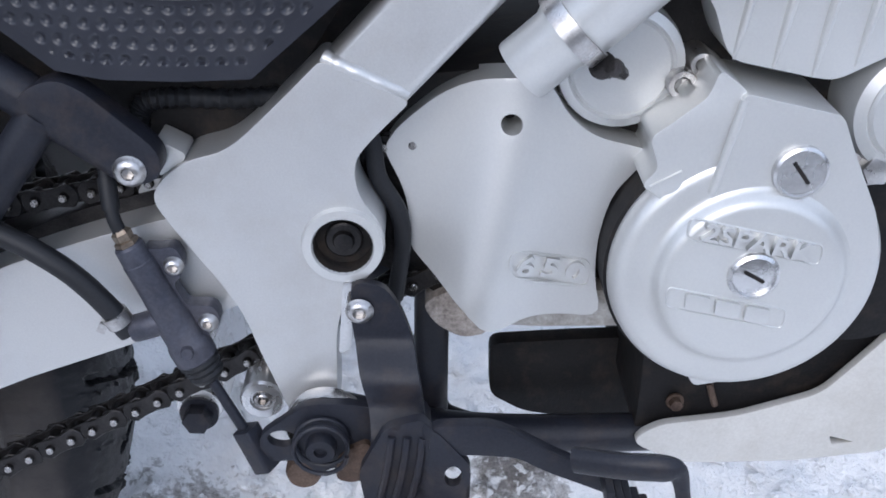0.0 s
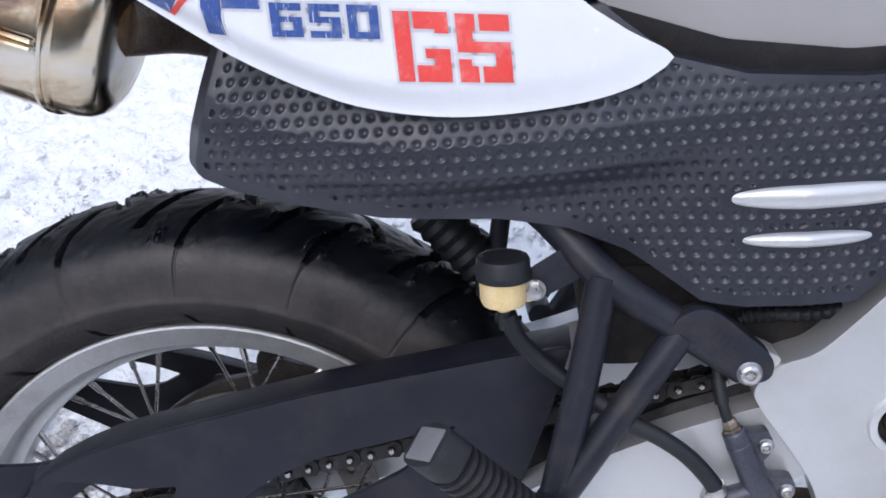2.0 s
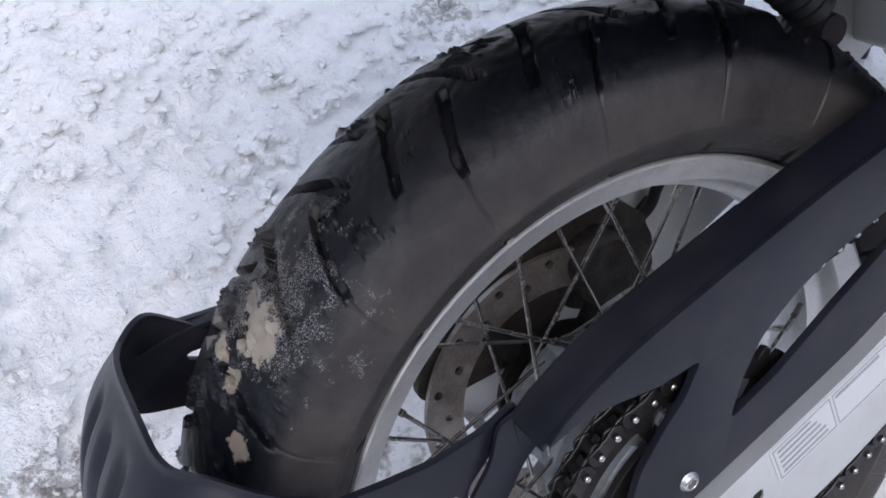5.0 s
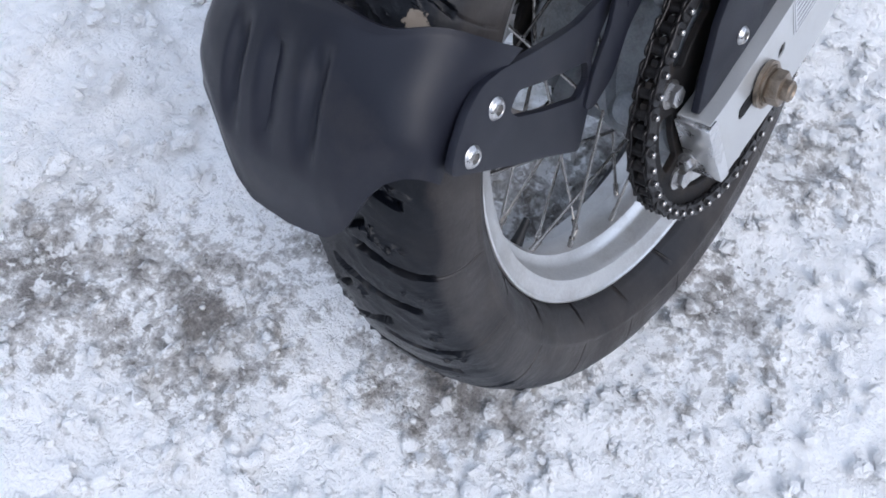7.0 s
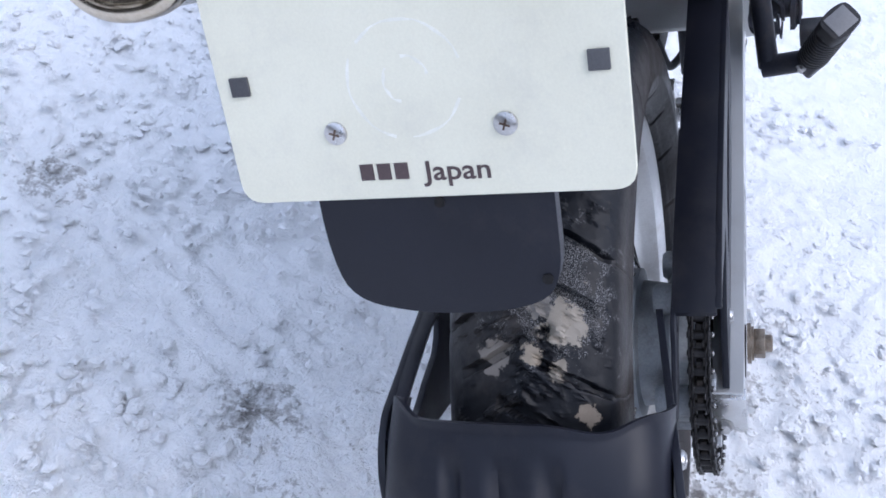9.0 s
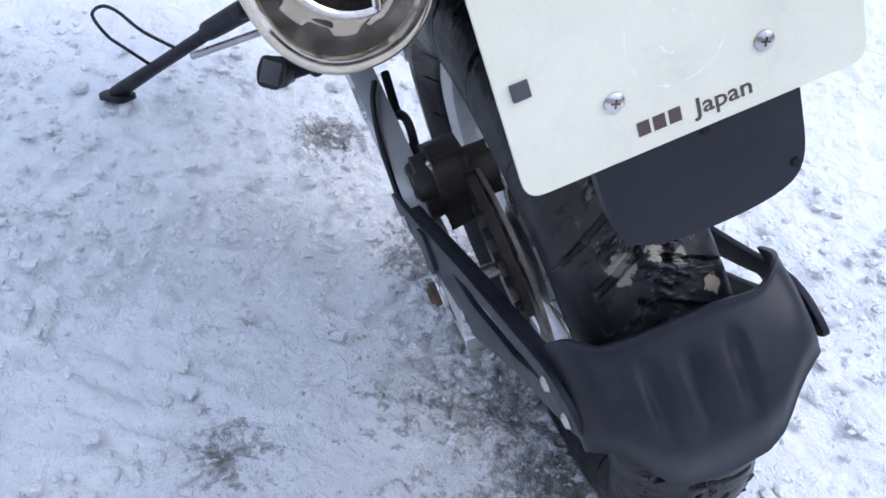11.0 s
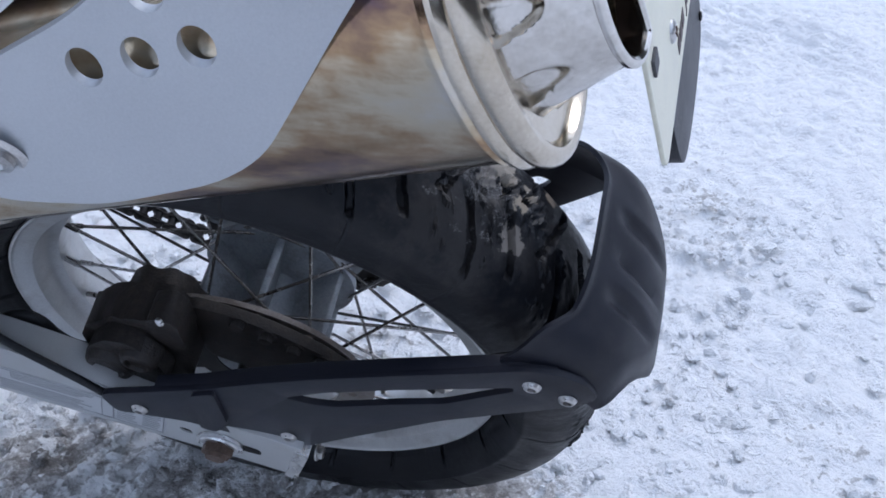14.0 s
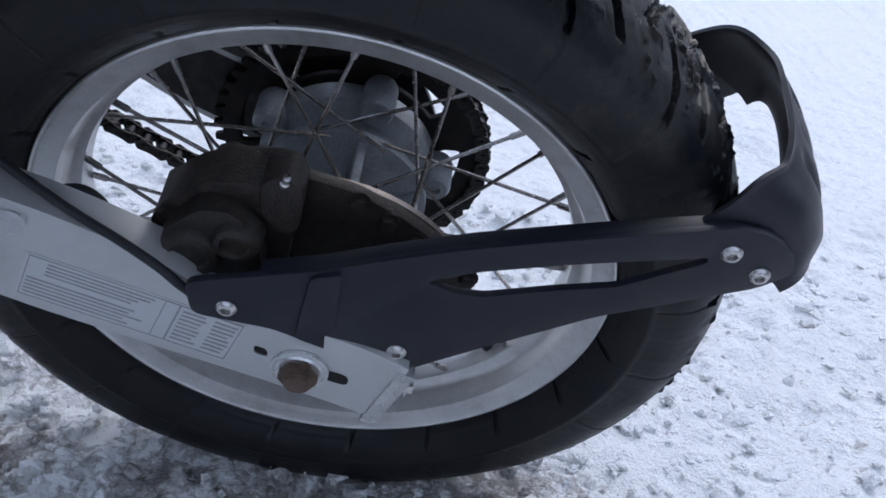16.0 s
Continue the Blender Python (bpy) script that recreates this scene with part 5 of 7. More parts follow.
# -- rear brake master cylinder, hoses and reservoir --
def master_cylinder():
    a, b = (0.3844, -0.1560, 0.1990), (0.4130, -0.1545, 0.1315)
    L = (Vector(b) - Vector(a)).length
    body = [(0, -0.0005), (0.0066, -0.0005), (0.0076, 0.0008), (0.0079, 0.010), (0.0083, 0.0105), (0.0085, 0.030), (0.0092, 0.040), (0.0102, 0.046), (0.0104, L - 0.012), (0.0112, L - 0.0105), (0.0116, L - 0.008), (0.0116, L), (0.0106, L + 0.0012), (0, L + 0.0012)]
    bm = moved(lathe(body, n=36), axis_turn(a, b))
    ears = [(0.390, 0.1965), (0.400, 0.1965), (0.4066, 0.1985), (0.4115, 0.1900), (0.4090, 0.1800), (0.4045, 0.1765), (0.4105, 0.1632), (0.4165, 0.1637), (0.4252, 0.1634), (0.4280, 0.1535), (0.4212, 0.1460), (0.412, 0.147), (0.395, 0.170)]
    bm = prism(rounded(ears, [0.004, 0.004, 0.006, 0.006, 0.005, 0.005, 0.004, 0.004, 0.006, 0.006, 0.006, 0.003, 0.003], 4), -0.1555, -0.146, bevel=0.0014, seg=3, bm=bm)
    # side inlet with a short elbow that takes the hose
    bm = moved_join(bm, lathe([(0, 0), (0.0066, 0), (0.0073, 0.0012), (0.0074, 0.016), (0, 0.016)], n=24), axis_turn((0.3815, -0.157, 0.1490), (0.4035, -0.1555, 0.1560)))
    bm = moved_join(bm, lathe([(0, 0), (0.0030, 0), (0.0036, 0.001), (0.0036, 0.012), (0, 0.012)], n=14), axis_turn((0.4115, -0.1685, 0.1415), (0.4095, -0.155, 0.1400)))
    grey = surface("grey_cast_alloy", (0.045, 0.048, 0.064), (0.095, 0.098, 0.122), 0.42, 0.45, 15, 500, 0.0002, dirt=(0.12, 0.10, 0.09), dirt_amount=0.25)
    mc = part("master_cylinder", bm, grey, bike, "dark grey brake master cylinder on the frame plate")
    for x, z in ((0.4061, 0.1872), (0.4212, 0.1537)):
        screw(mc, x, -0.1555, z, CAP_SCREW)
    part("union", moved(lathe([(0, 0), (0.0062, 0), (0.0062, 0.0025), (0.0050, 0.003), (0.0052, 0.007), (0.0036, 0.009), (0, 0.009)], n=6), axis_turn((0.3843, -0.156, 0.1992), (0.3805, -0.156, 0.2085))), BRASSY, mc, "brass union nut")
    part("brake_pipe", tube([(0.3812, -0.156, 0.206), (0.3785, -0.155, 0.214), (0.3760, -0.150, 0.226), (0.3745, -0.146, 0.240), (0.372, -0.136, 0.258)], 0.0036, 12), HOSE, mc)
    part("pipe_sleeve", tube([(0.3775, -0.1535, 0.217), (0.3752, -0.1475, 0.232)], 0.0046, 12), HOSE, mc)
    hose = [(0.3800, -0.1575, 0.1475), (0.3772, -0.1580, 0.1520), (0.3725, -0.1590, 0.1620), (0.3570, -0.1590, 0.1810), (0.3385, -0.158, 0.1950), (0.3185, -0.156, 0.2055), (0.290, -0.150, 0.224), (0.262, -0.146, 0.245), (0.2475, -0.148, 0.263), (0.2415, -0.150, 0.280)]
    part("feed_hose", tube(hose, 0.0058, 14), HOSE, mc, "black feed hose from the reservoir")
    clip = part("hose_clip", moved(lathe([(0.0060, 0), (0.0071, 0.0), (0.0071, 0.007), (0.0060, 0.007)], n=24, closed=True), axis_turn((0.3735, -0.1588, 0.1600), (0.3772, -0.1580, 0.1520))), STEEL, mc)
    part("clip_ear", moved(box(-0.0022, 0.0022, -0.0035, 0.0035, -0.003, 0.003, 0.0008), pose(0.3680, -0.160, 0.1530, 0, 25, 0)), STEEL, clip)
    boot = [(0.0, 0.0), (0.0106, 0.0), (0.0112, 0.002), (0.0100, 0.004), (0.0106, 0.006), (0.0094, 0.008), (0.0100, 0.010), (0.0085, 0.013), (0.0052, 0.015), (0.0, 0.015)]
    part("boot", moved(lathe(boot, n=24), axis_turn((0.4135, -0.1545, 0.1303), (0.4250, -0.1545, 0.1040))), HOSE, mc, "black rubber dust boot")
    part("push_rod", rod((0.4190, -0.1545, 0.118), (0.444, -0.162, 0.074), 0.0030), BLACK_STEEL, mc)
    part("clevis", moved(box(-0.006, 0.006, -0.005, 0.022, -0.006, 0.006, 0.002), axis_turn((0.440, -0.162, 0.084), (0.450, -0.166, 0.064))), BLACK_STEEL, mc)


master_cylinder()


def reservoir():
    cx, cy = 0.2395, -0.150
    turn = Matrix.Translation((cx, cy, 0)) @ pose(0, 0, 0, -90, 0, 0)
    cup = lathe([(0, -0.2795), (0.004, -0.2795), (0.0045, -0.286), (0.0135, -0.2875), (0.0150, -0.291), (0.0155, -0.305), (0.0160, -0.306), (0, -0.306)], n=32)
    cup = moved(cup, turn)
    res = part("fluid_reservoir", cup, FLUID, bike, "amber brake fluid reservoir with a black cap")
    cap = lathe([(0, -0.3045), (0.0172, -0.3045), (0.0176, -0.307), (0.0176, -0.3095), (0.0172, -0.3105), (0.0170, -0.3165), (0.0160, -0.3185), (0.0125, -0.3195), (0.0120, -0.3190), (0, -0.3190)], n=40)
    part("cap", moved(cap, turn), HOSE, res, "black rubber cap")
    tab = prism(rounded([(0.250, 0.297), (0.262, 0.302), (0.264, 0.294), (0.254, 0.288)], 0.004), cy - 0.004, cy + 0.003, bevel=0.001)
    part("lug", tab, FLUID, res)
    again("bolt", finish(moved(hex_bolt(0.0052, 0.005), pose(0.2590, cy - 0.004, 0.2975)), "bolt", STEEL), res)
    part("outlet", rod((cx, cy, 0.2825), (cx + 0.001, cy, 0.270), 0.0045), HOSE, res)
    part("bracket", prism(rounded([(0.252, 0.306), (0.290, 0.330), (0.302, 0.310), (0.262, 0.288)], 0.004), cy + 0.003, cy + 0.006, bevel=0.0008), BLACK_STEEL, res)


reservoir()


# -- engine --
def engine():
    case = prism(rounded([(0.53, 0.148), (0.506, 0.205), (0.506, 0.272), (0.60, 0.285), (0.66, 0.33), (0.84, 0.36), (0.86, 0.16), (0.80, 0.118), (0.66, 0.1265), (0.58, 0.1295)], 0.02), -0.105, 0.105, bevel=0.008)
    en = part("engine", case, DULL_BLACK, bike, "silver single-cylinder engine with cast covers")
    # sprocket cover, arched along a rib
    cover = [(0.5108, 0.2394), (0.5168, 0.2504), (0.5386, 0.2705), (0.5575, 0.2799), (0.5875, 0.2838), (0.5949, 0.2783), (0.6033, 0.2638), (0.6187, 0.2522), (0.6465, 0.2470), (0.6460, 0.2407), (0.6305, 0.2212),
             (0.6258, 0.1962), (0.6265, 0.1720), (0.6330, 0.1450), (0.6116, 0.1470), (0.5902, 0.1454), (0.5719, 0.1375), (0.5427, 0.1657), (0.5240, 0.1827), (0.5250, 0.2030), (0.5203, 0.2192), (0.5128, 0.2333)]
    def arch(x, z):
        """A soft ridge that runs down the cover: it falls away behind and is nearly flat ahead."""
        d = (x - 0.568 - 0.14 * (z - 0.21)) / 0.009
        fall = 0.36 * 0.009 * math.log1p(math.exp(min(40, -d)))
        return -0.003 + 0.0105 * math.tanh(fall / 0.0105) + 0.017 * math.exp(-(d / 2.6) ** 2) * (smoothstep(0.13, 0.33, z) - 1)

    cv = part("sprocket_cover", dense(rounded(cover, 0.010, 3), -0.100, -0.124, [circle(0.575, 0.2588, 0.0055, 20)], arch, cuts=7, bevel=0.004, step=0.0035), CAST, en, "arched silver sprocket cover with a round hole")
    ring = [(0.5775, 0.1905), (0.6245, 0.1815), (0.6250, 0.1630), (0.5795, 0.1717)]
    hollow = [(0.5789, 0.1888), (0.6233, 0.1803), (0.6238, 0.1645), (0.5809, 0.1732)]
    badge = dense(rounded(ring, 0.0078, 5), -0.1236, -0.1250, [rounded(hollow, 0.0064, 5)], shape=arch, bevel=0.0004, cuts=2)
    part("badge", badge, CAST, cv)
    for i, ch in enumerate("650"):
        digit = lettering(ch, 0.0165, 0.0044, CAST, 0.0004)
        digit.transform(pose(0.5880 + 0.0137 * i, 0, 0.1793 - 0.0026 * i, 0, 10.5, 0) @ Matrix.Diagonal((1.28, 1, 1, 1)))
        for v in digit.vertices:
            v.co.y += -0.1248 + arch(v.co.x, v.co.z)
        again("digit", digit, cv, label="raised number")
    muddy = surface("muddy_alloy", (0.10, 0.085, 0.075), (0.42, 0.38, 0.35), 0.7, 0, 90, 500, 0.001)
    part("case_edge", prism(rounded([(0.572, 0.140), (0.598, 0.156), (0.645, 0.158), (0.650, 0.1345), (0.60, 0.1325), (0.575, 0.1335)], 0.004), -0.100, -0.119, bevel=0.003), surface("stained_alloy", (0.22, 0.205, 0.18), (0.46, 0.45, 0.43), 0.5, 0.3, 60, 500, 0.0004), en, "stained edge of the crankcase")
    # clutch cover
    cx, cz = 0.699, 0.1905
    prof = [(0.0, -0.166), (0.015, -0.166), (0.030, -0.166), (0.0405, -0.166), (0.043, -0.1658), (0.0455, -0.1652), (0.0475, -0.1636), (0.0490, -0.1612), (0.0505, -0.1594), (0.0525, -0.1586), (0.0545, -0.1583), (0.0590, -0.1582), (0.0630, -0.1580), (0.0660, -0.1568), (0.0682, -0.1546), (0.0700, -0.1512), (0.0706, -0.1465), (0.0700, -0.1440)]
    cl = part("clutch_cover", lathe(prof, cx, cz, 96), CAST, en, "round silver clutch cover with raised lettering")
    part("cover_joint", lathe([(0.0690, -0.1475), (0.0722, -0.1455), (0.0722, -0.100), (0.0, -0.100)], cx, cz, 72), DULL_BLACK, cl)
    part("filler_plug", lathe([(0.0135, -0.1655), (0.0130, -0.1680), (0.0112, -0.1690), (0.0108, -0.1672), (0.0098, -0.1675), (0, -0.1675)], 0.6985, 0.1965, 36), ALLOY, cl)
    # a black bar painted as the shade in the plug's slot, which is not cut
    part("slot", moved(box(-0.0062, 0.0062, -0.1682, -0.1670, -0.0009, 0.0009, 0.0003), pose(0.6985, 0, 0.1965, 0, 28, 0)), DULL_BLACK, cl)
    word = lettering("2SPARK", 0.0135, 0.0050, CAST, 0.0002)
    ob = again("letters", word, cl, pose(0.6965, -0.1672, 0.2160, 0, 11, 0), "raised word on the cover")
    ob.scale = (1.25, 1, 1)
    for x, z, w, h in ((0.6880, 0.1768, 0.064, 0.0125), (0.6960, 0.2157, 0.070, 0.0125)):
        edge = lambda k: [(x + u * (w / 2 - k), z + v * (h / 2 - k) - 0.19 * u * (w / 2 - k)) for u, v in ((-1, -1), (1, -1), (1, 1), (-1, 1))]
        part("nameplate", prism(rounded(edge(0), 0.004), -0.1655, -0.1667, [rounded(edge(0.0009), 0.0034)], bevel=0.0003, seg=1), CAST, cl, "thin raised border round the word")
    for i in range(3):
        x, z = 0.6725 + 0.0158 * i, 0.1800 - 0.0030 * i
        part("maker_mark", prism(rounded([(x - 0.0066, z + 0.0057), (x + 0.0066, z + 0.0032), (x + 0.0068, z - 0.0058), (x - 0.0064, z - 0.0033)], 0.002), -0.166, -0.1684, bevel=0.0007, seg=2), CAST, cl)
    # upper half of the same cover
    up = [(0.6798, 0.2895), (0.7287, 0.2800), (0.7365, 0.2644), (0.7560, 0.2300), (0.7640, 0.2050), (0.70, 0.20), (0.672, 0.232)]
    part("upper_cover", prism(rounded(up, 0.004), -0.100, -0.1588, bevel=0.005, seg=5), CAST, en)
    flange = [(0.6376, 0.2400), (0.6453, 0.2491), (0.6389, 0.2649), (0.6480, 0.2720), (0.6643, 0.2860), (0.6680, 0.2990), (0.6826, 0.2890), (0.6850, 0.2300), (0.66, 0.225)]
    part("cover_flange", dense(rounded(flange, 0.004), -0.100, -0.1565, shape=lambda x, z: 0.003 * smoothstep(0.262, 0.300, z + 0.3 * (0.66 - x)), bevel=0.005, cuts=6, step=0.004), CAST, en)
    part("rib", tube([(0.6725, -0.1580, 0.238), (0.6755, -0.1585, 0.256), (0.6805, -0.1575, 0.286)], 0.0022, 12), CAST, en)
    px, pz = 0.7132, 0.2512
    part("filler_plug", lathe([(0.0140, -0.157), (0.0136, -0.1615), (0.0120, -0.1625), (0.0115, -0.1612), (0.0, -0.1612)], px, pz, 40), ALLOY, en, "round slotted filler plug")
    # black bar again for the shaded slot of this plug
    part("slot", moved(box(-0.0072, 0.0072, -0.1616, -0.1606, -0.001, 0.001, 0.0003), pose(px, 0, pz, 0, 50, 0)), DULL_BLACK, en)
    part("half_boss", prism([(0.6490 + 0.0085 * math.cos(a), 0.2445 + 0.0085 * math.sin(a)) for a in np.linspace(-2.6, 0.55, 14)], -0.150, -0.1580, bevel=0.0012), CAST, en)
    # water pump
    part("water_pump", lathe([(0.0, -0.1255), (0.0240, -0.1255), (0.0255, -0.1240), (0.0270, -0.1260), (0.0315, -0.1240), (0.0325, -0.1160), (0.0325, -0.100)], 0.6275, 0.2890, 56), CAST, en, "round silver water pump cover")
    for x, y, z, r in ((0.6575, -0.1300, 0.2828, 0.0078), (0.6668, -0.1255, 0.2923, 0.0062), (0.603, -0.112, 0.268, 0.005)):
        bm = lathe([(r * 0.56, -0.0012), (r * 0.9, -0.001), (r, 0.0008), (r, 0.022), (0, 0.022)], n=20)
        bm = lathe([(r * 0.56, -0.0012), (r * 0.53, 0.006), (0, 0.006)], n=6, bm=bm)
        part("cover_bolt", moved(bm, pose(x, y, z)), STEEL, en)
    # coolant pipe with two clips
    a, b = Vector((0.5752, -0.1535, 0.2957)), Vector((0.7070, -0.1627, 0.4247))
    L = (b - a).length
    t = axis_turn(a, b)
    hose = part("coolant_pipe", moved(lathe([(0, -0.001), (0.0152, -0.001), (0.0158, 0.0), (0.0158, 0.022), (0.0178, 0.026), (0.0178, L - 0.04), (0.0185, L - 0.038), (0.0185, L), (0, L)], n=40), t), CAST, en, "bright metal coolant pipe with hose clips")
    for y in (0.026, 0.1):
        part("hose_clip", moved(lathe([(0.0180, y), (0.0196, y), (0.0196, y + 0.009), (0.0180, y + 0.009)], n=40, closed=True), t), STEEL, hose)
        part("clip_screw", moved(moved_join(hex_bolt(0.0048, 0.008), hex_bolt(0.0032, 0.012), pose(0.006, 0.0, 0, 0, 0, 0)), t @ pose(0.019, y + 0.004, -0.010, 90, 0, 40)), CHAIN, hose)
    # finned barrel cover
    fins = [(0.645, 0.350), (0.6525, 0.3371), (0.6638, 0.3254), (0.6715, 0.307), (0.6775, 0.2990), (0.6974, 0.2956), (0.7175, 0.2920), (0.7286, 0.2910), (0.755, 0.306), (0.85, 0.35), (0.83, 0.43), (0.68, 0.43)]
    barrel = part("barrel_cover", prism(rounded(fins, 0.006), -0.060, -0.140, bevel=0.004), CAST, en, "silver ribbed barrel cover")
    for i in range(5):
        x = 0.6772 + 0.0198 * i
        part("cooling_rib", tube([(x, -0.140, 0.300 - 0.0038 * min(i, 2) + 0.006 * max(0, i - 2)), (x + 0.003, -0.1405, 0.328), (x + 0.006, -0.140, 0.352)], lambda t: 0.0022 * math.sin(math.pi * (0.12 + 0.76 * t)), 10), CAST, barrel)
    part("starter_cover", lathe([(0, -0.140), (0.024, -0.140), (0.026, -0.138), (0.0275, -0.1405), (0.033, -0.138), (0.0345, -0.130), (0.0345, -0.09)], 0.7755, 0.2750, 48), CAST, en, "round silver starter cover")
    again("nut", finish(moved(hex_bolt(0.0085, 0.010), pose(0.7615, -0.130, 0.2440)), "nut", STEEL), en)
    part("breather_hose", tube([(0.498, -0.118, 0.262), (0.5045, -0.120, 0.245), (0.508, -0.122, 0.225), (0.519, -0.123, 0.205), (0.5215, -0.123, 0.185), (0.518, -0.12, 0.15)], 0.0048, 12), HOSE, en, "black hose between frame and cover")
    part("dirty_casting", prism(rounded([(0.533, 0.142), (0.550, 0.152), (0.572, 0.138), (0.572, 0.1225), (0.556, 0.1195), (0.541, 0.1288)], 0.006), -0.113, -0.095, bevel=0.005), muddy, en, "mud-crusted casting")
    # black block added below the clutch cover, where the space lies in shade
    part("crankcase", prism(rounded([(0.668, 0.13), (0.82, 0.17), (0.835, 0.14), (0.812, 0.10), (0.79, 0.055), (0.70, 0.030), (0.672, 0.034), (0.672, 0.075)], 0.008), -0.092, 0.092, bevel=0.006), DULL_BLACK, en, "black block for the shade under the engine")
    part("lower_lug", prism(rounded([(0.678, 0.132), (0.6805, 0.1225), (0.6842, 0.1175), (0.6980, 0.1205), (0.702, 0.132)], 0.003), -0.120, -0.152, bevel=0.002), CAST, en)
    part("drain_plug", moved(hex_bolt(0.0042, 0.006), pose(0.694, -0.095, 0.0640)), RUSTY, en)
    part("drain_pipe", tube([(0.7126, -0.098, 0.0800), (0.7150, -0.099, 0.073), (0.7185, -0.098, 0.064)], 0.0022, 8), RUSTY, en, "short copper-brown drain pipe")
    ex = prism(rounded([(0.5825, 0.053), (0.64, 0.0585), (0.75, 0.066), (0.76, 0.0), (0.70, -0.016), (0.610, -0.004), (0.585, 0.010)], 0.008), -0.02, -0.006, bevel=0.004)
    part("oil_sump", ex, DULL_BLACK, en, "dull black plate under the engine")
    part("sump_pipe", tube([(0.535, -0.02, 0.06), (0.548, -0.03, 0.012), (0.565, -0.04, 0.004), (0.62, -0.05, 0.0), (0.70, -0.05, 0.012)], 0.006, 12), HOSE, en)


engine()


def skid_plate():
    tone = surface("weathered_skid_plate", (0.50, 0.49, 0.46), (0.62, 0.61, 0.58), 0.45, 0.1, 6, 600, 0.0001, dirt=(0.36, 0.33, 0.28), dirt_amount=0.35)
    side = [(0.6671, 0.0379), (0.6825, 0.0518), (0.7312, 0.0598), (0.7808, 0.0787), (0.8119, 0.1214), (0.835, 0.18), (0.865, 0.185), (0.860, 0.10), (0.8336, 0.0355), (0.7741, 0.0255), (0.7013, 0.0217)]
    vent = [(0.7935, 0.0458), (0.809, 0.0417), (0.796, 0.0395)]
    sk = part("skid_plate", prism(rounded(side, 0.010), -0.104, -0.098, [rounded(vent, 0.001)], bevel=0.0018), tone, bike, "pale grey skid plate below the engine")
    part("skid_side", prism(rounded(side, 0.010), 0.098, 0.104, bevel=0.0018), tone, sk)
    bottom = [(0.70, 0.0217), (0.7741, 0.0255), (0.8336, 0.0355), (0.860, 0.10), (0.856, 0.10), (0.829, 0.039), (0.7741, 0.0295), (0.70, 0.0257)]
    part("skid_floor", prism(bottom, -0.1, 0.1, bevel=0), tone, sk)


skid_plate()


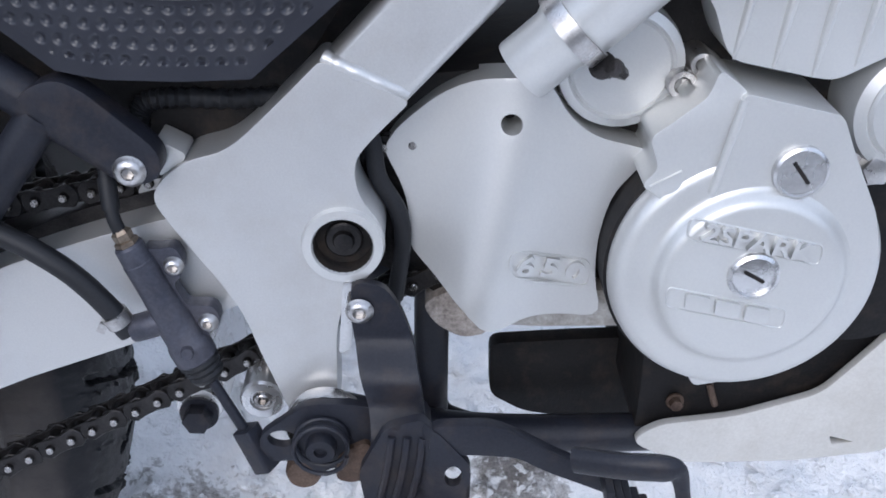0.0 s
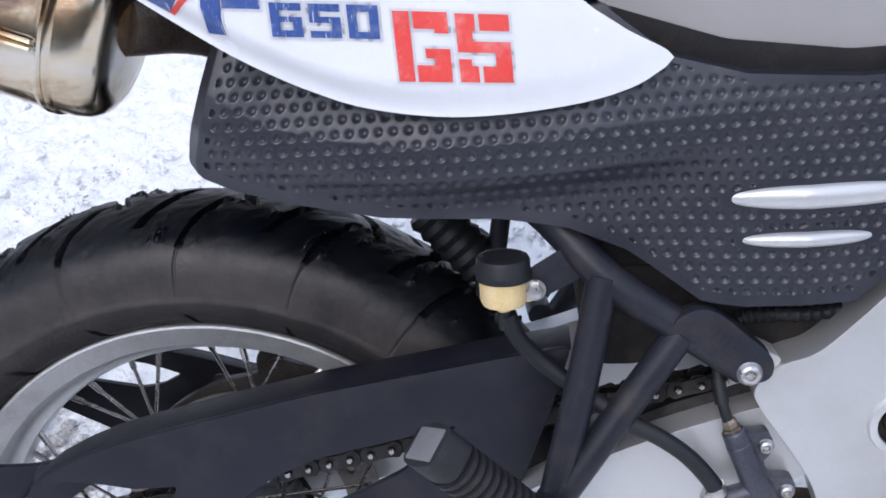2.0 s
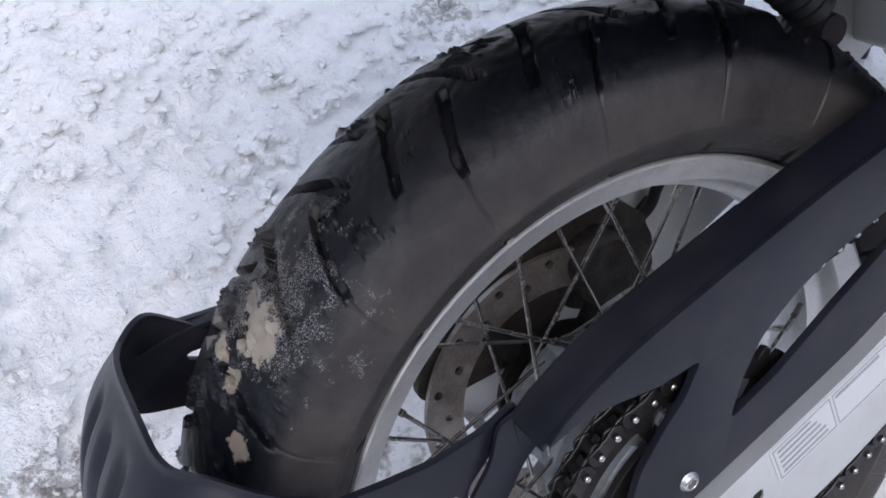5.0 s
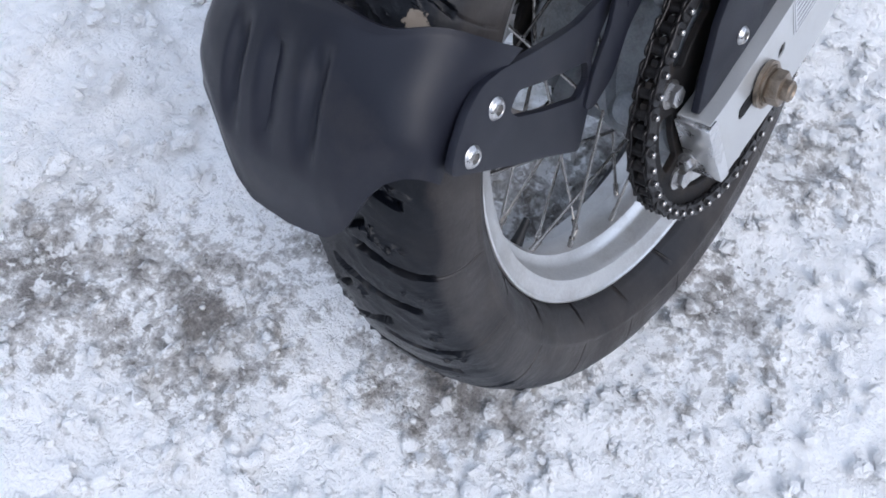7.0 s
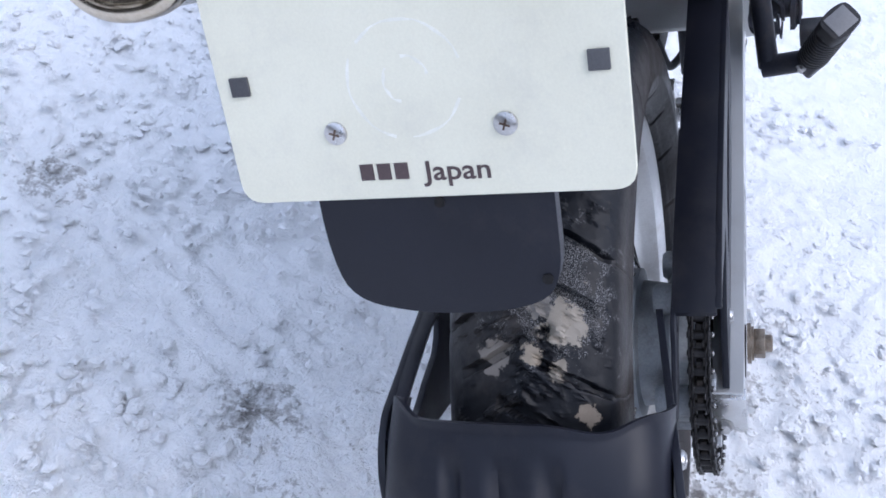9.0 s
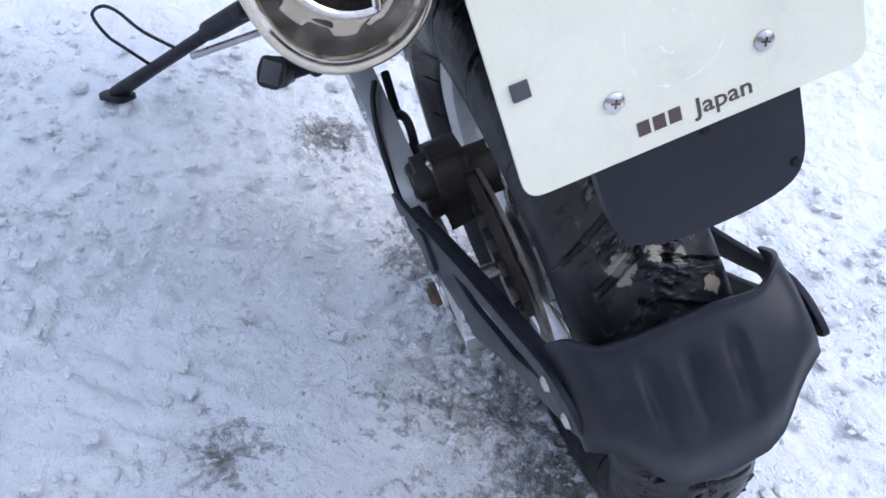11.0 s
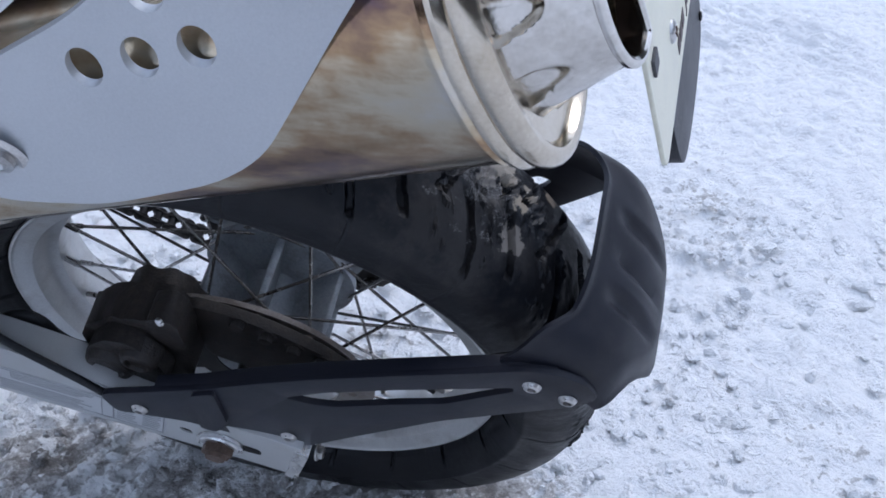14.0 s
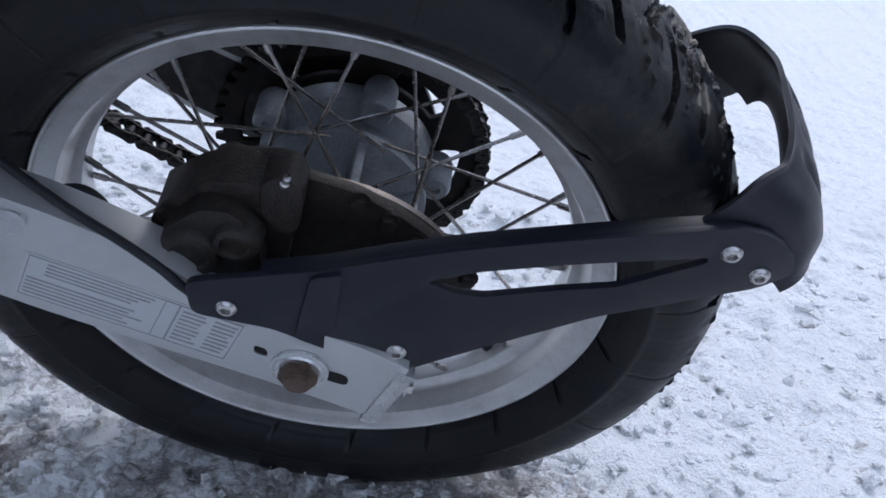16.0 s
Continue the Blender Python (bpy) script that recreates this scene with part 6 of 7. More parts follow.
def rider_controls():
    bracket = [(0.4960, 0.1815), (0.5125, 0.1800), (0.5215, 0.1670), (0.5280, 0.1495), (0.5330, 0.1300), (0.5375, 0.1030), (0.5400, 0.0800), (0.5080, 0.0800), (0.5078, 0.1070), (0.5045, 0.1210), (0.4995, 0.1390), (0.4955, 0.1600)]
    hang = part("footrest_hanger", dense(rounded(bracket, 0.006, 3), -0.153, -0.158, shape=lambda x, z: -0.016 * smoothstep(0.150, 0.128, z) - 0.012 * smoothstep(0.118, 0.100, z), cuts=4, bevel=0.0016, step=0.006), BLACK_STEEL, bike, "black pressed steel footrest hanger")
    part("spacer", prism(rounded([(0.4915, 0.1790), (0.4965, 0.1800), (0.4960, 0.1380), (0.4890, 0.1340)], 0.003), -0.154, -0.146, bevel=0.002), ALLOY, hang, "pale spacer behind the hanger")
    # box of folded sheet that carries the footrest
    wing = [(0.5160, 0.1230), (0.5330, 0.1290), (0.5410, 0.1265), (0.5595, 0.1050), (0.5600, 0.0720), (0.5060, 0.0680), (0.5020, 0.0900)]
    part("footrest_box", dense(rounded(wing, 0.005, 3), -0.196, -0.202, [circle(0.5507, 0.0979, 0.0046, 18, 0.0066)], shape=lambda x, z: -0.006 * smoothstep(0.5340, 0.5400, x) + 0.004 * smoothstep(0.5180, 0.5100, x), cuts=4, bevel=0.002, step=0.006), BLACK_STEEL, hang, "black folded bracket with an oval hole")
    for x in (0.5190, 0.5270, 0.5350):
        part("stiffening_rib", tube([(x, -0.2022, 0.118), (x - 0.002, -0.2040, 0.098), (x - 0.006, -0.2030, 0.074)], 0.0022, 8), BLACK_STEEL, hang)
    part("clamp_tube", rod((0.526, -0.150, 0.092), (0.526, -0.198, 0.094), 0.014), BLACK_STEEL, hang)
    plate = [(0.4460, 0.0885), (0.4595, 0.1000), (0.4727, 0.1108), (0.4966, 0.1115), (0.5140, 0.1080), (0.5150, 0.0700), (0.5000, 0.0560), (0.4870, 0.0690), (0.4792, 0.0617), (0.4680, 0.0725), (0.4471, 0.0705)]
    part("pivot_plate", prism(rounded(plate, 0.006), -0.168, -0.162, [circle(0.4586, 0.0871, 0.0078, 20, 0.0055)], bevel=0.002), BLACK_STEEL, hang, "black pivot plate with a hole")
    part("bright_lobe", lathe([(0.0215, -0.162), (0.0225, -0.160), (0.0225, -0.154), (0.0, -0.154)], 0.4820, 0.0900, 32), ALLOY, hang, "bare metal edge of the pivot")
    part("pivot_boss", lathe([(0, -0.176), (0.0035, -0.176), (0.0035, -0.179), (0.0075, -0.179), (0.0085, -0.177), (0.0085, -0.172), (0.0150, -0.171), (0.0160, -0.166)], 0.4805, 0.0870, 32), BLACK_STEEL, hang)
    part("return_spring", tube([(0.4805 + 0.0145 * math.cos(a), -0.169 - 0.0011 * a, 0.089 + 0.0145 * math.sin(a)) for a in np.linspace(0, 12.5, 40)], 0.0013, 8, 1), BLACK_STEEL, hang)
    part("rusty_lug", prism(rounded([(0.4890, 0.0800), (0.5060, 0.0900), (0.5100, 0.0760), (0.5000, 0.0600), (0.4880, 0.0620)], 0.005), -0.172, -0.150, bevel=0.003), RUSTY, hang, "rust-brown lug")
    part("rusty_disc", lathe([(0, -0.124), (0.0100, -0.124), (0.0112, -0.121), (0.0112, -0.112), (0, -0.112)], 0.4640, 0.0230, 28), RUSTY, hang, "rust-brown round stop")
    lever = [(0.5380, 0.1285), (0.5673, 0.1304), (0.5833, 0.1239), (0.6035, 0.1117), (0.6239, 0.1032), (0.6420, 0.0940), (0.6380, 0.0840), (0.6235, 0.0905), (0.5974, 0.1014), (0.5826, 0.1100), (0.5580, 0.1111), (0.5380, 0.1090)]
    part("brake_pedal", prism(rounded(lever, 0.006, 3), -0.2000, -0.2070, bevel=0.002), BLACK_STEEL, hang, "black forged brake pedal")
    part("pedal_tip", tube([(0.6080, -0.225, 0.1250), (0.630, -0.236, 0.1310), (0.6475, -0.240, 0.1335), (0.6545, -0.240, 0.1300), (0.6595, -0.240, 0.1130), (0.662, -0.24, 0.100)], lambda t: 0.0078 - 0.0042 * smoothstep(0.35, 0.75, t), 12, flat=0.7), BLACK_STEEL, hang)
    for i in range(5):
        x, z = 0.628 + 0.0055 * i, 0.0965 - 0.0048 * i
        part("tooth", box(x - 0.002, x + 0.002, -0.226, -0.205, z, z + 0.009, 0.0006), BLACK_STEEL, hang)
    peg = box(0.512, 0.552, -0.236, -0.204, 0.040, 0.064, 0.006)
    part("footrest", peg, PEG_RUBBER, hang, "black rubber-covered footrest")
    part("drain_bolt", moved(hex_bolt(0.0095, 0.012), pose(0.3905, -0.070, 0.0270)), BLACK_STEEL, hang)
    part("drain_boss", lathe([(0, -0.070), (0.0145, -0.070), (0.0155, -0.066), (0.0155, -0.03), (0, -0.03)], 0.3905, 0.0310, 28), ALLOY, hang)
    part("linkage", prism(rounded([(0.372, 0.075), (0.398, 0.075), (0.408, 0.02), (0.38, 0.018)], 0.008), -0.055, 0.055, bevel=0.004), ALLOY, hang, "alloy suspension linkage")
    # the shock absorber's rubber boot and the strut under the seat
    boot = [(0.0, 0.0)] + [(0.017 + 0.0025 * (i % 2), 0.004 + 0.0055 * i) for i in range(13)] + [(0.0, 0.078)]
    sh = part("shock_absorber", moved(lathe(boot, n=28), axis_turn((0.176, 0.0, 0.3100), (0.2207, 0.0, 0.2595))), HOSE, bike, "black ribbed shock absorber boot")
    part("strut", rod((0.228, 0.0, 0.242), (0.243, 0.0, 0.345), 0.0075), BLACK_STEEL, sh)
    part("eye", moved(lathe([(0, -0.014), (0.012, -0.014), (0.013, 0.0), (0.012, 0.014), (0, 0.014)], n=24), pose(0.2275, 0, 0.2400)), BLACK_STEEL, sh)


rider_controls()


# -- tail, seat and side panels --
def panel_low(x):
    return lerp_table([(0.055, 0.405), (0.0575, 0.390), (0.066, 0.381), (0.0884, 0.3715), (0.1193, 0.3627), (0.1686, 0.3520), (0.2389, 0.3470), (0.2805, 0.3380), (0.3152, 0.3230), (0.3398, 0.3050), (0.3611, 0.2896), (0.3857, 0.2872), (0.4514, 0.2900), (0.4769, 0.3131), (0.5164, 0.3499), (0.5640, 0.4075)], x)


def panel_high(x):
    return lerp_table([(0.055, 0.462), (0.063, 0.468), (0.086, 0.475), (0.10, 0.480), (0.30, 0.470), (0.338, 0.441), (0.3805, 0.430), (0.4448, 0.4262), (0.5076, 0.4295), (0.564, 0.4335)], x)


def panel_crease(x):
    return lerp_table([(0.055, 0.414), (0.07, 0.408), (0.104, 0.391), (0.145, 0.382), (0.19, 0.3765), (0.24, 0.376), (0.27, 0.378), (0.31, 0.3830), (0.341, 0.3855), (0.38, 0.388), (0.564, 0.395)], x)


def panel_y(x, z):
    """How far the dimpled panel stands out from the middle of the machine: full above a crease, tucked in below it."""
    out = lerp_table([(0.055, 0.182), (0.063, 0.190), (0.078, 0.193), (0.20, 0.190), (0.30, 0.179), (0.36, 0.170), (0.48, 0.160), (0.564, 0.154)], x)
    below = panel_crease(x) - z
    tuck = lerp_table([(0.055, 0.010), (0.10, 0.017), (0.20, 0.024), (0.27, 0.027), (0.33, 0.022), (0.375, 0.008), (0.42, 0.0)], x)
    under = 0.5 * (below + math.sqrt(below * below + 0.000016))
    swell = lerp_table([(0.055, 0.5), (0.20, 1.0), (0.34, 0.8), (0.42, 0.2), (0.564, 0.0)], x)
    return out - tuck * math.tanh(under / 0.020) - swell * 0.32 * max(0.0, z - panel_crease(x) - 0.022)


def dimpled_panel(s, parent):
    nx, nz = 520, 150
    pitch_x, pitch_z = 0.0086, 0.0082
    verts = np.zeros((nx + 1, nz + 1, 3))
    for i in range(nx + 1):
        x = 0.055 + 0.509 * i / nx
        lo, hi = panel_low(x), panel_high(x)
        for j in range(nz + 1):
            z = lo + (hi - lo) * j / nz
            y = panel_y(x, z)
            if 0.068 < x < 0.556 and lo + 0.008 < z < hi - 0.004:
                zz = z - 0.02 * (x - 0.3)
                row = round(zz / pitch_z)
                xx = x - (pitch_x / 2 if row % 2 else 0)
                d = math.hypot(xx - pitch_x * round(xx / pitch_x), zz - pitch_z * row)
                bare = max(1 - math.hypot((x - bx) / (bl + 0.004), (z - bz - 0.028 * (x - bx)) / (bh + 0.003)) for bx, bz, bl, bh in ((0.4303, 0.3571, 0.0578, 0.0078), (0.4204, 0.3307, 0.0392, 0.0051)))
                if bare < 0:
                    y -= 0.0017 * smoothstep(0.0029, 0.0012, d)
            lean = 0.36 * max(0.0, z - 0.392) * max(0.0, 1 - (x - 0.055) / 0.12)
            verts[i, j] = (x + lean, s * y, z)
    k = np.arange((nx + 1) * (nz + 1)).reshape(nx + 1, nz + 1)
    faces = np.stack([k[:-1, :-1], k[1:, :-1], k[1:, 1:], k[:-1, 1:]], -1).reshape(-1, 4)
    rim = list(k[:, 0]) + list(k[-1, 1:]) + list(k[-2::-1, -1]) + list(k[0, -2:0:-1])
    flat = verts.reshape(-1, 3)
    back = flat[rim] * (1, 0, 1) + np.array((0.004, s * 0.10, 0.004))
    n0 = len(flat)
    walls = [(rim[i - 1], rim[i], n0 + i, n0 + (i - 1) % len(rim)) for i in range(len(rim))]
    me = bpy.data.meshes.new("dimpled_panel")
    me.from_pydata(np.concatenate([flat, back]), [], [tuple(int(v) for v in q) for q in faces] + [tuple(int(v) for v in q) for q in walls])
    me.materials.append(PANEL)
    me.polygons.foreach_set("use_smooth", [True] * len(me.polygons))
    me.set_sharp_from_angle(angle=radians(50))
    return again("dimpled_panel", me, parent, label="black plastic tail panel covered in small dimples")


LETTERS = {"G": [(0, 0, .30, 1), (.36, 0, 1, .24), (.70, .24, 1, .48), (.54, .34, .70, .48), (.36, .76, 1, 1), (.74, .70, 1, .76)],
           "S": [(0, .76, .36, 1), (.44, .76, 1, 1), (0, .44, .30, .76), (.30, .44, 1, .60), (.70, .24, 1, .44), (0, 0, .36, .24), (.44, 0, 1, .24), (0, .24, .24, .34)],
           "6": [(0, 0, .30, 1), (.30, .78, 1, 1), (.30, 0, 1, .2), (.70, .2, 1, .60), (.30, .44, .70, .60)],
           "5": [(0, .78, 1, 1), (0, .44, .30, .78), (.30, .44, 1, .62), (.70, .2, 1, .44), (0, 0, .70, .2), (.70, 0, 1, .2)],
           "0": [(0, 0, .30, 1), (.70, 0, 1, 1), (.30, 0, .70, .2), (.30, .8, .70, 1)],
           "F": [(0, 0, .34, 1.3), (.36, .46, .95, .72), (.36, .92, 1.0, 1.3)]}


WHITE_LOW = [(p.x, p.y) for p in smooth_path([(-0.205, 0.672, 0), (-0.130, 0.613, 0), (-0.06, 0.560, 0), (0.0078, 0.5205, 0), (0.0418, 0.4966, 0), (0.0815, 0.4692, 0), (0.1116, 0.4502, 0), (0.1406, 0.4351, 0), (0.1711, 0.4238, 0), (0.2194, 0.4166, 0),
                                                (0.2763, 0.4190, 0), (0.3130, 0.4265, 0), (0.3330, 0.4370, 0)], 8)]


def white_y(x, z):
    flare = lerp_table([(-0.21, 0.258), (-0.10, 0.236), (0.03, 0.236), (0.10, 0.231), (0.188, 0.2135), (0.25, 0.2000), (0.30, 0.188), (0.338, 0.178)], x)
    edge = lerp_table(WHITE_LOW, x)
    return flare - lerp_table([(0.0, 0.016), (0.16, 0.014), (0.25, 0.007), (0.34, 0.003)], x) * (1 - smoothstep(0, 0.022, z - edge)) - 0.5 * max(0, z - 0.50) * 0.6


def tail():
    hem = [(p.x, p.y) for p in smooth_path([(0.24, 0.505, 0), (0.3113, 0.4640, 0), (0.3377, 0.4520, 0), (0.3675, 0.4425, 0), (0.3972, 0.4375, 0), (0.4299, 0.4365, 0), (0.4782, 0.4385, 0), (0.5628, 0.4425, 0), (0.70, 0.46, 0)], 6)]
    seat = prism(hem + [(0.72, 0.60), (0.30, 0.62), (0.10, 0.64), (0.0, 0.62)], -0.150, 0.150, bevel=0.02, seg=5)
    st = part("seat", seat, SEAT, bike, "grey vinyl seat above the tail panel")
    core = prism(rounded([(0.06, 0.46), (0.10, 0.39), (0.28, 0.35), (0.36, 0.30), (0.46, 0.30), (0.57, 0.43), (0.58, 0.46), (0.34, 0.47), (0.10, 0.60), (-0.16, 0.60), (-0.18, 0.56)], 0.01), -0.135, 0.135, bevel=0.01)
    tl = part("tail_unit", core, PLASTIC, bike, "black tail unit under the seat")
    part("battery_box", prism(rounded([(0.288, 0.30), (0.355, 0.30), (0.36, 0.262), (0.33, 0.230), (0.30, 0.230), (0.288, 0.26)], 0.008), -0.120, 0.120, bevel=0.004), DULL_BLACK, tl)
    part("inner_cover", prism(rounded([(0.28, 0.36), (0.285, 0.325), (0.335, 0.268), (0.355, 0.252), (0.39, 0.239), (0.407, 0.231), (0.425, 0.236), (0.452, 0.252), (0.505, 0.34)], 0.01), -0.118, 0.118, bevel=0.006), DULL_BLACK, tl, "black inner cover below the panel")
    part("air_box", prism(rounded([(0.44, 0.26), (0.505, 0.282), (0.58, 0.34), (0.80, 0.50), (0.80, 0.57), (0.56, 0.50), (0.46, 0.33)], 0.008), -0.108, 0.108, bevel=0.006), DULL_BLACK, tl, "black air box inside the frame")
    part("ribbed_hose", tube([(0.3868, -0.120, 0.2480), (0.3872, -0.121, 0.2563), (0.3932, -0.121, 0.2626), (0.4104, -0.121, 0.2647), (0.436, -0.121, 0.2647), (0.462, -0.119, 0.2670)], lambda t: 0.0050 + 0.0007 * math.sin(120 * t), 10, 16), HOSE, tl)
    part("seat_rail", prism(rounded([(0.30, 0.470), (0.338, 0.440), (0.3805, 0.428), (0.4448, 0.4245), (0.57, 0.432), (0.58, 0.446), (0.44, 0.440), (0.37, 0.448)], 0.006), -0.152, 0.152, bevel=0.004), DULL_BLACK, tl, "black strip below the seat")
    white = WHITE_LOW + rounded([(0.3385, 0.4410), (0.3330, 0.4470), (0.3118, 0.4583), (0.2921, 0.4715), (0.24, 0.515), (0.16, 0.575), (0.06, 0.625), (-0.06, 0.675), (-0.20, 0.715)], 0.003, 3)[2:]
    for s in (-1, 1):
        dp = dimpled_panel(s, bike)
        for (x0, x1, z0, h) in ((0.3725, 0.4881, 0.3571, 0.0078), (0.3812, 0.4595, 0.3307, 0.0051)):
            mx = (x0 + x1) / 2
            def dome(u, v, mx=mx, hx=(x1 - x0) / 2, z0=z0, h=h):
                c, q = math.cos(2 * math.pi * u), math.sin(2 * math.pi * u)
                x = mx + v * hx * math.copysign(abs(c) ** 0.8, c)
                z = z0 + 0.028 * (x - mx) + v * h * math.copysign(abs(q) ** 0.85, q)
                return (x, s * (panel_y(x, z) - 0.0012 + 0.0062 * math.sqrt(max(0.0, 1 - v ** 2.2))), z)
            part("trim_blade", sheet(64, 10, dome), SILVER, dp, "long silver oval trim")
        sp = part("side_panel", dense(white, 0.0, s * 0.004, shape=lambda x, z: s * (white_y(x, z) - 0.004), cuts=7, bevel=0.0012, step=0.0035), WHITE, bike, "white painted side panel with red and blue lettering")

        def mark(polys, material, lift, name, label=""):
            bm = None
            for poly in polys:
                if s > 0:
                    poly = poly[::-1]
                bm = join(bm, dense(poly, 0.0, s * 0.0003, shape=lambda x, z: s * (white_y(x, z) + lift), cuts=5, bevel=0, step=0.003))
            part(name, bm, material, sp, label)

        def glyph(ch, o, u, v, material, grow=0.0):
            o, u, v = Vector(o), Vector(u), Vector(v)
            at = lambda a, b: tuple(o + u * a + v * b)
            g1, g2 = 0.0014 / u.length, 0.0014 / v.length
            mark([[at(a0 - g1, b0 - g2), at(a1 + g1, b0 - g2), at(a1 + g1, b1 + g2), at(a0 - g1, b1 + g2)] for a0, b0, a1, b1 in LETTERS[ch]], EDGE, 0.0003, "letter_border")
            mark([[at(a0, b0), at(a1, b0), at(a1, b1), at(a0, b1)] for a0, b0, a1, b1 in LETTERS[ch]], material, 0.0008, "letter", "printed " + ("red" if material == RED else "blue") + " letter")

        if s < 0:
            glyph("G", (0.1888, 0.4400), (0.0280, -0.0024), (-0.0020, 0.0368), RED)
            glyph("S", (0.2210, 0.4374), (0.0280, -0.0024), (-0.0024, 0.0362), RED)
            for i, ch in enumerate("650"):
                glyph(ch, (0.1262 + 0.0192 * i, 0.4672 - 0.0016 * i), (0.0156, -0.0013), (-0.0006, 0.0172), BLUE)
            glyph("F", (0.0915, 0.4695), (0.0310, -0.0026), (0.0005, 0.0310), BLUE)
            mark([[(0.0540, 0.4914), (0.0714, 0.4808), (0.0900, 0.4950), (0.0895, 0.5120)]], BLUE, 0.0004, "stripe", "blue slanting stripe")
            mark([[(0.0714, 0.4808), (0.0745, 0.4790), (0.0902, 0.4905), (0.0900, 0.4950)]], RED, 0.0004, "stripe", "thin red stripe")
            mark([[(0.0219, 0.5130), (0.0375, 0.5024), (0.0640, 0.5220), (0.0480, 0.5330)]], BLUE, 0.0004, "stripe")
            mark([[(0.0375, 0.5024), (0.0405, 0.5008), (0.0680, 0.5205), (0.0640, 0.5220)]], RED, 0.0004, "stripe")


tail()


# -- silencers --
def silencer(s):
    front, ring = Vector((0.012, s * 0.165, 0.4745 if s < 0 else 0.4690)), Vector((-0.273, s * 0.156, 0.573))
    a = (ring - front).normalized()
    L = (ring - front).length
    t = axis_turn(front, ring)
    # the turned section is squeezed to an upright oval
    up = (Vector((0, 0, 1)) - a * a.z).normalized()
    side = up.cross(a)

    def oval(bm):
        for v in bm.verts:
            d = v.co - front
            k, h, w = d.dot(a), d.dot(up), d.dot(side)
            h, w = h * 1.06, w * 0.84
            r = math.hypot(h / 1.06, w / 0.84)
            if r > 0.03 and k < L + 0.014:
                # flatter sides with two soft creases
                c, q = h / 1.06 / r, w / 0.84 / r
                g = (abs(c) ** 2.5 + abs(q) ** 2.5) ** (-1 / 2.5)
                h, w = h * (1 + 0.6 * (g - 1)), w * (1 + 0.6 * (g - 1))
            v.co = front + a * k + up * h + side * w
        return bm

    body = lathe([(0.0, -0.020), (0.034, -0.020), (0.0440, -0.0185), (0.0500, -0.0150), (0.0535, -0.0095), (0.0552, -0.002), (0.0556, 0.006), (0.0572, 0.0075), (0.0577, 0.0095), (0.0566, 0.0112), (0.0577, 0.0130), (0.0572, 0.0152), (0.0560, 0.0168), (0.0562, L - 0.020), (0.0578, L - 0.016), (0.0562, L - 0.012)], n=96)
    sl = part("silencer", oval(moved(body, t)), STAINLESS, bike, "heat-stained stainless steel silencer can")
    # the long folded seam that runs from end to end
    seam = [front + a * k - up * 0.0130 + side * math.copysign(0.0484, s * side.y) for k in np.linspace(0.016, L - 0.022, 24)]
    for j, drop in enumerate((0.0, 0.0045) if s < 0 else ()):
        part("seam", tube([tuple(q - up * drop) for q in seam], 0.0013, 8, 1), STAINLESS, sl, "folded seam along the can" if j == 0 else "")
    band = lathe([(0.0560, L - 0.014), (0.0588, L - 0.0125), (0.0597, L - 0.0100), (0.0588, L - 0.0075), (0.0578, L - 0.0065), (0.0594, L - 0.0045), (0.0602, L - 0.0020), (0.0598, L + 0.0010), (0.0582, L + 0.0034), (0.0555, L + 0.0046), (0.0525, L + 0.0042), (0.0505, L + 0.0022), (0.0498, L + 0.0005)], n=96)
    part("end_band", oval(moved(band, t)), WARM_CHROME, sl, "polished rolled end band")

    # outlet: a cone with pressed scallops that ends in a half-round mouth, and a round pipe within it
    def at(k, h, w):
        return front + a * (L + k) + up * h + side * (-s * w)

    def mouth(u):
        """Half-round outline, its flat side towards the wheel: height and way out from the middle."""
        g = 2 * math.pi * u
        h, w = 0.0365 * math.cos(g), 0.0365 * math.sin(g)
        return h + 0.008, (w * 0.95 - 0.006 if w > 0 else -0.006 + 0.10 * w)

    def cone(u, v):
        g = 2 * math.pi * u
        off = ((g - 1.1 + 0.36) % 0.72 - 0.36) / 0.21
        dent = 0.0042 * smoothstep(0.0, 0.6, 1 - off * off - ((v - 0.04) / 0.58) ** 2) * (1 if math.sin(g) > -0.1 else 0.3)
        h0, w0 = 0.0490 * math.cos(g) + 0.002, 0.0395 * math.sin(g)
        h1, w1 = mouth(u)
        f = v ** 0.75
        k = 1 - dent / 0.045
        return at(-0.002 + 0.038 * v, (h0 + (h1 - h0) * f) * k, (w0 + (w1 - w0) * f) * k)
    c = sheet(240, 36, cone)
    bmesh.ops.remove_doubles(c, verts=c.verts, dist=1e-5)
    bmesh.ops.solidify(c, geom=c.faces[:], thickness=0.0016)
    part("outlet_cone", c, CHROME, sl, "polished scalloped outlet cone with a half-round mouth")
    lip = [tuple(at(0.0365, *mouth(x))) for x in np.linspace(0, 1, 80)]
    part("outlet_lip", tube(lip, 0.0022, 8, 1), CHROME, sl)
    c0, c1 = at(0.031, 0.001, 0.0085), at(-0.04, 0.001, 0.0085)
    pt = axis_turn(c0, c1)
    part("outlet_pipe", moved(lathe([(0.0128, 0.0), (0.0140, 0.0), (0.0140, 0.06), (0.0128, 0.06)], n=40, closed=True), pt), STAINLESS, sl)
    part("baffle", sheet(48, 4, lambda u, v: at(0.006, (0.004 + 0.036 * v) * math.cos(2 * math.pi * u), (0.003 + 0.027 * v) * math.sin(2 * math.pi * u)), thick=0.001), RUSTY, sl)
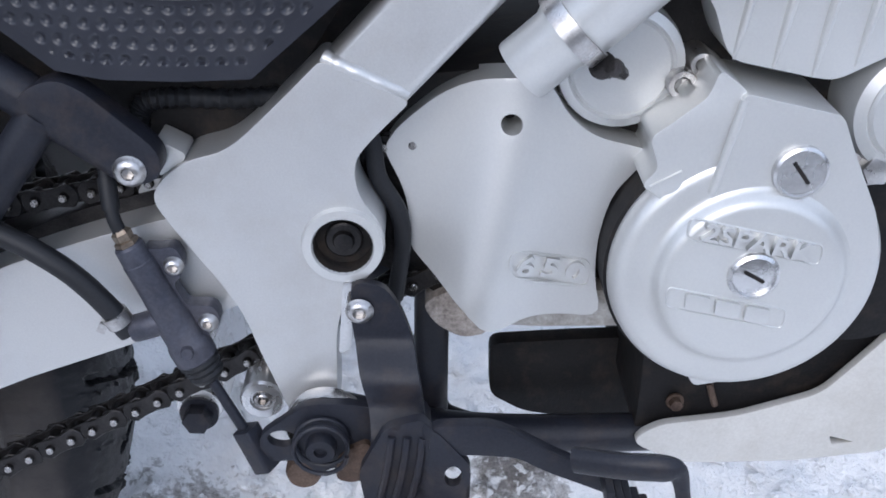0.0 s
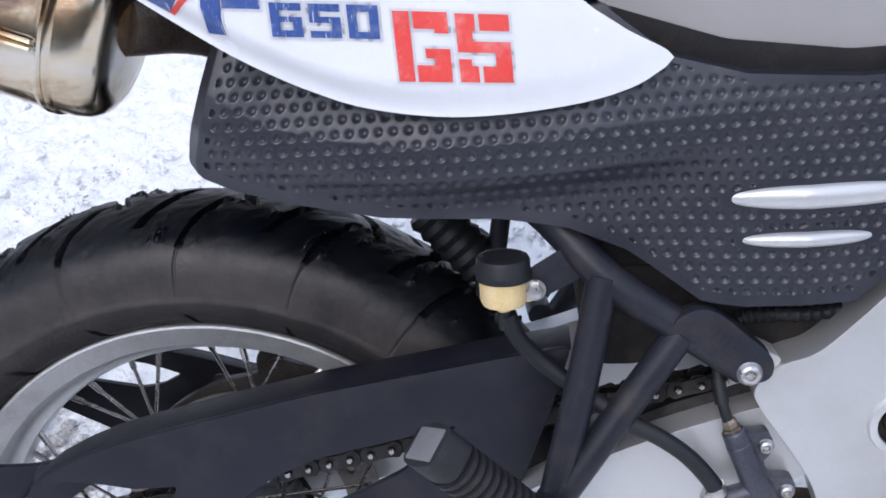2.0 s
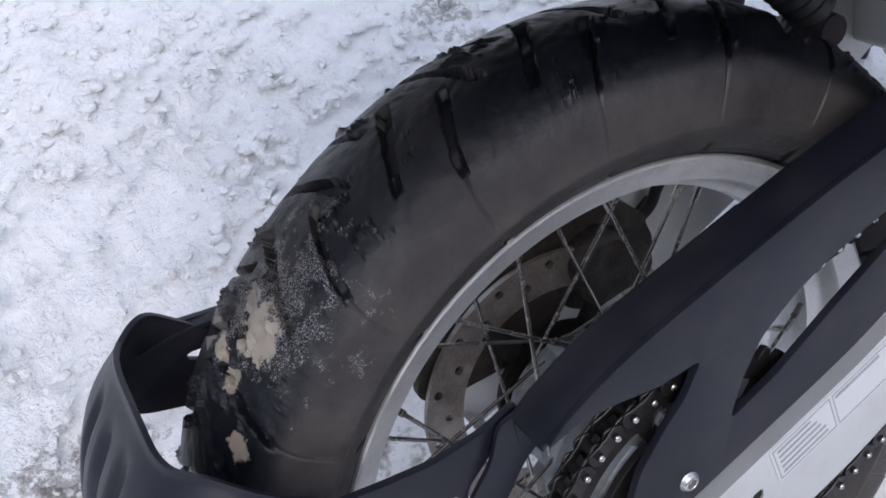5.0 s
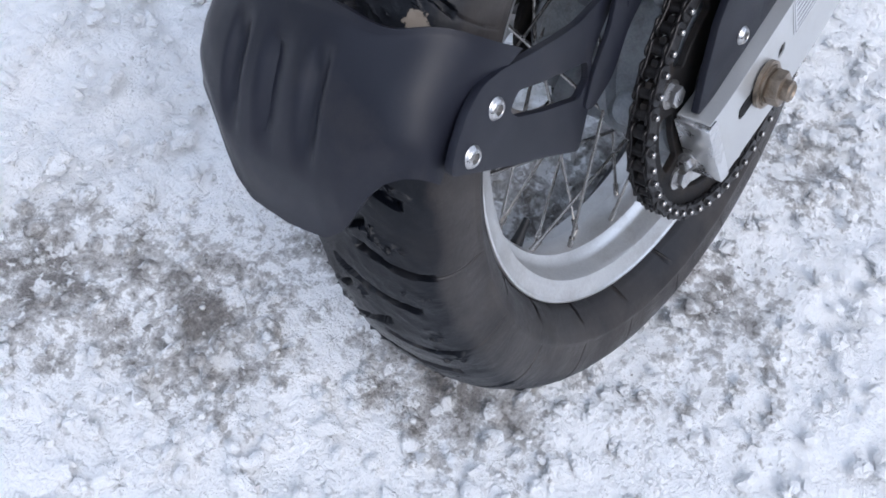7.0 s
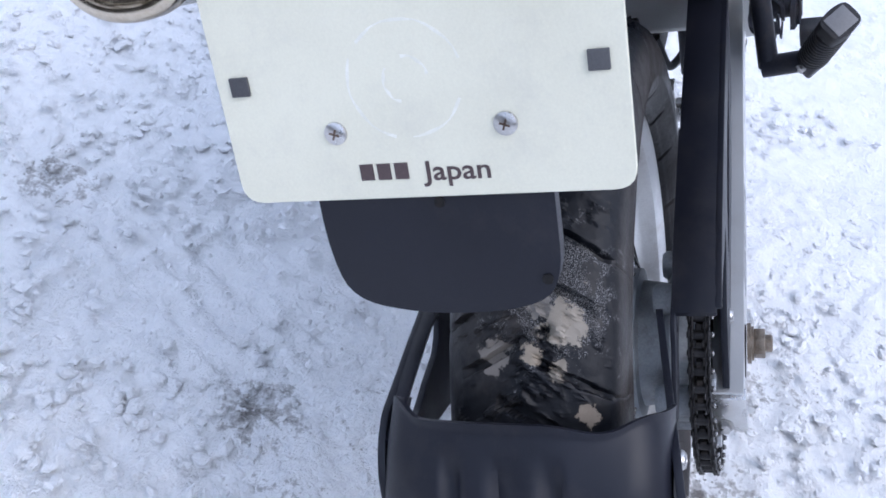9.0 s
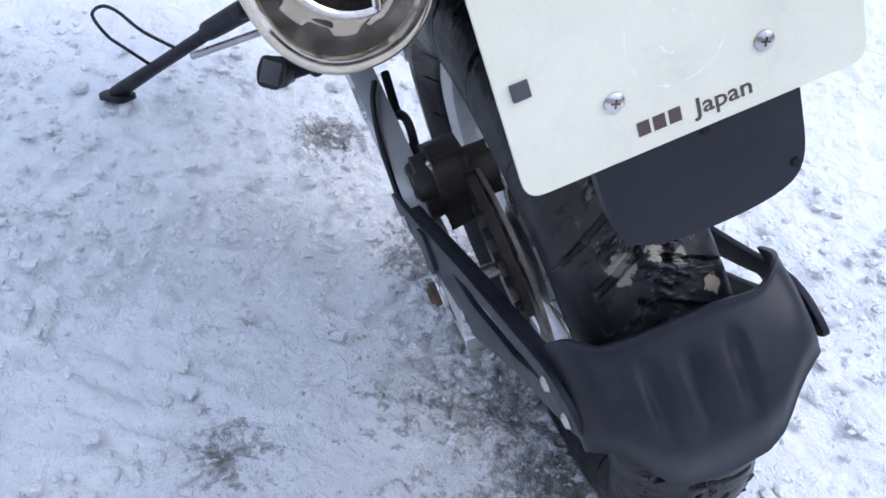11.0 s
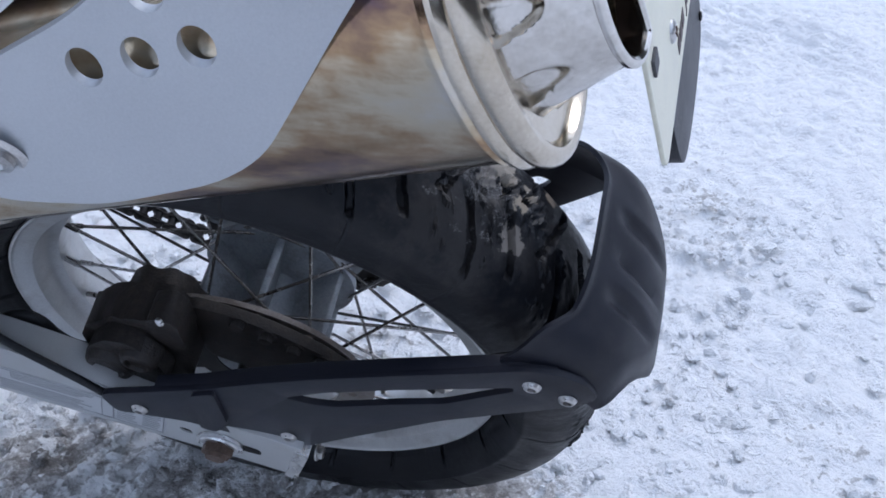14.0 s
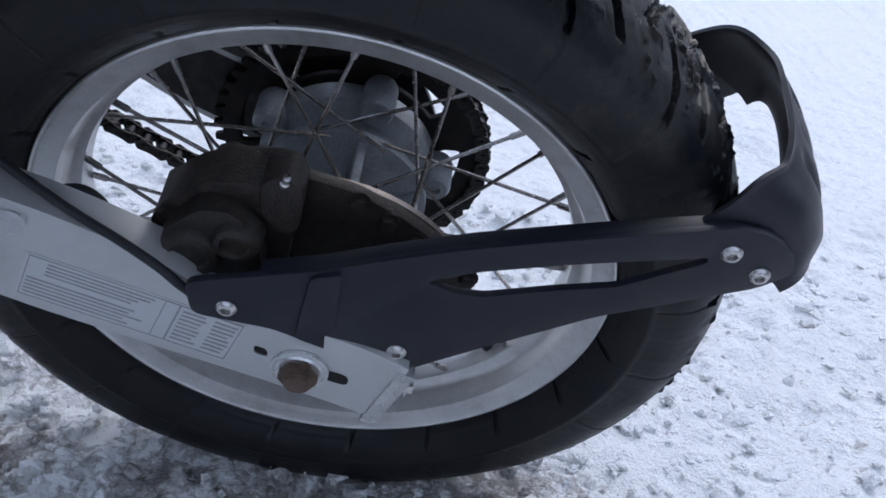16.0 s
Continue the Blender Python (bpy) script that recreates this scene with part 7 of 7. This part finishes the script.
    # a black disc closes the pipe in place of its unlit depth
    part("bore", moved(lathe([(0.0, 0.022), (0.0127, 0.022), (0.0127, 0.026), (0.0, 0.026)], n=32), pt), DULL_BLACK, sl)
    part("end_plate", oval(moved(lathe([(0.0, L + 0.001), (0.0505, L + 0.001), (0.0505, L - 0.002), (0.0, L - 0.002)], n=64), t)), WARM_CHROME, sl)
    part("link_pipe", tube([tuple(front - a * 0.012), (0.06, s * 0.12, 0.463), (0.13, s * 0.08, 0.430)], 0.019, 20), surface("browned_steel", (0.07, 0.05, 0.04), (0.22, 0.17, 0.14), 0.4, 0.8, 30, 500, 0.0001), sl, "browned exhaust pipe")
    # heat shield with two rows of round holes
    outline = [(-0.030, 0.520), (-0.035, 0.510), (-0.047, 0.501), (-0.0675, 0.4980), (-0.114, 0.5050), (-0.166, 0.5250), (-0.186, 0.5400), (-0.197, 0.5580), (-0.223, 0.6020), (-0.2459, 0.637), (-0.256, 0.662), (-0.258, 0.685), (-0.240, 0.692), (-0.198, 0.652), (-0.119, 0.586), (-0.060, 0.552)]
    holes = [circle(x, z, 0.0074, 24, 0.0078) for x, z in ((-0.1667, 0.5815), (-0.1436, 0.5742), (-0.1200, 0.5668), (-0.1502, 0.5996), (-0.1724, 0.6069), (-0.1944, 0.6137))]
    arch = lambda x, z: s * (0.1975 - 0.02 * (x + 0.1666) - 0.3 * (z - 0.5814))
    sh = part("heat_shield", dense(rounded(outline, 0.014, 4), 0.0, s * 0.0040, holes, arch, cuts=5, bevel=0.0024, step=0.005), surface("pale_silver_paint", (0.42, 0.435, 0.455), (0.50, 0.515, 0.535), 0.34, 0.35, 6, 900, 0.00005), sl, "pale silver heat shield with two rows of round holes")
    for x, z in ((-0.0710 if s > 0 else -0.0596, 0.5207), (-0.2272, 0.6426)):
        y = arch(x, z)
        bm = lathe([(0.0125, 0.0), (0.0095, -0.0015), (0.0065, -0.0010), (0.0065, -0.0035), (0.0040, -0.0040), (0.0030, -0.0020), (0, -0.0020)], n=24)
        part("shield_screw", moved(bm, Matrix.Translation((x, y + s * 0.0041, z)) @ pose(0, 0, 0, 0, 0, 180 if s > 0 else 0)), STEEL, sh, "dished screw")


silencer(-1)
silencer(1)


def indicator(s):
    a = (-0.205, s * 0.18, 0.708)
    ind = part("indicator", rod(a, (-0.225, s * 0.205, 0.690), 0.011), PLASTIC, bike, "orange indicator on a short black stalk")
    lens = lathe([(0, 0.0), (0.022, 0.002), (0.027, 0.012), (0.026, 0.030), (0.018, 0.042), (0.0, 0.046)], n=36)
    t = axis_turn((-0.222, s * 0.207, 0.700), (-0.252, s * 0.222, 0.692)) @ Matrix.Scale(0.74, 4)
    part("lens", moved(lens, t), ORANGE, ind, "orange lens")
    part("housing", moved(lathe([(0, -0.020), (0.018, -0.018), (0.027, -0.004), (0.0285, 0.006), (0.0, 0.006)], n=36), t), PLASTIC, ind)


indicator(1)
indicator(-1)


# -- number plate and its guard --
def number_plate():
    up = Vector((0.2324, 0, 0.972)).normalized()
    nrm = Vector((-0.972, 0, 0.2324)).normalized()
    base = Vector((-0.3352, -0.0025, 0.4200))
    # the plate's own axes: x to the machine's right, y through it, z up the plate
    m = Matrix(((0, -nrm.x, up.x, base.x), (-1, 0, 0, base.y), (0, -nrm.z, up.z, base.z), (0, 0, 0, 1)))
    w, h = 0.1065, 0.152
    pl = part("number_plate", moved(prism(rounded([(-w, 0), (w, 0), (w, h), (-w, h)], 0.012, 5), -0.0012, 0.0012, bevel=0.0005, seg=1), m), PLATE, bike, "blank cream number plate with a faint round mark")
    for x, y in ((-0.045, 0.0370), (0.045, 0.0370)):
        bm = lathe([(0.0062, -0.0012), (0.0060, -0.0024), (0.0045, -0.0034), (0.0, -0.0038)], n=24)
        sc = part("plate_screw", moved(bm, m @ pose(x, 0, y)), STEEL, pl, "cross-head screw with a rusty edge")
        cross = box(-0.0028, 0.0028, -0.0042, -0.0034, -0.0005, 0.0005, 0.0002)
        cross = box(-0.0005, 0.0005, -0.0042, -0.0034, -0.0028, 0.0028, 0.0002, bm=cross)
        part("cross_slot", moved(cross, m @ pose(x, 0, y, 0, 20, 0)), RUSTY, sc)
    for x in (-0.0930, 0.0930):
        part("pad", moved(box(x - 0.0052, x + 0.0052, -0.0028, -0.001, 0.0600, 0.0700, 0.0006), m), DARK_GREY, pl, "small square rubber pad")
    # maker's name as three plain blocks, then the country
    for i in range(3):
        x = -0.0318 + 0.0095 * i
        part("maker_mark", moved(prism([(x - 0.0037, 0.0106), (x + 0.0037, 0.0106), (x + 0.0037, 0.0194), (x - 0.0037, 0.0194)], -0.0013, -0.0016, bevel=0), m), INK, pl)
    word = lettering("Japan", 0.0148, 0.0003, INK, 0.00018)
    word.transform(Matrix.Diagonal((1.14, 1, 1, 1)))
    again("word", word, pl, m @ pose(0.0172, -0.0014, 0.0138), "brown printed word")
    # faint scuffed ring
    SCUFF = surface("scuffed_plate", (0.68, 0.67, 0.57), (0.82, 0.81, 0.73), 0.5, 0, 90, 500, 0.00005)
    for r, a0, a1 in ((0.031, 0.3, 2.4), (0.031, 2.7, 4.4), (0.0295, 4.7, 5.9), (0.013, 0.2, 1.6), (0.012, 2.5, 4.4)):
        arc = [(r * math.cos(t), r * math.sin(t)) for t in np.linspace(a0, a1, 12)] + [((r - 0.0013 - 0.0006 * math.sin(9 * t)) * math.cos(t), (r - 0.0013 - 0.0006 * math.sin(9 * t)) * math.sin(t)) for t in np.linspace(a1, a0, 12)]
        part("scuff", moved(prism([(x - 0.003, z + 0.062) for x, z in arc], -0.00125, -0.00135, bevel=0), m), SCUFF, pl)
    # black guard below and the arm that carries it all
    guard = rounded([(-0.0640, 0.14), (-0.0640, -0.030), (-0.0560, -0.061), (-0.010, -0.0705), (0.048, -0.0665), (0.0640, -0.050), (0.0655, 0.14)], [0.004, 0.02, 0.02, 0.05, 0.03, 0.02, 0.004], 5)
    gd = part("plate_guard", moved(prism(guard, 0.0016, 0.0120, bevel=0.003, seg=3), m), PLASTIC, bike, "black plastic splash guard behind the number plate")
    for x, z in ((0.056, -0.049), (0.004, -0.004)):
        part("guard_screw", moved(lathe([(0.0030, 0.0018), (0.0030, 0.0006), (0.0018, 0.0002), (0, 0.0002)], n=12), m @ pose(x, 0, z)), DULL_BLACK, gd)
    part("plate_arm", prism(rounded([(-0.298, 0.500), (-0.292, 0.560), (-0.16, 0.600), (-0.10, 0.600), (-0.10, 0.570), (-0.20, 0.555), (-0.28, 0.500)], 0.01), -0.035, 0.035, bevel=0.006), PLASTIC, gd)


number_plate()


# -- side stand --
def side_stand():
    foot, top = Vector((0.786, 0.484, -0.108)), Vector((0.652, 0.282, 0.014))
    leg = tube([tuple(foot), tuple(foot.lerp(top, 0.08)), tuple(foot.lerp(top, 0.45)), tuple(foot.lerp(top, 0.5)), tuple(top)], lambda t: 0.0125 if t < 0.5 else 0.0105, 16, 1)
    ss = part("side_stand", leg, BLACK_STEEL, bike, "black side stand propped in the snow")
    up = Vector((0, -math.sin(radians(LEAN)), math.cos(radians(LEAN))))
    sole = prism(rounded([(-0.034, -0.020), (0.020, -0.024), (0.030, 0.0), (0.018, 0.022), (-0.034, 0.018)], 0.012), -0.004, 0.004, bevel=0.002)
    part("foot", moved(sole, Matrix.Translation(foot - up * 0.004) @ pose(0, 0, 0, 90 + LEAN, 0, 40)), BLACK_STEEL, ss)
    loop = [tuple(foot.lerp(top, 0.42)), (0.745, 0.430, -0.010), (0.759, 0.445, 0.010), (0.775, 0.452, 0.042), (0.776, 0.433, 0.050), (0.758, 0.413, 0.042), (0.725, 0.388, 0.012), tuple(foot.lerp(top, 0.68))]
    part("wire_loop", tube(loop, 0.0028, 8), BLACK_STEEL, ss, "black wire foot loop")
    part("hinge", tube([(0.664, 0.298, 0.008), (0.652, 0.282, 0.016), (0.610, 0.218, 0.050), (0.575, 0.165, 0.075)], lambda t: 0.0150 + 0.006 * t, 14, 4, flat=0.75), BLACK_STEEL, ss, "thick black stand bracket")
    part("return_spring", tube([tuple(foot.lerp(top, 0.75) + Vector((-0.012, 0, -0.012))), (0.60, 0.19, 0.01)], 0.006, 10, smooth=False), STEEL, ss)
    # the rider's left footrest and gear lever stay beside it
    part("gear_lever", tube([(0.60, 0.15, 0.10), (0.64, 0.20, 0.09), (0.70, 0.21, 0.09)], 0.006, 10), BLACK_STEEL, ss)
    rest = part("rider_footrest", rod((0.545, 0.150, 0.075), (0.550, 0.235, 0.085), 0.013), PEG_RUBBER, bike, "black rubber rider's footrest")
    part("footrest_hanger", prism(rounded([(0.49, 0.19), (0.52, 0.19), (0.57, 0.09), (0.56, 0.05), (0.52, 0.06)], 0.01), 0.152, 0.160, bevel=0.002), BLACK_STEEL, rest)


side_stand()


# -- loose snow: crumbs and clods kicked up round the machine --
def clods():
    rng = np.random.default_rng(5)
    unit = bmesh.new()
    bmesh.ops.create_icosphere(unit, subdivisions=1, radius=1.0)
    base = np.array([v.co for v in unit.verts])
    tri = np.array([[v.index for v in f.verts] for f in unit.faces])
    unit.free()
    verts, faces = [], []
    n = 26000
    x, y = rng.uniform(-1.1, 1.1, n), rng.uniform(-0.8, 1.3, n)
    keep = 0.5 + 0.5 * lattice(x, y, 0.22, 9) + 0.35 * np.exp(-((x + 0.1) ** 2 + y ** 2) / 0.3)
    pick = rng.uniform(0, 1, n) < keep
    count = 0
    for px, py in zip(x[pick], y[pick]):
        r = 0.0013 + 0.0105 * rng.uniform() ** 4.0
        p = base * rng.uniform(0.6, 1.25, (len(base), 1)) * (r * rng.uniform(0.8, 1.5), r * rng.uniform(0.8, 1.5), r * rng.uniform(0.5, 0.9))
        verts.append(p + (px, py, rng.uniform(0.0, 0.006)))
        faces.append(tri + count * len(base))
        count += 1
    me = bpy.data.meshes.new("snow_crumbs")
    me.from_pydata(np.concatenate(verts), [], np.concatenate(faces))
    me.materials.append(SNOW)
    tagged(new("snow_crumbs", me), "loose crumbs and clods of frozen snow on the ground", "snow", kind="stuff")


clods()
